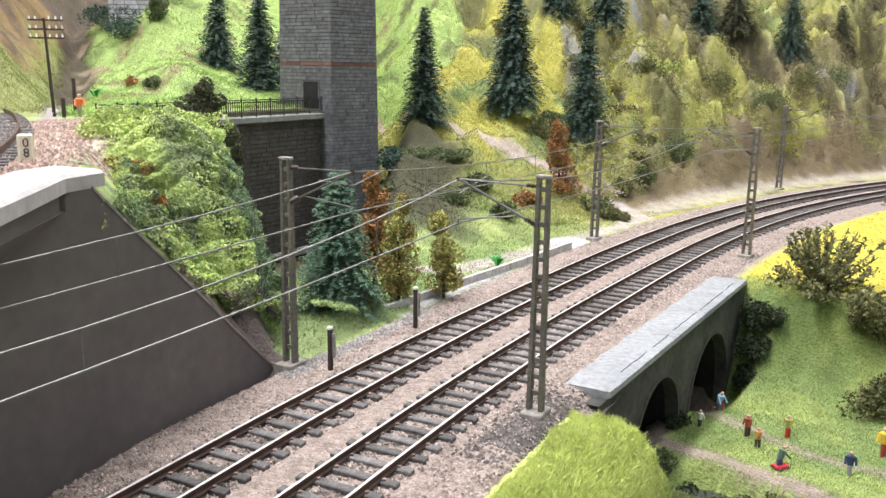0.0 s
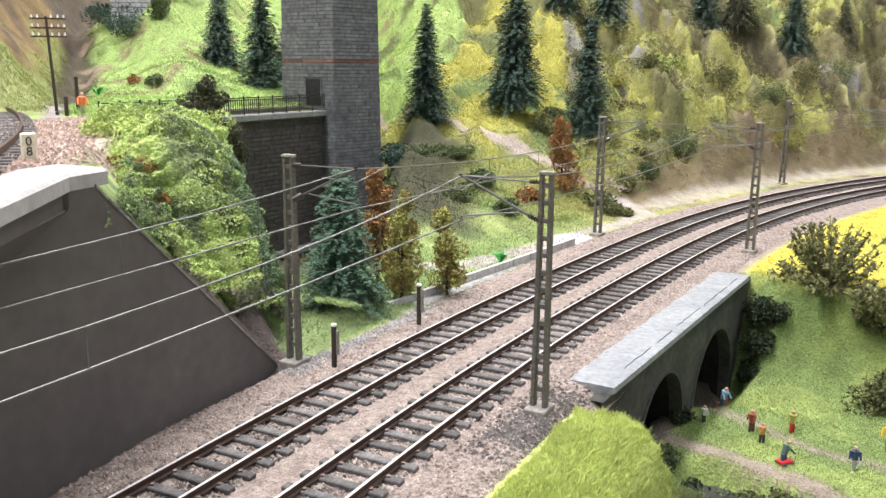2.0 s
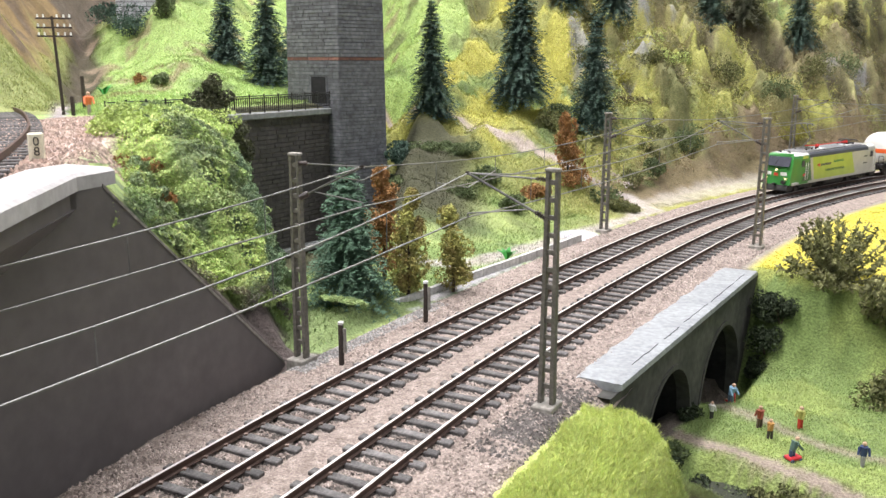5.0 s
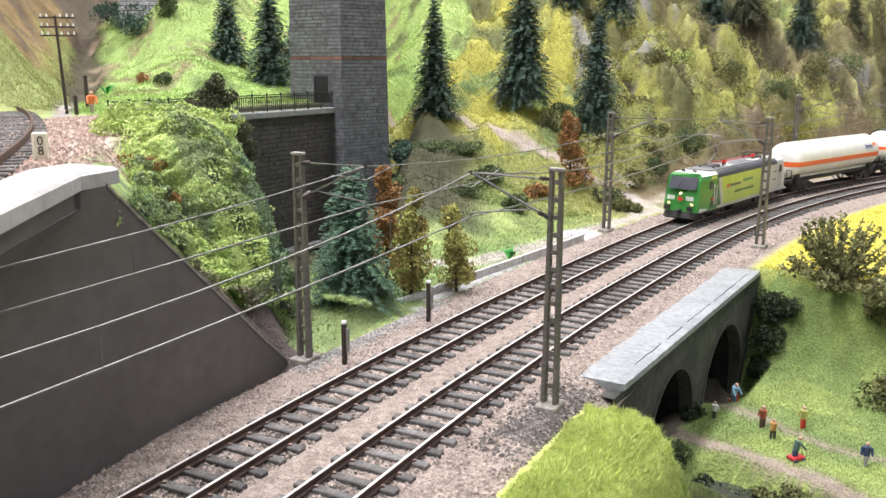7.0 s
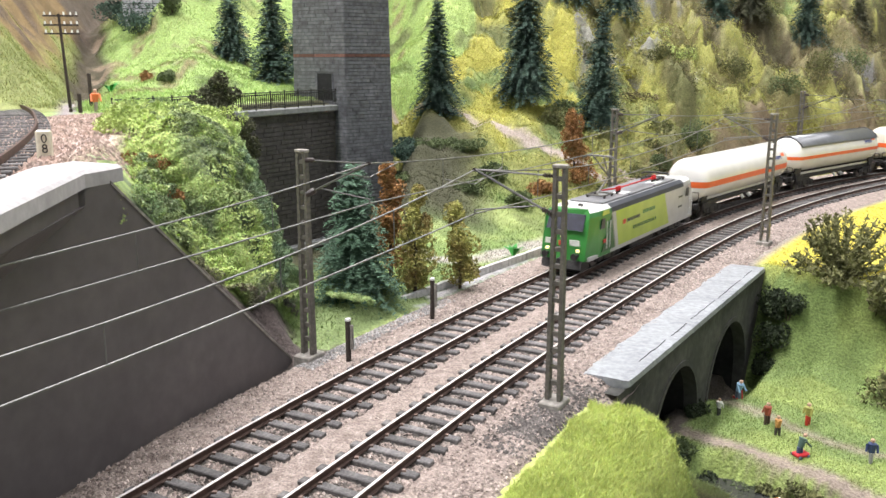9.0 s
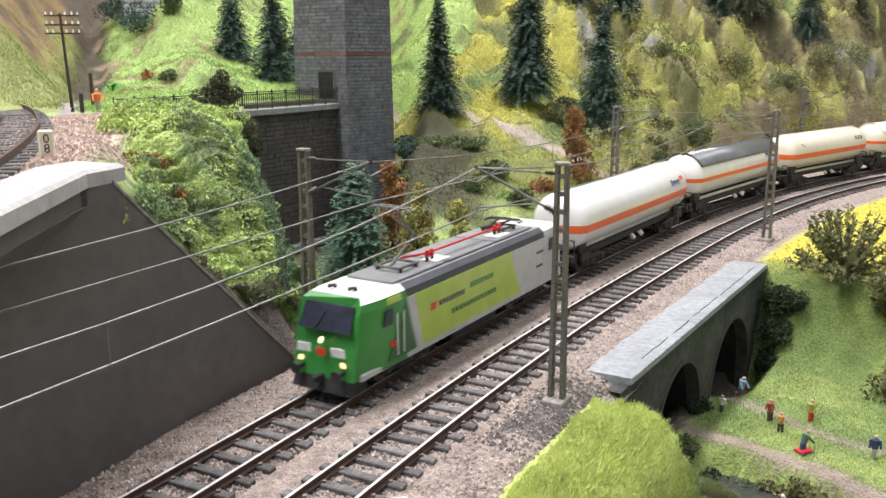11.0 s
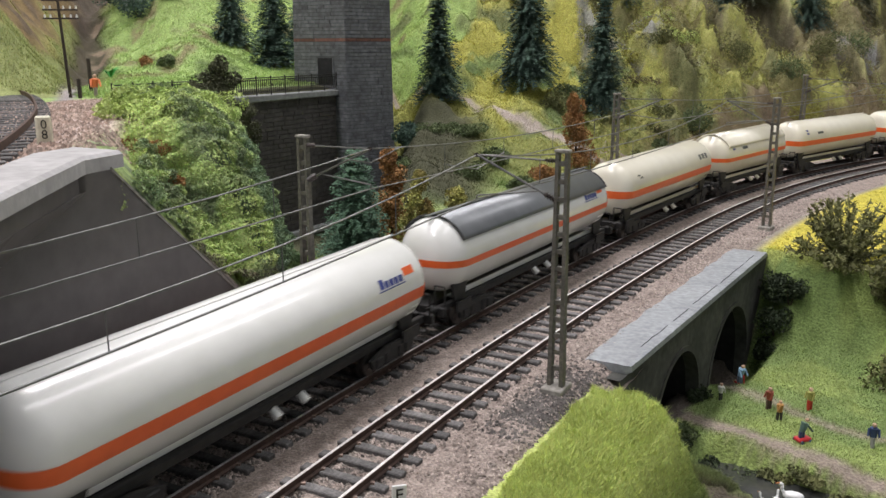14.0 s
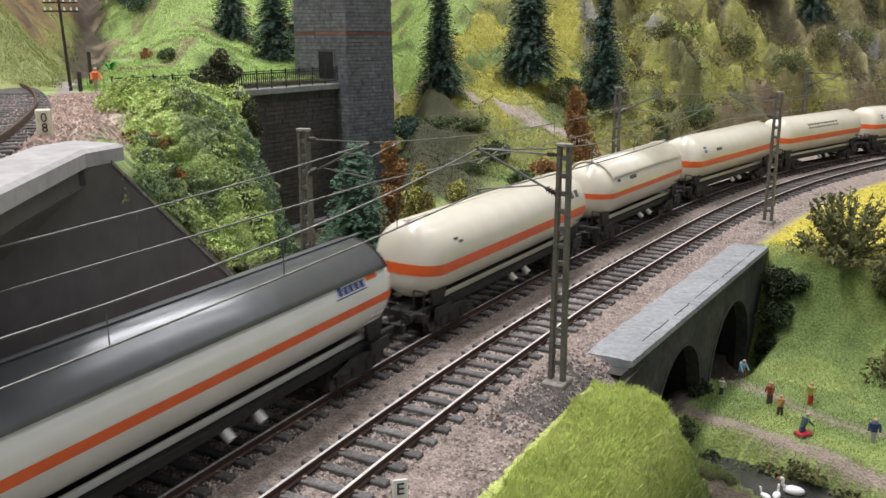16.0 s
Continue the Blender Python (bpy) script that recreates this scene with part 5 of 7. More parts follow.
    # sides: cab door, windows, painted fields and lettering bars
    for y, dp in ((H, 0.00022), (-H - 0.00022, 0.00022)):
        side = panel("lime_field", [(0.058, 0.0110), (0.0655, 0.0345), (-0.030, 0.0345), (-0.042, 0.0110)], y, dp, M_LIMEP, loco, "lime green painted field")
        panel("silver_wedge", [(0.0655, 0.0345), (0.058, 0.0110), (0.0535, 0.0110), (0.0600, 0.0345)], y, dp * 1.4, M_SILVER, loco)
        panel("dark_green_field", [(0.0800, 0.0110), (0.0660, 0.0330), (0.0620, 0.0200), (0.0590, 0.0110)], y, dp * 1.2, M_DKGREEN, loco)
        panel("yellow_roof_field", [(0.0800, 0.0345), (0.0690, 0.0345), (0.0700, 0.0372), (0.0790, 0.0372)], y * 0.99, dp, M_LIMEP, loco)
        for cx in (0.0795, -0.0805):
            panel("cab_window", [(cx - 0.0035, 0.0262), (cx + 0.0030, 0.0262), (cx + 0.0018, 0.0325), (cx - 0.0035, 0.0325)], y, dp * 1.6, M_GLASS, loco, "dark cab side window")
            for q in (-0.0058, -0.0105):
                bm = bmesh.new()
                yy = y + (0.0007 if y > 0 else -0.0005)
                rod(bm, (cx + q, yy, 0.0125), (cx + q, yy, 0.0300), 0.00032, None, 5)
                part("handrail", bm, M_PALE, loco, "pale door handrail")
        panel("side_badge", [(0.0735, 0.0165), (0.0780, 0.0165), (0.0780, 0.0190), (0.0735, 0.0190)], y, dp * 1.6, M_REDB, loco, "red side badge")
        panel("side_badge", [(0.0425, 0.0240), (0.0470, 0.0240), (0.0470, 0.0272), (0.0425, 0.0272)], y, dp * 1.6, M_REDB, loco, "red side badge")
        for k in range(8):
            x0 = 0.0400 - k * 0.0029
            panel("lettering_bar", [(x0 - 0.0022, 0.0245), (x0, 0.0245), (x0, 0.0268), (x0 - 0.0022, 0.0268)], y, dp * 1.5, M_GREYB, loco)
        for k in range(13):
            x0 = 0.0290 - k * 0.0034
            panel("lettering_bar", [(x0 - 0.0024, 0.0180), (x0, 0.0180), (x0, 0.0203), (x0 - 0.0024, 0.0203)], y, dp * 1.5, M_DKGREEN, loco)
        for k in range(7):
            x0 = 0.0120 - k * 0.0034
            panel("lettering_bar", [(x0 - 0.0026, 0.0260), (x0, 0.0260), (x0, 0.0285), (x0 - 0.0026, 0.0285)], y, dp * 1.5, M_GREEN, loco)
        for x0, z0 in ((-0.062, 0.027), (-0.062, 0.0195)):
            panel("lettering_bar", [(x0 - 0.008, z0), (x0, z0), (x0, z0 + 0.0012), (x0 - 0.008, z0 + 0.0012)], y, dp * 1.5, M_GREYB, loco)
    # roof: hatches, busbar on posts, pantographs
    for x0, x1, mt in ((-0.066, -0.024, M_ROOFL), (-0.022, 0.024, M_ROOFL), (0.026, 0.068, M_ROOFL)):
        bm = bmesh.new()
        box(bm, x0, -0.0118, 0.0396, x1, 0.0118, 0.0408, 0.0004)
        part("roof_hatch", bm, mt, loco)
    for x0, x1 in ((0.018, 0.030), (-0.044, -0.030)):
        bm = bmesh.new()
        box(bm, x0, 0.0015, 0.0408, x1, 0.0100, 0.0413, 0.0002)
        part("roof_plate", bm, M_PALE, loco, "pale roof plate")
    bm = bmesh.new()
    pts = [(0.044, 0.000), (0.030, 0.0050), (-0.040, 0.0050), (-0.052, 0.000)]
    for (xa, ya), (xb, yb) in zip(pts, pts[1:]):
        rod(bm, (xa, ya, 0.0445), (xb, yb, 0.0445), 0.00055, None, 6)
    for xa in (0.030, 0.026, -0.036, -0.041):
        rod(bm, (xa, 0.0050, 0.0430), (xa, 0.0050, 0.0458), 0.0012, 0.0009, 8)
        rod(bm, (xa, 0.0050, 0.0408), (xa, 0.0050, 0.0430), 0.0009, None, 8, 1)
    part("busbar", bm, [M_REDP, M_BLACK], loco, "red roof busbar on insulators")
    pantograph(loco, 0.047, True, 1)
    pantograph(loco, -0.050, False, -1)
    for y in (-0.006, 0.004):
        bm = bmesh.new()
        rod(bm, (0.083, y, 0.0396), (0.083, y, 0.0412), 0.0008, 0.0006, 8)
        rod(bm, (0.083, y, 0.0408), (0.087, y, 0.0412), 0.0005, 0.0009, 8)
        part("horn", bm, M_BLACK, loco)
    for x in (0.060, -0.060):
        bogie(loco, x, 0.030, 0.0066, True)
    return loco


def tank_wagon(L, paint, shield, logo, turned, label, tr=0.0165, drop=0.0):
    wag = thing("tank_wagon", None, label, "tank wagon", "tank wagons of the train")
    zc = 0.0312 - drop
    hl = L / 2 - 0.007
    dome, blunt = (0.012, 0.85) if shield is not None else (0.009, 0.62)
    nu, nv = 9, 40
    bm = bmesh.new()
    prof = [(-hl, 0.0)] + [(-hl + dome * (1 - math.cos(t * math.pi / 2 / nu)), tr * (math.sin(t * math.pi / 2 / nu)) ** blunt) for t in range(1, nu + 1)]
    prof = prof + [(-x, r) for x, r in prof[::-1]]
    rings = []
    for x, r in prof:
        rings.append([bm.verts.new((x, 0, zc))] if r == 0 else [bm.verts.new((x, r * math.cos(2 * math.pi * k / nv), zc + r * math.sin(2 * math.pi * k / nv))) for k in range(nv)])
    for a, b in zip(rings, rings[1:]):
        for k in range(nv):
            if len(a) == 1:
                bm.faces.new((a[0], b[(k + 1) % nv], b[k]))
            elif len(b) == 1:
                bm.faces.new((a[k], a[(k + 1) % nv], b[0]))
            else:
                bm.faces.new((a[k], a[(k + 1) % nv], b[(k + 1) % nv], b[k]))
    bmesh.ops.recalc_face_normals(bm, faces=bm.faces[:])
    tank = part("tank", bm, paint, wag, smooth_shade=True)

    def girth(z, out=0.00015):
        """Half outline of the tank in the horizontal plane at z."""
        pts = []
        for x, r in prof:
            if r > abs(z - zc) + 1e-9:
                pts.append((x * (1 + out / hl), math.sqrt(r * r - (z - zc) ** 2) + out))
        x0 = pts[0][0] - 0.0004
        return [(x0, 0.0)] + pts + [(-x0, 0.0)]
    bm = bmesh.new()
    za, zb = 0.0264 - drop, 0.0310 - drop
    rows = []
    for z in np.linspace(za, zb, 4):
        g = girth(z)
        loop = g + [(x, -y) for x, y in g[::-1][1:-1]]
        rows.append([bm.verts.new((x, y, z)) for x, y in loop])
    n = min(len(r) for r in rows)
    for a, b in zip(rows, rows[1:]):
        if len(a) == len(b):
            for k in range(len(a)):
                bm.faces.new((a[k], a[(k + 1) % len(a)], b[(k + 1) % len(a)], b[k]))
    bmesh.ops.recalc_face_normals(bm, faces=bm.faces[:])
    part("stripe", bm, M_ORANGE, tank, "orange band round the tank", True)
    if shield is not None:
        bm = bmesh.new()
        x0 = hl - dome * 0.8
        arc = [math.radians(28 + (124) * k / 20) for k in range(21)]
        rr = tr + 0.0008
        outer = [(rr * math.cos(a), zc + rr * math.sin(a)) for a in arc]
        inner = [((rr - 0.0005) * math.cos(a), zc + (rr - 0.0005) * math.sin(a)) for a in arc]
        rows = [[bm.verts.new((x, y, z)) for y, z in outer + inner[::-1]] for x in (-x0, x0)]
        m = len(rows[0])
        for k in range(m):
            bm.faces.new((rows[0][k], rows[0][(k + 1) % m], rows[1][(k + 1) % m], rows[1][k]))
        for k in range(20):
            for r in rows:
                bm.faces.new((r[k], r[k + 1], r[m - 2 - k], r[m - 1 - k]))
        bmesh.ops.recalc_face_normals(bm, faces=bm.faces[:])
        part("sun_shield", bm, shield, wag, "curved sun shield over the tank", True)
        for x in (-x0, x0):
            bm = bmesh.new()
            for k in range(20):
                rod(bm, (x, outer[k][0], outer[k][1]), (x, outer[k + 1][0], outer[k + 1][1]), 0.0005, None, 5)
            part("shield_rim", bm, M_BLACK if shield is M_SHIELD else paint, wag)
    # manway and end plates
    bm = bmesh.new()
    box(bm, -hl * 0.96, -0.0008, zc + tr + (0.0011 if shield else -0.0001), hl * 0.96, 0.0008, zc + tr + (0.0014 if shield else 0.0003))
    part("roof_walk", bm, paint if shield is None else shield, wag)
    # saddle skirts, frame, buffers, bogies
    bm = bmesh.new()
    for y in (-0.0095, 0.0095):
        box(bm, -L / 2 + 0.002, y - 0.0012, 0.0095, L / 2 - 0.002, y + 0.0012, 0.0125, 0.0003)
    for x in (-L / 2 + 0.003, L / 2 - 0.003):
        box(bm, x - 0.0012, -0.0145, 0.0092, x + 0.0012, 0.0145, 0.0130, 0.0003)
    box(bm, -L / 2 + 0.003, -0.004, 0.0085, L / 2 - 0.003, 0.004, 0.012)
    part("underframe", bm, M_BLACK, wag)
    for sgn in (-1, 1):
        bm = bmesh.new()
        lo_x, hi_x = hl * 0.88, hl * 0.92
        vs = [bm.verts.new((x, sgn * (y - o), z)) for o in (0.0, 0.0008) for x, y, z in ((-lo_x, 0.0084, 0.0128), (lo_x, 0.0084, 0.0128), (hi_x, 0.0086, 0.0150), (-hi_x, 0.0086, 0.0150))]
        for f in ((0, 1, 2, 3), (7, 6, 5, 4), (0, 4, 5, 1), (1, 5, 6, 2), (2, 6, 7, 3), (3, 7, 4, 0)):
            bm.faces.new([vs[i] for i in f])
        bmesh.ops.recalc_face_normals(bm, faces=bm.faces[:])
        part("solebar", bm, paint, wag, "thin pale solebar below the tank")
        for x in (-hl * 0.86, hl * 0.86):
            panel("saddle", [(x - 0.004, 0.0125), (x + 0.004, 0.0125), (x + 0.006, 0.0200), (x - 0.006, 0.0200)], sgn * 0.0110 - 0.0006, 0.0012, M_BLACK, wag)
            panel("frame_box", [(x - 0.006, 0.0080), (x + 0.006, 0.0080), (x + 0.006, 0.0125), (x - 0.006, 0.0125)], sgn * 0.0136 - 0.0004, 0.0008, M_BLACK, wag)
        for x in (-0.012, 0.002):
            bm = bmesh.new()
            rod(bm, (x, sgn * 0.009, 0.0100), (x, sgn * 0.0125, 0.0068), 0.0014, 0.0016, 8)
            part("valve", bm, paint, wag, "pale outlet valve")
    for sg in (-1, 1):
        buffers(wag, sg * (L / 2 - 0.002), sg)
        bm = bmesh.new()
        for y in (0.0085, 0.0135):
            rod(bm, (sg * (L / 2 - 0.004), y, 0.0120), (sg * (L / 2 - 0.004), y, 0.0215), 0.00035, None, 5)
        rod(bm, (sg * (L / 2 - 0.004), 0.0085, 0.0215), (sg * (L / 2 - 0.004), 0.0135, 0.0215), 0.00035, None, 5)
        part("end_handrail", bm, M_BLACK, wag)
    # lettering at the rear end and small signs at the front
    def mark(x0, x1, z0, z1, mat, name="lettering_bar", lab=""):
        z0, z1 = z0 - drop, z1 - drop
        for sgn in (1, -1):
            bm = bmesh.new()
            vs = []
            for o in (0.00012, -0.0004):
                for x, z in ((x0, z0), (x1, z0), (x1, z1), (x0, z1)):
                    y = math.sqrt(max(0, tr * tr - (z - zc) ** 2)) + o
                    vs.append(bm.verts.new((sgn * x if sgn < 0 else x, sgn * y, z)))
            for f in ((0, 1, 2, 3), (7, 6, 5, 4), (0, 4, 5, 1), (1, 5, 6, 2), (2, 6, 7, 3), (3, 7, 4, 0)):
                bm.faces.new([vs[i] for i in f])
            bmesh.ops.recalc_face_normals(bm, faces=bm.faces[:])
            part(name, bm, mat, wag, lab)
    xr = -hl + dome
    if logo == "train":
        for k in range(5):
            mark(xr + 0.0125 + k * 0.0032, xr + 0.0150 + k * 0.0032, 0.0362, 0.0385 + (0.001 if k == 4 else 0), M_BLUE)
        mark(xr + 0.0040, xr + 0.0110, 0.0375, 0.0402, M_ORANGE)
        mark(xr + 0.0115, xr + 0.0290, 0.0353, 0.0357, M_BLUE)
    elif logo == "signs":
        for k in range(3):
            mark(xr + 0.006 + k * 0.0060, xr + 0.010 + k * 0.0060, 0.0368, 0.0402, M_GREYB)
        mark(hl - dome - 0.012, hl - dome - 0.009, 0.0385, 0.0395, M_GREYB)
        mark(hl - dome - 0.015, hl - dome - 0.012, 0.0370, 0.0380, M_GREYB)
    elif logo == "small":
        mark(hl - 0.044, hl - 0.034, 0.0360, 0.0380, M_GREYB)
        mark(hl - dome - 0.008, hl - dome - 0.004, 0.0365, 0.0405, M_BLUE)
    else:
        for k in range(10):
            mark(0.034 - k * 0.0062, 0.0388 - k * 0.0062, 0.0372, 0.0412, M_GREYB)
    mark(-hl + dome * 0.9, -hl + dome * 1.6, 0.020, 0.024, M_PALE if paint is M_WHITE else M_GREYB)
    for x in (-L * 0.335, L * 0.335):
        bogie(wag, x, 0.0205, 0.0053, turned)
    return wag


LOCO = locomotive()
LOCO.scale = (0.905, 0.92, 0.92)
WAGONS = [
    (tank_wagon(0.192, M_WHITE, None, "train", True, "glossy white tank wagon with orange stripe and blue lettering", 0.0168, 0.0021), 0.196, 0.192),
    (tank_wagon(0.191, M_WHITE, M_SHIELD, "train", True, "white tank wagon with grey sun shield and orange stripe"), 0.393, 0.191),
    (tank_wagon(0.174, M_IVORY, None, "signs", True, "ivory tank wagon with orange stripe and small grey signs"), 0.594, 0.174),
    (tank_wagon(0.149, M_IVORY, M_IVORY, "small", True, "ivory tank wagon with pale sun shield and orange stripe"), 0.778, 0.149),
    (tank_wagon(0.179, M_IVORY, None, "small", False, "plain ivory tank wagon with orange stripe"), 0.939, 0.179),
    (tank_wagon(0.172, M_IVORY, None, "word", False, "ivory tank wagon with large grey lettering"), 1.128, 0.172),
    (tank_wagon(0.174, M_IVORY, None, "small", False, "ivory tank wagon in the rear half of the train"), 1.311, 0.174),
    (tank_wagon(0.174, M_WHITE, None, "small", False, "white tank wagon at the end of the train"), 1.496, 0.174),
]


def front_at(t):
    return 0.127 + SPEED * (11.5 - t) - 0.0085 * max(0.0, 8.5 - t) + float(np.interp(t, [9.0, 11.5, 12.4], [0, 0.003, 0]))


def ride(ob, start, length):
    """Rows for a vehicle whose two pivots follow the line of the first track."""
    rows = []
    base = length * 0.33
    for k in range(33):
        t = 0.5 * k
        c = front_at(t) + start + length / 2
        a, b = at(c - base), at(c + base)
        f = a - b
        p = (a + b) / 2
        rows.append((t, pose(p.x, p.y, 0.0, 0, 0, math.degrees(math.atan2(f.y, f.x)))))
    walk(ob, rows)


def motions():
    ride(LOCO, 0.0, 0.184)
    for ob, start, length in WAGONS:
        ride(ob, start, length)
    for ob, x, r in WHEELS:
        turn = []
        n = 16 * 15
        for k in range(n + 1):
            t = k / 15
            turn.append((t, Matrix.Translation((x, 0, r)) @ Matrix.Rotation(SPEED * t / r, 4, "Y")))
        walk(ob, turn)


# ---- turf and foliage ----
def leaf_mesh(name, pts, faces, cols, mat, label, category):
    me = bpy.data.meshes.new(name)
    n, k = len(pts), len(faces)
    me.vertices.add(n)
    me.vertices.foreach_set("co", np.asarray(pts, np.float32).ravel())
    me.loops.add(k * 3)
    me.loops.foreach_set("vertex_index", np.asarray(faces, np.int32).ravel())
    me.polygons.add(k)
    me.polygons.foreach_set("loop_start", np.arange(0, k * 3, 3))
    me.polygons.foreach_set("loop_total", np.full(k, 3))
    me.update()
    c = me.color_attributes.new("tint", "FLOAT_COLOR", "POINT")
    c.data.foreach_set("color", np.concatenate([cols, np.ones((n, 1))], 1).astype(np.float32).ravel())
    me.materials.append(mat)
    return tagged(new(name, me), label, category, kind="stuff")


def sprout(name, count, area, keep, tall, wide, seed, label, lean=0.8, bright=1.0, puff=0.0, category="grass", shell=0.0):
    """Scatters fibres over an area of the ground where keep(x, y, z, s, d, tint) allows; tall > 0: blades, else tangled flock."""
    r = np.random.RandomState(seed)
    x = area[0] + (area[1] - area[0]) * r.rand(count)
    y = area[2] + (area[3] - area[2]) * r.rand(count)
    z, s, d, tint = sampled(x, y, "z", "s", "d", "tint")
    m = keep(x, y, z, s, d, tint)
    x, y, z, tint = x[m], y[m], z[m], tint[m]
    n = len(x)
    tint = tint * (bright * (0.82 + 0.36 * r.rand(n, 1))) * (1 + 0.06 * r.randn(n, 3) * np.array([1, 0.5, 1]))
    tint = np.clip(tint, 0.01, 0.9)
    base = np.stack([x, y, z], 1)
    if puff:
        base[:, 2] += puff * fbm(x, y, 0.012, seed + 5, 2) * (shell + (1 - shell) * r.rand(n))
    if tall:
        h = tall * (0.5 + r.rand(n))
        a = r.rand(n) * 6.283
        w = np.stack([np.cos(a), np.sin(a), np.zeros(n)], 1) * wide
        tip = base + np.stack([r.randn(n) * lean * h * 0.5, r.randn(n) * lean * h * 0.5, h], 1)
        pts = np.stack([base - w - [0, 0, 0.0005], base + w - [0, 0, 0.0005], tip], 1).reshape(-1, 3)
        faces = np.arange(n * 3).reshape(-1, 3)
        cols = np.repeat(tint, 3, 0)
    else:
        q = base[:, None, :] + r.randn(n, 4, 3) * wide * np.array([1, 1, 0.5])
        pts = q.reshape(-1, 3)
        i = np.arange(n)[:, None] * 4
        faces = np.concatenate([i + [0, 1, 2], i + [0, 2, 3]], 1).reshape(-1, 3)
        cols = np.repeat(tint, 4, 0)
    return leaf_mesh(name, pts, faces, cols, M_TURF, label, category)


def green(tint):
    return tint[:, 1] > tint[:, 0] * 0.93


def beyond_wall(x, y):
    a = (x - WALL0[0]) * WALLD[0] + (y - WALL0[1]) * WALLD[1]
    return (a < -0.001) | ((x - WALL0[0]) * WALLD[1] - (y - WALL0[1]) * WALLD[0] > 0.0085)


def over_via(x, y):
    return (x - VIA0[0]) * -0.859 + (y - VIA0[1]) * 0.512


def flock(name, count, area, keep, size, bulge, lump, seed, label, bright=1.0, ragged=0.7, category="foliage"):
    """Foam flock: small leaves lying along a lumpy skin over the ground, in several depths."""
    r = np.random.RandomState(seed)
    x = area[0] + (area[1] - area[0]) * r.rand(count)
    y = area[2] + (area[3] - area[2]) * r.rand(count)
    z, s, d, tint = sampled(x, y, "z", "s", "d", "tint")
    h = 0.0037
    gx, gy = (sampled(x + h, y, "z")[0] - z) / h, (sampled(x, y + h, "z")[0] - z) / h
    steep = np.sqrt(1 + gx ** 2 + gy ** 2)
    m = keep(x, y, z, s, d, tint) & (r.rand(count) < np.clip(steep / 2.2, 0.3, 1))
    x, y, z, gx, gy, steep, tint = x[m], y[m], z[m], gx[m], gy[m], np.minimum(steep[m], 3.5), tint[m]
    n = len(x)
    up = np.stack([-gx, -gy, np.ones(n)], 1)
    up = up / np.linalg.norm(up, axis=1)[:, None]
    z = z - (steep - 1) * 0.0016 * (r.rand(n) - 0.5) * 2
    puff = fbm(x + 0.7 * z, y - 0.8 * z, lump, seed + 5, 3) + 0.5 * (fbm(x - z, y + z, lump * 0.3, seed + 9, 2) - 0.5)
    out = bulge * np.clip(puff - 0.25, 0, 1) * 1.6 - 0.0012 * r.rand(n)
    c = np.stack([x, y, z], 1) + up * out[:, None]
    face = up + r.randn(n, 3) * ragged
    face = face / np.linalg.norm(face, axis=1)[:, None]
    side = np.cross(face, r.randn(n, 3))
    side = side / np.linalg.norm(side, axis=1)[:, None]
    other = np.cross(face, side)
    k = size * (0.6 + 0.8 * r.rand(n))[:, None]
    pts = np.stack([c + side * k, c - side * k * 0.6 + other * k * 0.8, c - side * k * 0.6 - other * k * 0.8], 1).reshape(-1, 3)
    tint = np.clip(tint * bright * (0.85 + 0.3 * r.rand(n, 1)) * (1 + 0.05 * r.randn(n, 3)), 0.01, 0.9)
    return leaf_mesh(name, pts, np.arange(n * 3).reshape(-1, 3), np.repeat(tint, 3, 0), M_TURF, label, category)


sprout("meadow_grass", 300000, (0.07, 0.42, 0.20, 0.56), lambda x, y, z, s, d, c: (d > 0.088) & green(c) & (s > 0.25) & ((0.5346 * (y - 0.3155) - 0.845 * (x - 0.067) < 0) | (y > 0.497)), 0.0010, 0.00016, 71, "short bright green flocked meadow grass", 1.3)
sprout("mound_grass", 420000, (-0.03, 0.13, 0.16, 0.36), lambda x, y, z, s, d, c: (d > 0.076 + 0.013 * fbm(x, y, 0.02, 15)) & (s < 0.30) & (z > -0.055) & green(c), 0.0013, 0.00013, 72, "short lime-green flocked grass on the mound", 1.5, 1.1, 0.0012)
sprout("flower_field", 60000, (0.15, 0.60, 0.40, 0.90), lambda x, y, z, s, d, c: (d > 0.086) & (s > 0.48) & (c[:, 0] >= c[:, 1] * 0.93) & (z > -0.02), 0.0, 0.0005, 73, "dense yellow flowering ground cover", 0.8, 1.0, 0.0015, "flowers")
flock("bank_moss", 1650000, (-0.22, -0.035, 0.24, 0.54), lambda x, y, z, s, d, c: (d < -0.038) & (over_via(x, y) < 0) & (z > 0.002) & green(c) & beyond_wall(x, y) & ((z < 0.076) | (x > -0.098 - 0.44 * (y - 0.26))), 0.00048, 0.0120, 0.021, 74, "tangled light and dark green foliage on the bank", 1.25, 0.55)
sprout("valley_turf", 90000, (-0.12, 0.24, 0.34, 0.80), lambda x, y, z, s, d, c: (d < -0.043) & (over_via(x, y) < 0) & green(c) & (z < 0.05), 0.0014, 0.0003, 75, "green turf in the valley beside the track", 1.2)
sprout("hill_turf", 210000, (-0.10, 0.42, 0.66, 1.25), lambda x, y, z, s, d, c: (d < -0.07) & (c[:, 1] > 0.17) & (c[:, 2] < c[:, 1] * 0.6), 0.0014, 0.00034, 76, "flocked green turf on the hillside", 1.2, 1.0, 0.004, "grass", 0.6)
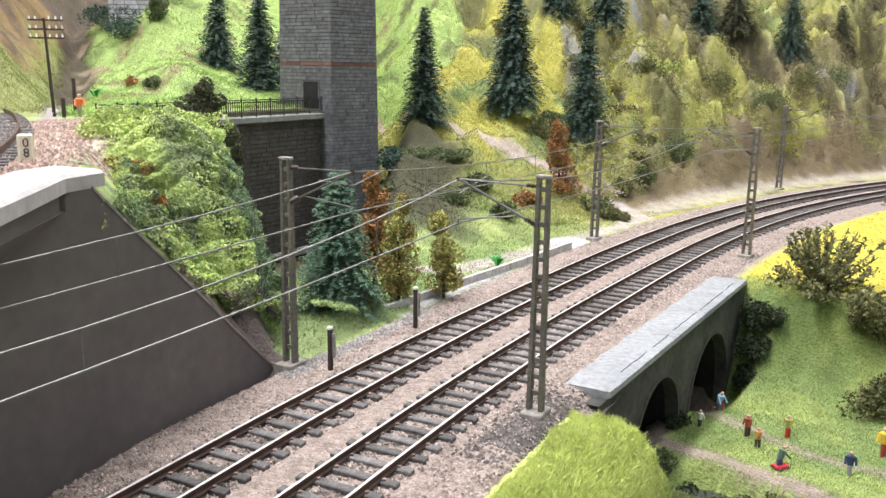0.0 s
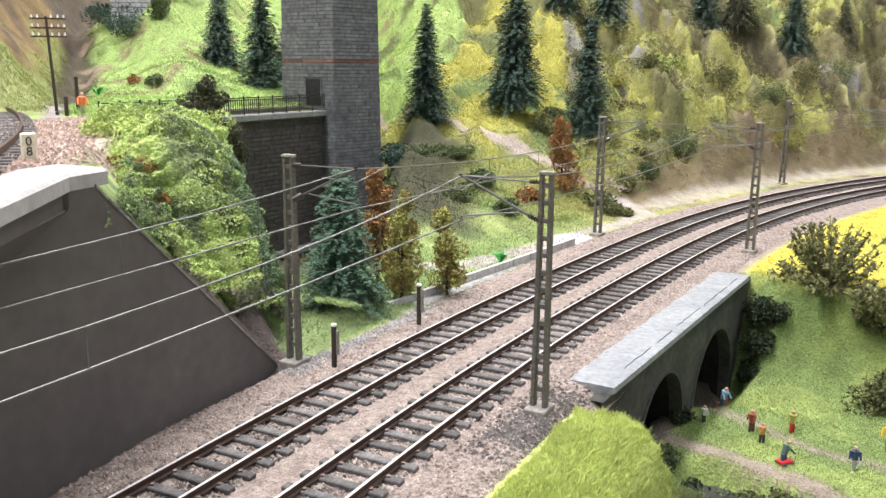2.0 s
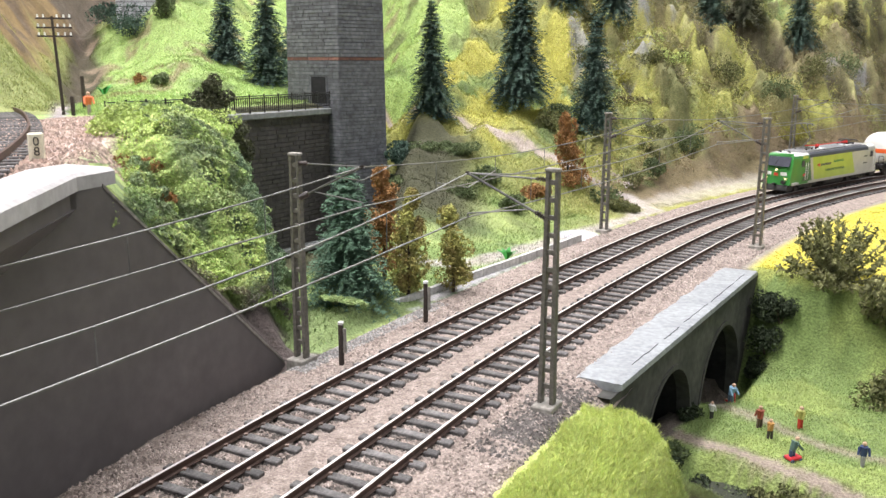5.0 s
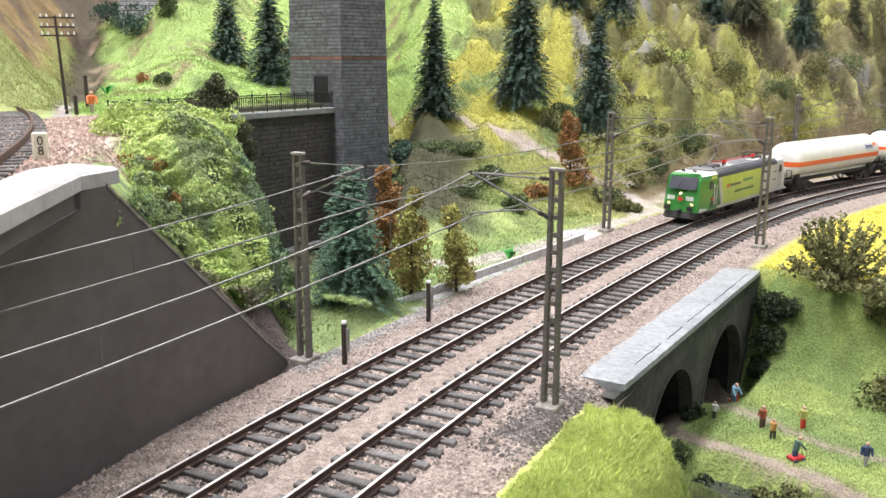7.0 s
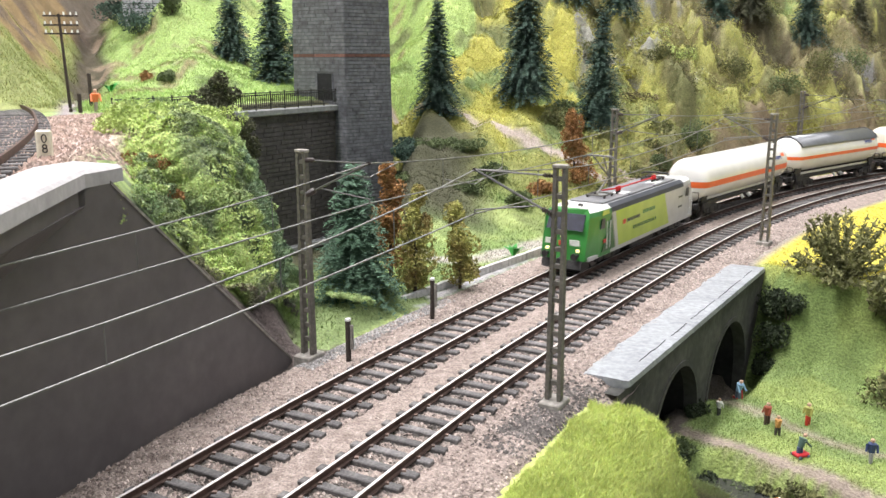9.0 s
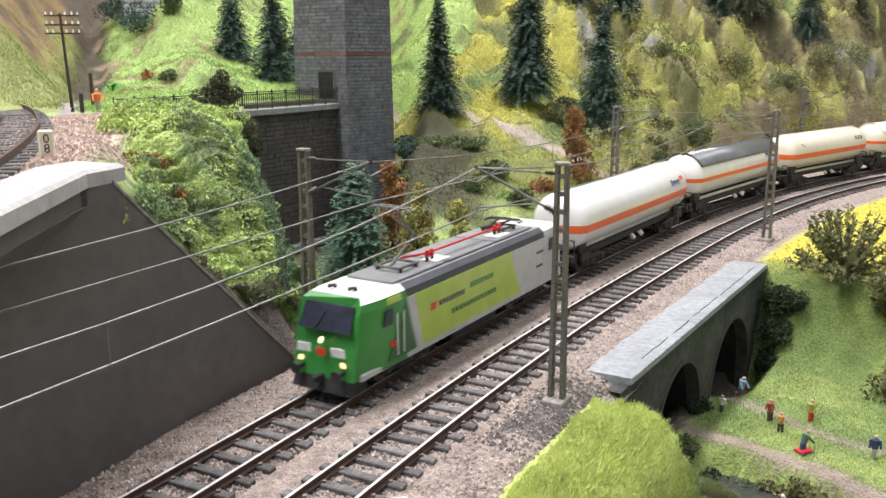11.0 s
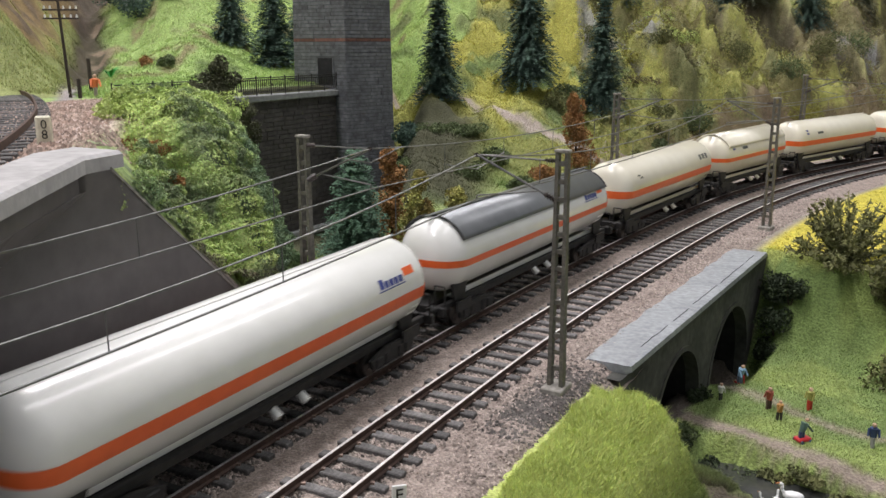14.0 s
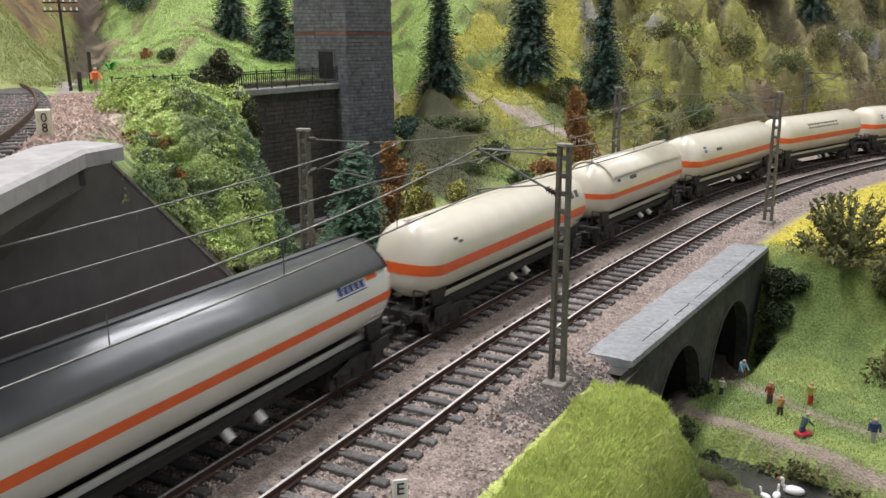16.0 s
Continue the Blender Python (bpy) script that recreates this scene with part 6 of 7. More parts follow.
flock("slope_foliage", 820000, (0.12, 0.95, 0.70, 1.58), lambda x, y, z, s, d, c: (d < -0.080) & (s > 0.48) & (c[:, 1] > 0.06), 0.0009, 0.018, 0.034, 77, "olive and yellow foliage over the steep rock slope", 0.95, 0.45)
sprout("ledge_lawn", 190000, (-0.50, -0.04, 0.54, 1.15), lambda x, y, z, s, d, c: (over_via(x, y) > 0.02) & green(c), 0.0012, 0.0003, 78, "bright flocked lawn above the viaduct", 1.2, 1.1, 0.004, "grass", 0.5)


def bush(x, y, h, w, mat, seed, label, n=900, size=0.0011, name="bush", lift=0.0):
    r = np.random.RandomState(seed)
    ob = thing(name, pose(x, y, gz(x, y) - 0.001 + lift), label, "bush", "bushes")
    bm = bmesh.new()
    for _ in range(5):
        a = r.rand() * 6.283
        rod(bm, (0, 0, -0.002), (math.cos(a) * w * 0.5, math.sin(a) * w * 0.5, h * 0.6), 0.0005, 0.0002, 4)
    part("twigs", bm, M_TRUNK, ob)
    vs, fs = [], []
    crown(vs, fs, r, 0, 0, h * 0.5, w, h * 0.55, n, size, 9)
    soup("crown", vs, fs, mat, ob)
    return ob


def twig_bush(x, y, h, w, seed, label, n=46):
    """A bush of stiff flocked branches that spread from its foot."""
    r = np.random.RandomState(seed)
    ob = thing("spreading_bush", pose(x, y, gz(x, y) - 0.001), label, "bush", "bushes")
    bm = bmesh.new()
    vs, fs = [], []
    for k in range(n):
        a, el = r.rand() * 6.283, r.uniform(0.15, 1.35)
        ln = (w * math.cos(el) + h * math.sin(el)) * r.uniform(0.7, 1.05)
        tip = Vector((math.cos(a) * math.cos(el) * ln, math.sin(a) * math.cos(el) * ln, math.sin(el) * ln))
        rod(bm, (0, 0, 0), tip, 0.0006, 0.0003, 4)
        m = 60
        for i in range(m):
            t = 0.2 + 0.8 * r.rand()
            p = np.array(tip * t) + r.randn(3) * 0.0009
            q = len(vs)
            o = [p + r.randn(3) * 0.0010 for _ in range(4)]
            vs.extend([tuple(v) for v in o])
            fs.extend([(q, q + 1, q + 2), (q, q + 2, q + 3)])
    part("stem", bm, M_BUSHR, ob)
    soup("crown", vs, fs, M_BUSHR, ob)
    return ob


M_MOSSL = material("pale_moss_foliage", (0.22, 0.30, 0.12), (0.38, 0.47, 0.19), 90, 0.9, island=0.35, c3=(0.46, 0.55, 0.24))
M_GOLD = material("golden_olive_foliage", (0.16, 0.155, 0.03), (0.30, 0.29, 0.06), 70, 0.9, island=0.35, c3=(0.40, 0.38, 0.10))
M_EARTHY = material("brown_foliage", (0.09, 0.075, 0.04), (0.18, 0.155, 0.075), 70, 0.9, island=0.4)
M_IVY = material("dark_ivy_leaves", (0.022, 0.035, 0.016), (0.05, 0.07, 0.03), 90, 0.9, island=0.4)
twig_bush(0.2248, 0.4859, 0.036, 0.028, 31, "stiff spreading olive bush at the meadow's edge", 60)
bush(0.2459, 0.4636, 0.028, 0.014, M_BUSHR, 32, "dark olive bush below the field", 1300)
bush(0.262, 0.455, 0.028, 0.014, M_OLIVE, 33, "dark olive bush below the field", 1100)
bush(0.225, 0.4142, 0.021, 0.011, M_OLIVE, 34, "rounded olive bush on the meadow", 1300, 0.0008)
bush(0.240, 0.408, 0.020, 0.010, M_OLIVE, 35, "rounded olive bush on the meadow", 1100, 0.0008)
for i, (x, y, h, w) in enumerate(((0.188, 0.487, 0.022, 0.008), (0.185, 0.478, 0.016, 0.008), (0.180, 0.472, 0.012, 0.007), (0.193, 0.480, 0.015, 0.008))):
    bush(x, y, h, w, M_IVY, 36 + i, "dark ivy against the bridge abutment", 1600, 0.0006, "ivy")
for i, (x, y, h, w, mt) in enumerate(((0.1175, 0.3955, 0.007, 0.004, M_IVY), (0.1150, 0.3905, 0.005, 0.003, M_IVY), (0.068, 0.322, 0.006, 0.005, M_MOSS), (0.100, 0.352, 0.006, 0.006, M_MOSS), (0.110, 0.345, 0.005, 0.006, M_IVY), (0.122, 0.338, 0.005, 0.006, M_MOSS), (0.133, 0.332, 0.004, 0.006, M_OLIVE), (0.144, 0.324, 0.004, 0.006, M_OLIVE), (0.156, 0.313, 0.004, 0.006, M_OLIVE), (0.095, 0.340, 0.006, 0.006, M_IVY), (0.100, 0.332, 0.006, 0.006, M_IVY))):
    bush(x, y, h, w, mt, 45 + i, "low dark green shrub by the stream and arches", 500, 0.0007, "shrub")
for i, (x, y, h, w, mt, lab) in enumerate((
        (0.071, 0.7033, 0.012, 0.008, M_AUTUMN, "low rusty shrub on the slope"), (0.2162, 0.9631, 0.022, 0.013, M_OLIVE, "olive shrub on the hillside"),
        (0.3286, 1.0359, 0.034, 0.020, M_OLIVE, "olive shrub on the hillside"), (0.2447, 0.8898, 0.034, 0.018, M_MOSS, "mossy grey-green shrub by the rocks"),
        (0.3977, 1.0524, 0.034, 0.018, M_MOSS, "dark moss-green shrub on the steep slope"), (0.165, 0.775, 0.014, 0.010, M_OLIVE, "olive shrub by the path"),
        (0.19, 0.80, 0.018, 0.011, M_MOSS, "moss-green shrub on the slope"), (0.145, 0.705, 0.010, 0.010, M_OLIVE, "olive shrub beside the track"),
        (-0.251, 0.7321, 0.010, 0.006, M_MOSS, "small dark shrub on the lawn"), (-0.292, 0.8927, 0.026, 0.009, M_MOSS, "dark upright shrub on the knoll"),
        (-0.33, 0.90, 0.028, 0.022, M_FIR2, "dark green thicket below the far pier"), (-0.36, 0.93, 0.026, 0.022, M_FIR2, "dark green thicket below the far pier"), (-0.30, 0.93, 0.026, 0.02, M_FIR2, "dark green thicket below the far pier"),
        (-0.27, 0.75, 0.012, 0.006, M_AUTUMN, "small rusty shrub on the lawn"), (0.045, 0.66, 0.012, 0.010, M_MOSS, "dark shrub in the valley"), (0.03, 0.70, 0.014, 0.012, M_MOSS, "dark shrub in the valley"),
        (-0.045, 0.72, 0.016, 0.010, M_FIR2, "dark shrub beside the tower"), (-0.04, 0.74, 0.014, 0.010, M_FIR2, "dark shrub beside the tower"), (0.005, 0.74, 0.010, 0.012, M_MOSS, "dark shrub on the shady slope"),
        (0.46, 1.13, 0.03, 0.02, M_OLIVE, "olive shrub on the steep slope"), (0.53, 1.17, 0.035, 0.02, M_MOSS, "moss-green shrub on the steep slope"), (0.26, 1.05, 0.03, 0.022, M_LIME, "yellow-green shrub on the hillside"), (0.24, 1.10, 0.03, 0.022, M_LIME, "yellow-green shrub on the hillside"))):
    bush(x, y, h, w, mt, 60 + i, lab, 1800, 0.0007)
for i, (x, y, h, w, mt, lab) in enumerate((
        (-0.163, 0.420, 0.016, 0.013, M_LIME, "lime-green cushion on the ledge edge"), (-0.154, 0.436, 0.017, 0.017, M_LIME, "lime-green cushion on the ledge edge"), (-0.138, 0.452, 0.016, 0.015, M_LIME, "lime-green cushion on the ledge edge"),
        (-0.146, 0.395, 0.014, 0.014, M_LIME, "lime-green cushion on the ledge edge"), (-0.131, 0.352, 0.010, 0.011, M_AUTUMN, "rust-brown cushion on the bank"), (-0.143, 0.364, 0.011, 0.012, M_AUTUMN, "rust-brown cushion on the bank"))):
    bush(x, y, h, w, mt, 90 + i, lab, 3000, 0.0005, "foliage_cushion", -0.005)


def clothe(count, place, kinds, seed, name):
    """Uneven cushions and shrubs spread over a slope."""
    r = random.Random(seed)
    made = 0
    while made < count:
        x, y, h, w = place(r)
        mt, lab = kinds[r.randrange(len(kinds))]
        bush(x, y, h, w, mt, seed * 50 + made, lab, int(700 + 70000 * w), 0.0004 + 0.018 * w, name, -h * 0.4)
        made += 1


def on_bank(r):
    v = r.uniform(0.27, 0.50)
    u = r.uniform(0.004, 0.048)
    x = -0.10 - 0.18 * (v - 0.25) + u + 0.004
    ok = gz(x, v) > 0.008 and bool(beyond_wall(np.array([x - 0.006]), np.array([v]))[0])
    return (x, v, r.uniform(0.005, 0.009), r.uniform(0.006, 0.010)) if ok else on_bank(r)


def on_slope(r):
    s = r.uniform(0.62, 1.18)
    p = at(s, -r.uniform(0.08, 0.34))
    on_path = path_gap(np.array([p.x]), np.array([p.y - 0.02]), [(-0.09, 0.84), (-0.004, 0.816), (0.079, 0.770), (0.1585, 0.747), (0.172, 0.715)])[0] < 0.035
    return on_slope(r) if on_path else (p.x, p.y, r.uniform(0.010, 0.026), r.uniform(0.010, 0.022))


def in_shade(r):
    return r.uniform(-0.07, 0.02), r.uniform(0.62, 0.78), r.uniform(0.007, 0.014), r.uniform(0.008, 0.013)


clothe(16, on_bank, [(M_MOSSL, "grey-green foliage cushion on the bank"), (M_MOSSL, "grey-green foliage cushion on the bank"), (M_LIME, "lime-green foliage cushion on the bank"), (M_MOSSL, "pale green foliage cushion on the bank")], 3, "foliage_cushion")
clothe(24, on_slope, [(M_OLIVE, "olive shrub on the steep slope"), (M_MOSS, "moss-green shrub on the steep slope"), (M_GOLD, "yellow-olive shrub on the steep slope"), (M_OLIVE, "olive shrub on the steep slope"), (M_EARTHY, "brownish shrub on the steep slope")], 4, "bush")
clothe(12, in_shade, [(M_MOSS, "moss-green shrub in the shady valley"), (M_IVY, "dark shrub in the shady valley")], 5, "bush")


def fresh_plant(x, y, h, seed):
    r = np.random.RandomState(seed)
    ob = thing("leafy_plant", pose(x, y, gz(x, y)), "vivid fresh green plant beside the path", "plant", "fresh green plants")
    for k in range(14):
        a, ln = r.rand() * 6.283, h * r.uniform(0.6, 1.1)
        bm = bmesh.new()
        d = Vector((math.cos(a), math.sin(a), 0))
        n = Vector((-d.y, d.x, 0))
        m = d * ln * 0.35 + Vector((0, 0, ln * 0.6))
        e = d * ln * 0.8 + Vector((0, 0, ln * 0.75))
        v = [bm.verts.new(p) for p in (Vector((0, 0, 0)), m + n * ln * 0.16, e, m - n * ln * 0.16)]
        bm.faces.new(v)
        part("leaf", bm, M_FRESH, ob)


fresh_plant(0.0346, 0.5238, 0.010, 1)
fresh_plant(-0.311, 0.765, 0.014, 2)
fresh_plant(-0.318, 0.755, 0.013, 3)


# ---- lineside and ledge details ----
M_SIGN = material("white_sign_paint", (0.72, 0.68, 0.52), (0.80, 0.77, 0.63), 200, 0.6, spread=0.1)
M_SIGNW = material("clean_white_plate", (0.78, 0.78, 0.78), (0.84, 0.84, 0.84), 200, 0.5, spread=0.04)
M_INK = material("black_ink", (0.02, 0.018, 0.015), (0.03, 0.027, 0.02), 200, 0.6)
M_POLE = material("tarred_pole", (0.03, 0.022, 0.018), (0.055, 0.042, 0.035), 200, 0.85)
M_PORC = material("white_porcelain", (0.75, 0.75, 0.73), (0.8, 0.8, 0.78), 200, 0.25)
M_WATER = material("dark_still_water", (0.035, 0.038, 0.035), (0.06, 0.06, 0.055), 60, 0.06, spread=0.1)
M_KERB = material("kerb_concrete", (0.42, 0.42, 0.41), (0.55, 0.55, 0.54), 120, 0.85, bump=0.0002)


def letter(text, size, m, parent):
    cu = bpy.data.curves.new("lettering", "FONT")
    cu.body, cu.size, cu.extrude, cu.align_x, cu.align_y = text, size, 0.00008, "CENTER", "CENTER"
    cu.materials.append(M_INK)
    ob = new("lettering", cu)
    ob.parent = parent
    ob.matrix_basis = m
    return ob


def distance_post():
    ob = thing("distance_post", pose(-0.1417, 0.2875, 0.0862, 0, 0, 26), "cream distance post with black digits", "sign")
    bm = bmesh.new()
    box(bm, -0.0026, -0.0010, -0.002, 0.0026, 0.0010, 0.0098, 0.0006)
    part("post_body", bm, M_SIGN, ob)
    for t, z in (("0", 0.0068), ("8", 0.0034)):
        letter(t, 0.0042, Matrix.Translation((0, -0.00112, z)) @ Matrix.Rotation(math.pi / 2, 4, "X"), ob)


distance_post()


def lineside_sign():
    p = at(0.128, 0.0655, -0.006)
    ob = thing("lineside_sign", Matrix.Translation(p) @ Matrix.Rotation(0.25, 4, "Z"), "small white plate with a black letter", "sign")
    bm = bmesh.new()
    rod(bm, (0, 0, 0), (0, 0, 0.009), 0.0006, None, 6)
    part("stake", bm, M_INK, ob)
    bm = bmesh.new()
    box(bm, -0.0020, -0.0012, 0.0060, 0.0020, -0.0006, 0.0118, 0.0002)
    part("plate", bm, M_SIGNW, ob)
    letter("E", 0.0048, Matrix.Translation((0, -0.00135, 0.0090)) @ Matrix.Rotation(math.pi / 2, 4, "X"), ob)


lineside_sign()


def track_post(x, y, h):
    ob = thing("marker_post", pose(x, y, -0.006, 0, 0, -20), "thin black marker post with pale plate", "post", "marker posts")
    bm = bmesh.new()
    box(bm, -0.0009, -0.0009, 0, 0.0009, 0.0009, h + 0.003, 0.0002)
    part("stake", bm, M_POLE, ob)
    bm = bmesh.new()
    box(bm, 0.0010, -0.0005, h * 0.45, 0.0024, 0.0005, h + 0.0015, 0.0002)
    part("plate", bm, M_CONCRETE, ob, "pale plate")
    bm = bmesh.new()
    box(bm, -0.0010, -0.0010, h + 0.003, 0.0010, 0.0010, h + 0.0042, 0.0002)
    part("cap", bm, M_SIGNW, ob, "white cap")


track_post(-0.0462, 0.3356, 0.0165)
track_post(-0.0129, 0.3949, 0.0185)


def kerb():
    ob = thing("gutter_kerb", None, "pale concrete gutter kerb beside the track", "kerb", kind="structure")
    pts = [(-0.030, 0.418), (-0.0229, 0.4271), (0.0055, 0.4702), (0.0415, 0.5201), (0.0909, 0.5904)]
    for (ax, ay), (bx, by) in zip(pts, pts[1:]):
        a, b = Vector((ax, ay, 0)), Vector((bx, by, 0))
        n = max(1, round((b - a).length / 0.02))
        for k in range(n):
            p, q = a.lerp(b, k / n), a.lerp(b, (k + 0.985) / n)
            d = q - p
            bm = bmesh.new()
            box(bm, 0, -0.0012, -0.012, d.length, 0.0012, 0.0006, 0.0003, 0, Matrix.Translation(p) @ Matrix.Rotation(math.atan2(d.y, d.x), 4, "Z"))
            part("kerb_stone", bm, M_KERB, ob)


kerb()


def telegraph_pole(x, y, h):
    ob = thing("telegraph_pole", pose(x, y, gz(x, y), 0, 0, 8), "dark wooden telegraph pole with three crossarms", "pole")
    bm = bmesh.new()
    rod(bm, (0, 0, -0.003), (-0.002, 0, h), 0.0011, 0.0008, 8)
    part("pole", bm, M_POLE, ob)
    for k, z in enumerate((h - 0.0012, h - 0.0068, h - 0.0120)):
        bm = bmesh.new()
        box(bm, -0.0115, -0.0006, z - 0.0005, 0.0095, 0.0006, z + 0.0005)
        arm = part("crossarm", bm, M_POLE, ob)
        for xx in (-0.0105, -0.0070, 0.0010, 0.0050, 0.0085):
            bm = bmesh.new()
            rod(bm, (xx, 0, z + 0.0005), (xx, 0, z + 0.0024), 0.0007, 0.0005, 7)
            part("insulator", bm, M_PORC, arm, "white porcelain insulator")


telegraph_pole(-0.2474, 0.5426, 0.0605)


def short_stake(x, y, h):
    ob = thing("marker_post", pose(x, y, gz(x, y)), "thin dark marker post on the ledge", "post", "marker posts")
    bm = bmesh.new()
    box(bm, -0.0010, -0.0010, -0.001, 0.0010, 0.0010, h, 0.0002)
    part("stake", bm, M_POLE, ob)


short_stake(-0.2395, 0.5385, 0.012)
short_stake(-0.2500, 0.58, 0.022)


def upper_track():
    tr = thing("ledge_track", None, "single track on the upper ledge", "track", kind="structure")
    p = [Vector((-0.372, 0.595, 0)), Vector((-0.298, 0.5535, 0)), Vector((-0.2128, 0.407, 0)), Vector((-0.1508, 0.26, 0)), Vector((-0.118, 0.15, 0))]
    n = 60
    line = []
    for i in range(n + 1):
        u = i / n * 4
        k = min(3, int(u))
        f = u - k
        p0, p1, p2, p3 = p[max(k - 1, 0)], p[k], p[k + 1], p[min(k + 2, 4)]
        line.append(0.5 * ((2 * p1) + (p2 - p0) * f + (2 * p0 - 5 * p1 + 4 * p2 - p3) * f * f + (3 * p1 - p0 - 3 * p2 + p3) * f ** 3))
    for sd in (-1, 1):
        bm = bmesh.new()
        rings = []
        for i, c in enumerate(line):
            d = (line[min(i + 1, n)] - line[max(i - 1, 0)]).normalized()
            s = Vector((d.y, -d.x, 0))
            rings.append([bm.verts.new(c + s * (sd * 0.0087 + o) + Vector((0, 0, 0.0885 + z))) for o, z in ((-0.0006, 0), (0.0006, 0), (0.0005, 0.0024), (-0.0005, 0.0024))])
        for a, b in zip(rings, rings[1:]):
            for j in range(4):
                bm.faces.new((a[j], a[(j + 1) % 4], b[(j + 1) % 4], b[j]))
        part("rail", bm, M_RAIL_SIDE, tr, "rust-brown rail")
    step, gone = 0.0094, 0.0
    for a, b in zip(line, line[1:]):
        d = (b - a).normalized()
        gone += (b - a).length
        while gone > step:
            gone -= step
            ob = new("sleeper", SLEEPER)
            ob.parent = tr
            ob.matrix_basis = Matrix.Translation(b + Vector((0, 0, 0.0910))) @ Matrix.Rotation(math.atan2(d.y, d.x) - math.pi / 2, 4, "Z")


upper_track()


def ledge_gravel():
    r = np.random.RandomState(15)
    n = 26000
    x, y = -0.32 + 0.22 * r.rand(n), 0.20 + 0.38 * r.rand(n)
    u = (x + 0.10) * 0.984 + (y - 0.25) * 0.177
    line = path_gap(x, y, [(-0.372, 0.595), (-0.298, 0.5535), (-0.2128, 0.407), (-0.1508, 0.26), (-0.118, 0.15)])
    m = (u < -0.006 - 0.02 * fbm(x, y, 0.05, 91)) & (over_via(x, y) < 0.02) & (x < -0.112)
    x, y, line = x[m], y[m], line[m]
    n = len(x)
    z = sampled(x, y, "z")[0] + 0.0010 * smooth((0.024 - line) / 0.012) + 0.0002
    base = np.array([(1, 0, -0.4), (-0.5, 0.85, -0.4), (-0.5, -0.85, -0.4), (0.1, 0.1, 0.7)])
    sc = 0.0009 * (0.5 + r.rand(n))
    q = base[None] * (0.7 + 0.6 * r.rand(n, 4, 3)) * sc[:, None, None] + np.stack([x, y, z], 1)[:, None, :]
    i = np.arange(n)[:, None] * 4
    f = np.concatenate([i + [0, 1, 3], i + [1, 2, 3], i + [2, 0, 3]], 1).reshape(-1, 3)
    soup("ledge_gravel", q.reshape(-1, 3).tolist(), f.tolist(), M_GRAVEL, None, "reddish gravel beside the upper track", "gravel", "stuff")


M_GRAVEL = material("reddish_gravel", (0.36, 0.26, 0.215), (0.52, 0.42, 0.36), 120, 0.95, island=0.5)
ledge_gravel()
M_DARKG = material("dark_gravel", (0.10, 0.09, 0.085), (0.17, 0.155, 0.145), 120, 0.95, island=0.5)
for k, (n, a, b, c, e) in enumerate(((1500, 0.207, 0.248, 0.067, 0.086), (1100, 0.198, 0.256, 0.063, 0.086), (700, 0.185, 0.268, 0.060, 0.086))):
    scatter_stones("dark_gravel", n, a, b, c, e, 0.0008, M_DARKG, 17 + k, "dark grey gravel round the mast foot")
scatter_stones("grey_gravel", 7000, 0.215, 0.33, -0.048, -0.028, 0.0007, material("grey_gravel", (0.24, 0.235, 0.23), (0.36, 0.35, 0.34), 120, 0.95, island=0.5), 18, "grey gravel beside the track")


def far_pier():
    pr = thing("bridge_pier", None, "pale grey masonry pier high on the slope", "pier", kind="structure")
    x0, x1, y0 = -0.352, -0.303, 0.915
    bm = bmesh.new()
    box(bm, x0, y0 + 0.0002, 0.10, x1, y0 + 0.04, 0.36)
    part("pier_core", bm, M_JOINT, pr)
    r = random.Random(6)
    vs, fs = [], []
    z = 0.11
    while z < 0.30:
        x = x0 - r.uniform(0, 0.008)
        while x < x1:
            w = r.uniform(0.009, 0.014)
            a, b = max(x0, x), min(x1, x + w - 0.0005)
            x += w
            if b - a < 0.001:
                continue
            k = len(vs)
            q = [Vector((a, y0, z)), Vector((b, y0, z)), Vector((b, y0, z + 0.0041)), Vector((a, y0, z + 0.0041))]
            c = sum(q, Vector()) / 4
            o = r.uniform(0.0004, 0.0009)
            vs += q + [p + (c - p).normalized() * 0.0003 + Vector((0, -o, 0)) for p in q]
            fs += [tuple(k + i for i in f) for f in ((4, 5, 6, 7), (0, 1, 5, 4), (1, 2, 6, 5), (2, 3, 7, 6), (3, 0, 4, 7))]
        z += 0.0047
    soup("masonry_courses", vs, fs, M_PIER, pr, "", "", "stuff")


M_PIER = material("pale_ashlar", (0.30, 0.31, 0.34), (0.42, 0.43, 0.47), 150, 0.85, island=0.2)
far_pier()


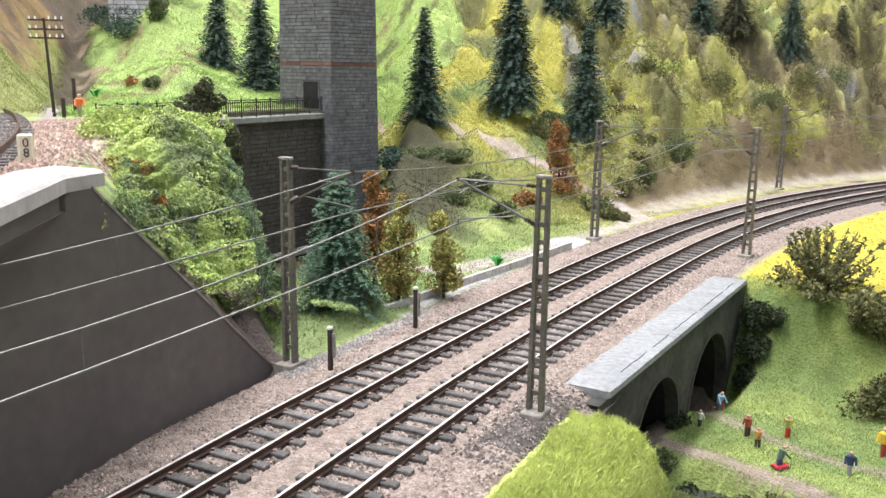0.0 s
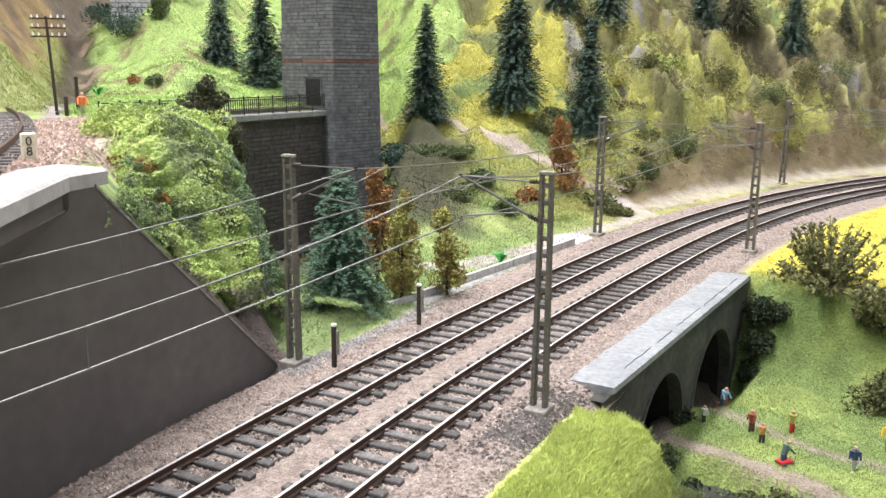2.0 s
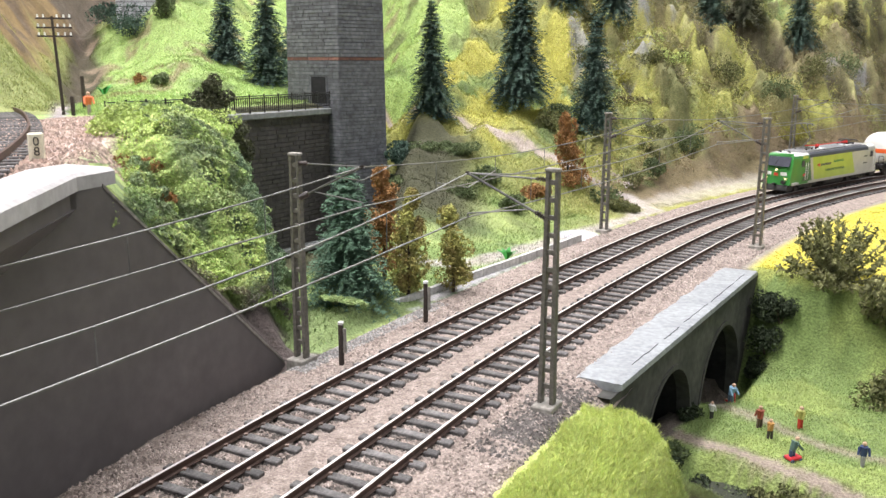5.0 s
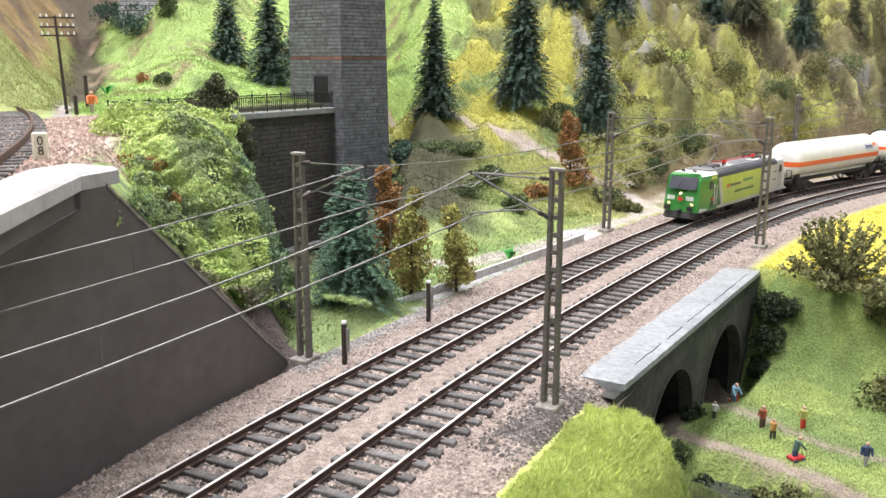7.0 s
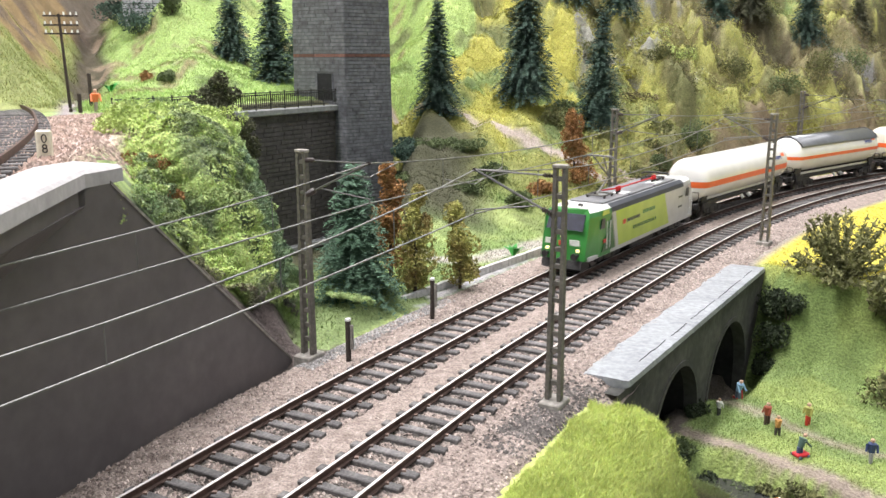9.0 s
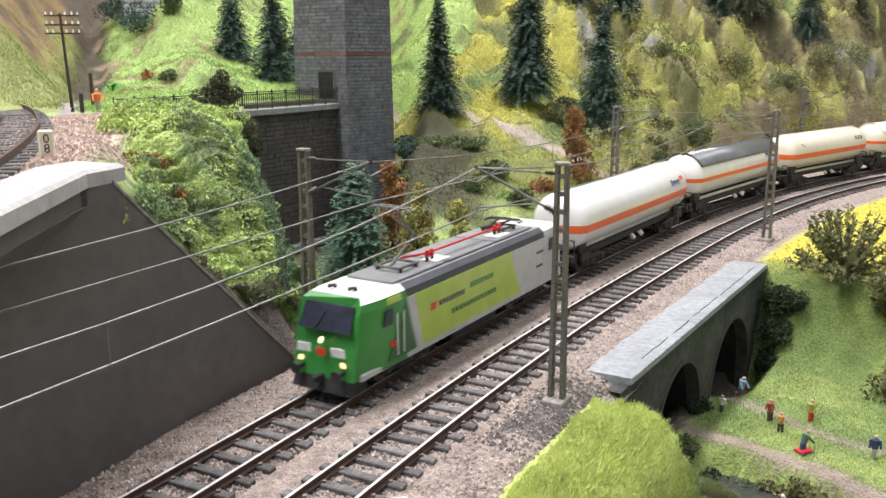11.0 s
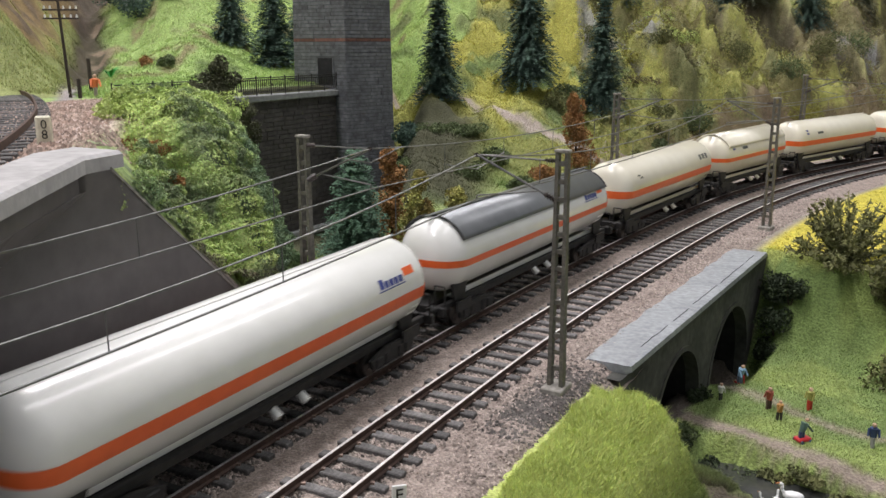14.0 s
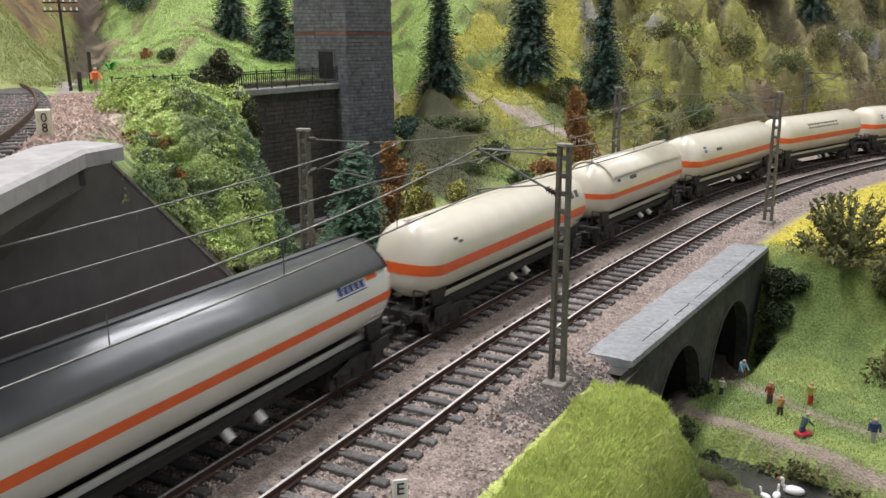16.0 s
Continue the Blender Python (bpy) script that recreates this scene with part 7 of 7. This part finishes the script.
# ---- figurines, birds and water ----
def figurine(x, y, h, top, legs, label, turn=0.0, stoop=0.0, extra=None, z=None):
    bm = bmesh.new()
    k = h / 0.0115
    for sx in (-0.0009, 0.0009):
        rod(bm, (sx * k, 0, 0), (sx * 0.8 * k, 0, 0.0052 * k), 0.0007 * k, 0.0009 * k, 6, 1)
    fx = 0.0022 * stoop * k
    rod(bm, (0, 0, 0.0050 * k), (fx * 0.5, 0, 0.0092 * k), 0.0013 * k, 0.0018 * k, 8, 0)
    for sx in (-1, 1):
        rod(bm, (fx * 0.4, sx * 0.0019 * k, 0.0088 * k), (fx + 0.0012 * k, sx * 0.0022 * k, 0.0056 * k), 0.0006 * k, 0.0005 * k, 5, 0)
    bmesh.ops.create_icosphere(bm, subdivisions=1, radius=0.0011 * k, matrix=Matrix.Translation((fx * 0.8, 0, 0.0105 * k)))
    for f in bm.faces:
        if f.calc_center_median().z > 0.0095 * k:
            f.material_index = 2
    if extra == "cart":
        box(bm, -0.0025, -0.0022, 0.0006, 0.0040, 0.0022, 0.0022, 0.0004, 3)
        for px in (-0.0015, 0.003):
            for py in (-0.0024, 0.0024):
                rod(bm, (px, py - 0.0003, 0.0008), (px, py + 0.0003, 0.0008), 0.0008, None, 8, 1)
    if extra == "scooter":
        rod(bm, (-0.003, 0, 0.0010), (0.003, 0, 0.0010), 0.0006, None, 6, 3)
        rod(bm, (0.003, 0, 0.001), (0.0022, 0, 0.0065), 0.0003, None, 5, 3)
        for px in (-0.003, 0.003):
            rod(bm, (px, -0.0003, 0.0010), (px, 0.0003, 0.0010), 0.0010, None, 8, 2)
    ob = part("figurine", bm, [paint(top), paint(legs), paint((0.55, 0.36, 0.25)), paint((0.6, 0.03, 0.04))])
    ob.matrix_world = pose(x, y, (gz(x, y) if z is None else z) - 0.0003, 0, 0, turn)
    return tagged(ob, label, "figurine", "painted figurines")


PAINTS = {}


def paint(c):
    if c not in PAINTS:
        PAINTS[c] = material("figure_paint", tuple(v * 0.9 for v in c), c, 500, 0.55, spread=0.1)
    return PAINTS[c]


figurine(0.1282, 0.3926, 0.0092, (0.7, 0.7, 0.68), (0.06, 0.06, 0.06), "tiny painted figurine in white shirt and dark trousers", 40)
figurine(0.1446, 0.4144, 0.0118, (0.25, 0.42, 0.58), (0.12, 0.16, 0.22), "tiny painted figurine in blue on a red scooter", -60, 0.8, "scooter")
figurine(0.1467, 0.3786, 0.0115, (0.28, 0.07, 0.04), (0.10, 0.06, 0.05), "tiny painted figurine in reddish-brown jacket", 200)
figurine(0.1473, 0.3666, 0.0102, (0.50, 0.26, 0.08), (0.06, 0.05, 0.05), "tiny painted figurine in orange-brown top", 160)
figurine(0.1675, 0.3820, 0.0116, (0.36, 0.36, 0.10), (0.55, 0.05, 0.03), "tiny painted figurine in yellow-green and red", 210)
figurine(0.1488, 0.3445, 0.0110, (0.08, 0.14, 0.12), (0.06, 0.09, 0.18), "tiny painted figurine leaning over a red cart", 20, 1.3, "cart")
figurine(0.1794, 0.3436, 0.0118, (0.03, 0.05, 0.14), (0.30, 0.30, 0.30), "tiny painted figurine in dark blue coat", 250)
figurine(0.2052, 0.3651, 0.0145, (0.75, 0.50, 0.05), (0.35, 0.05, 0.04), "tiny painted figurine in yellow jacket", 230)
figurine(-0.2330, 0.5470, 0.0150, (0.80, 0.22, 0.08), (0.35, 0.30, 0.28), "tiny painted figurine in orange vest beside the railing", -60, 0.6)


def pond():
    bm = bmesh.new()
    r = random.Random(2)
    c = Vector((0.135, 0.312, -0.0605))
    ring = [bm.verts.new(c + Vector((math.cos(a) * 0.034 * r.uniform(0.9, 1.1) + math.sin(a) * 0.011, math.sin(a) * 0.013 * r.uniform(0.9, 1.1) - math.cos(a) * 0.031, 0))) for a in [k * 6.2832 / 26 for k in range(26)]]
    bm.faces.new(ring)
    ob = part("pond", bm, M_WATER)
    tagged(ob, "dark still pond below the mound", "pond", kind="structure")


pond()


def swan(x, y, turn, k=1.0):
    bm = bmesh.new()
    bmesh.ops.create_icosphere(bm, subdivisions=2, radius=1, matrix=Matrix.Translation((0, 0, 0.0012 * k)) @ Matrix.Diagonal((0.0036 * k, 0.0020 * k, 0.0016 * k, 1)))
    part_b = [(0.0026, 0.0016), (0.0038, 0.0030), (0.0036, 0.0046), (0.0046, 0.0052)]
    for (xa, za), (xb, zb) in zip(part_b, part_b[1:]):
        rod(bm, (xa * k, 0, za * k), (xb * k, 0, zb * k), 0.0006 * k, 0.0005 * k, 6)
    ob = thing("swan", pose(x, y, -0.0605, 0, 0, turn), "small white model swan on the pond", "swan", "swans on the pond")
    part("body", bm, M_SIGNW, ob, smooth_shade=True)
    bm = bmesh.new()
    rod(bm, (0.0046 * k, 0, 0.0052 * k), (0.0058 * k, 0, 0.0049 * k), 0.0004 * k, 0.0002 * k, 5)
    part("beak", bm, paint((0.5, 0.18, 0.04)), ob, "orange beak")


swan(0.1345, 0.3135, 160, 1.2)
swan(0.1265, 0.3105, 60, 0.8)
swan(0.1220, 0.3100, 120, 0.7)


motions()
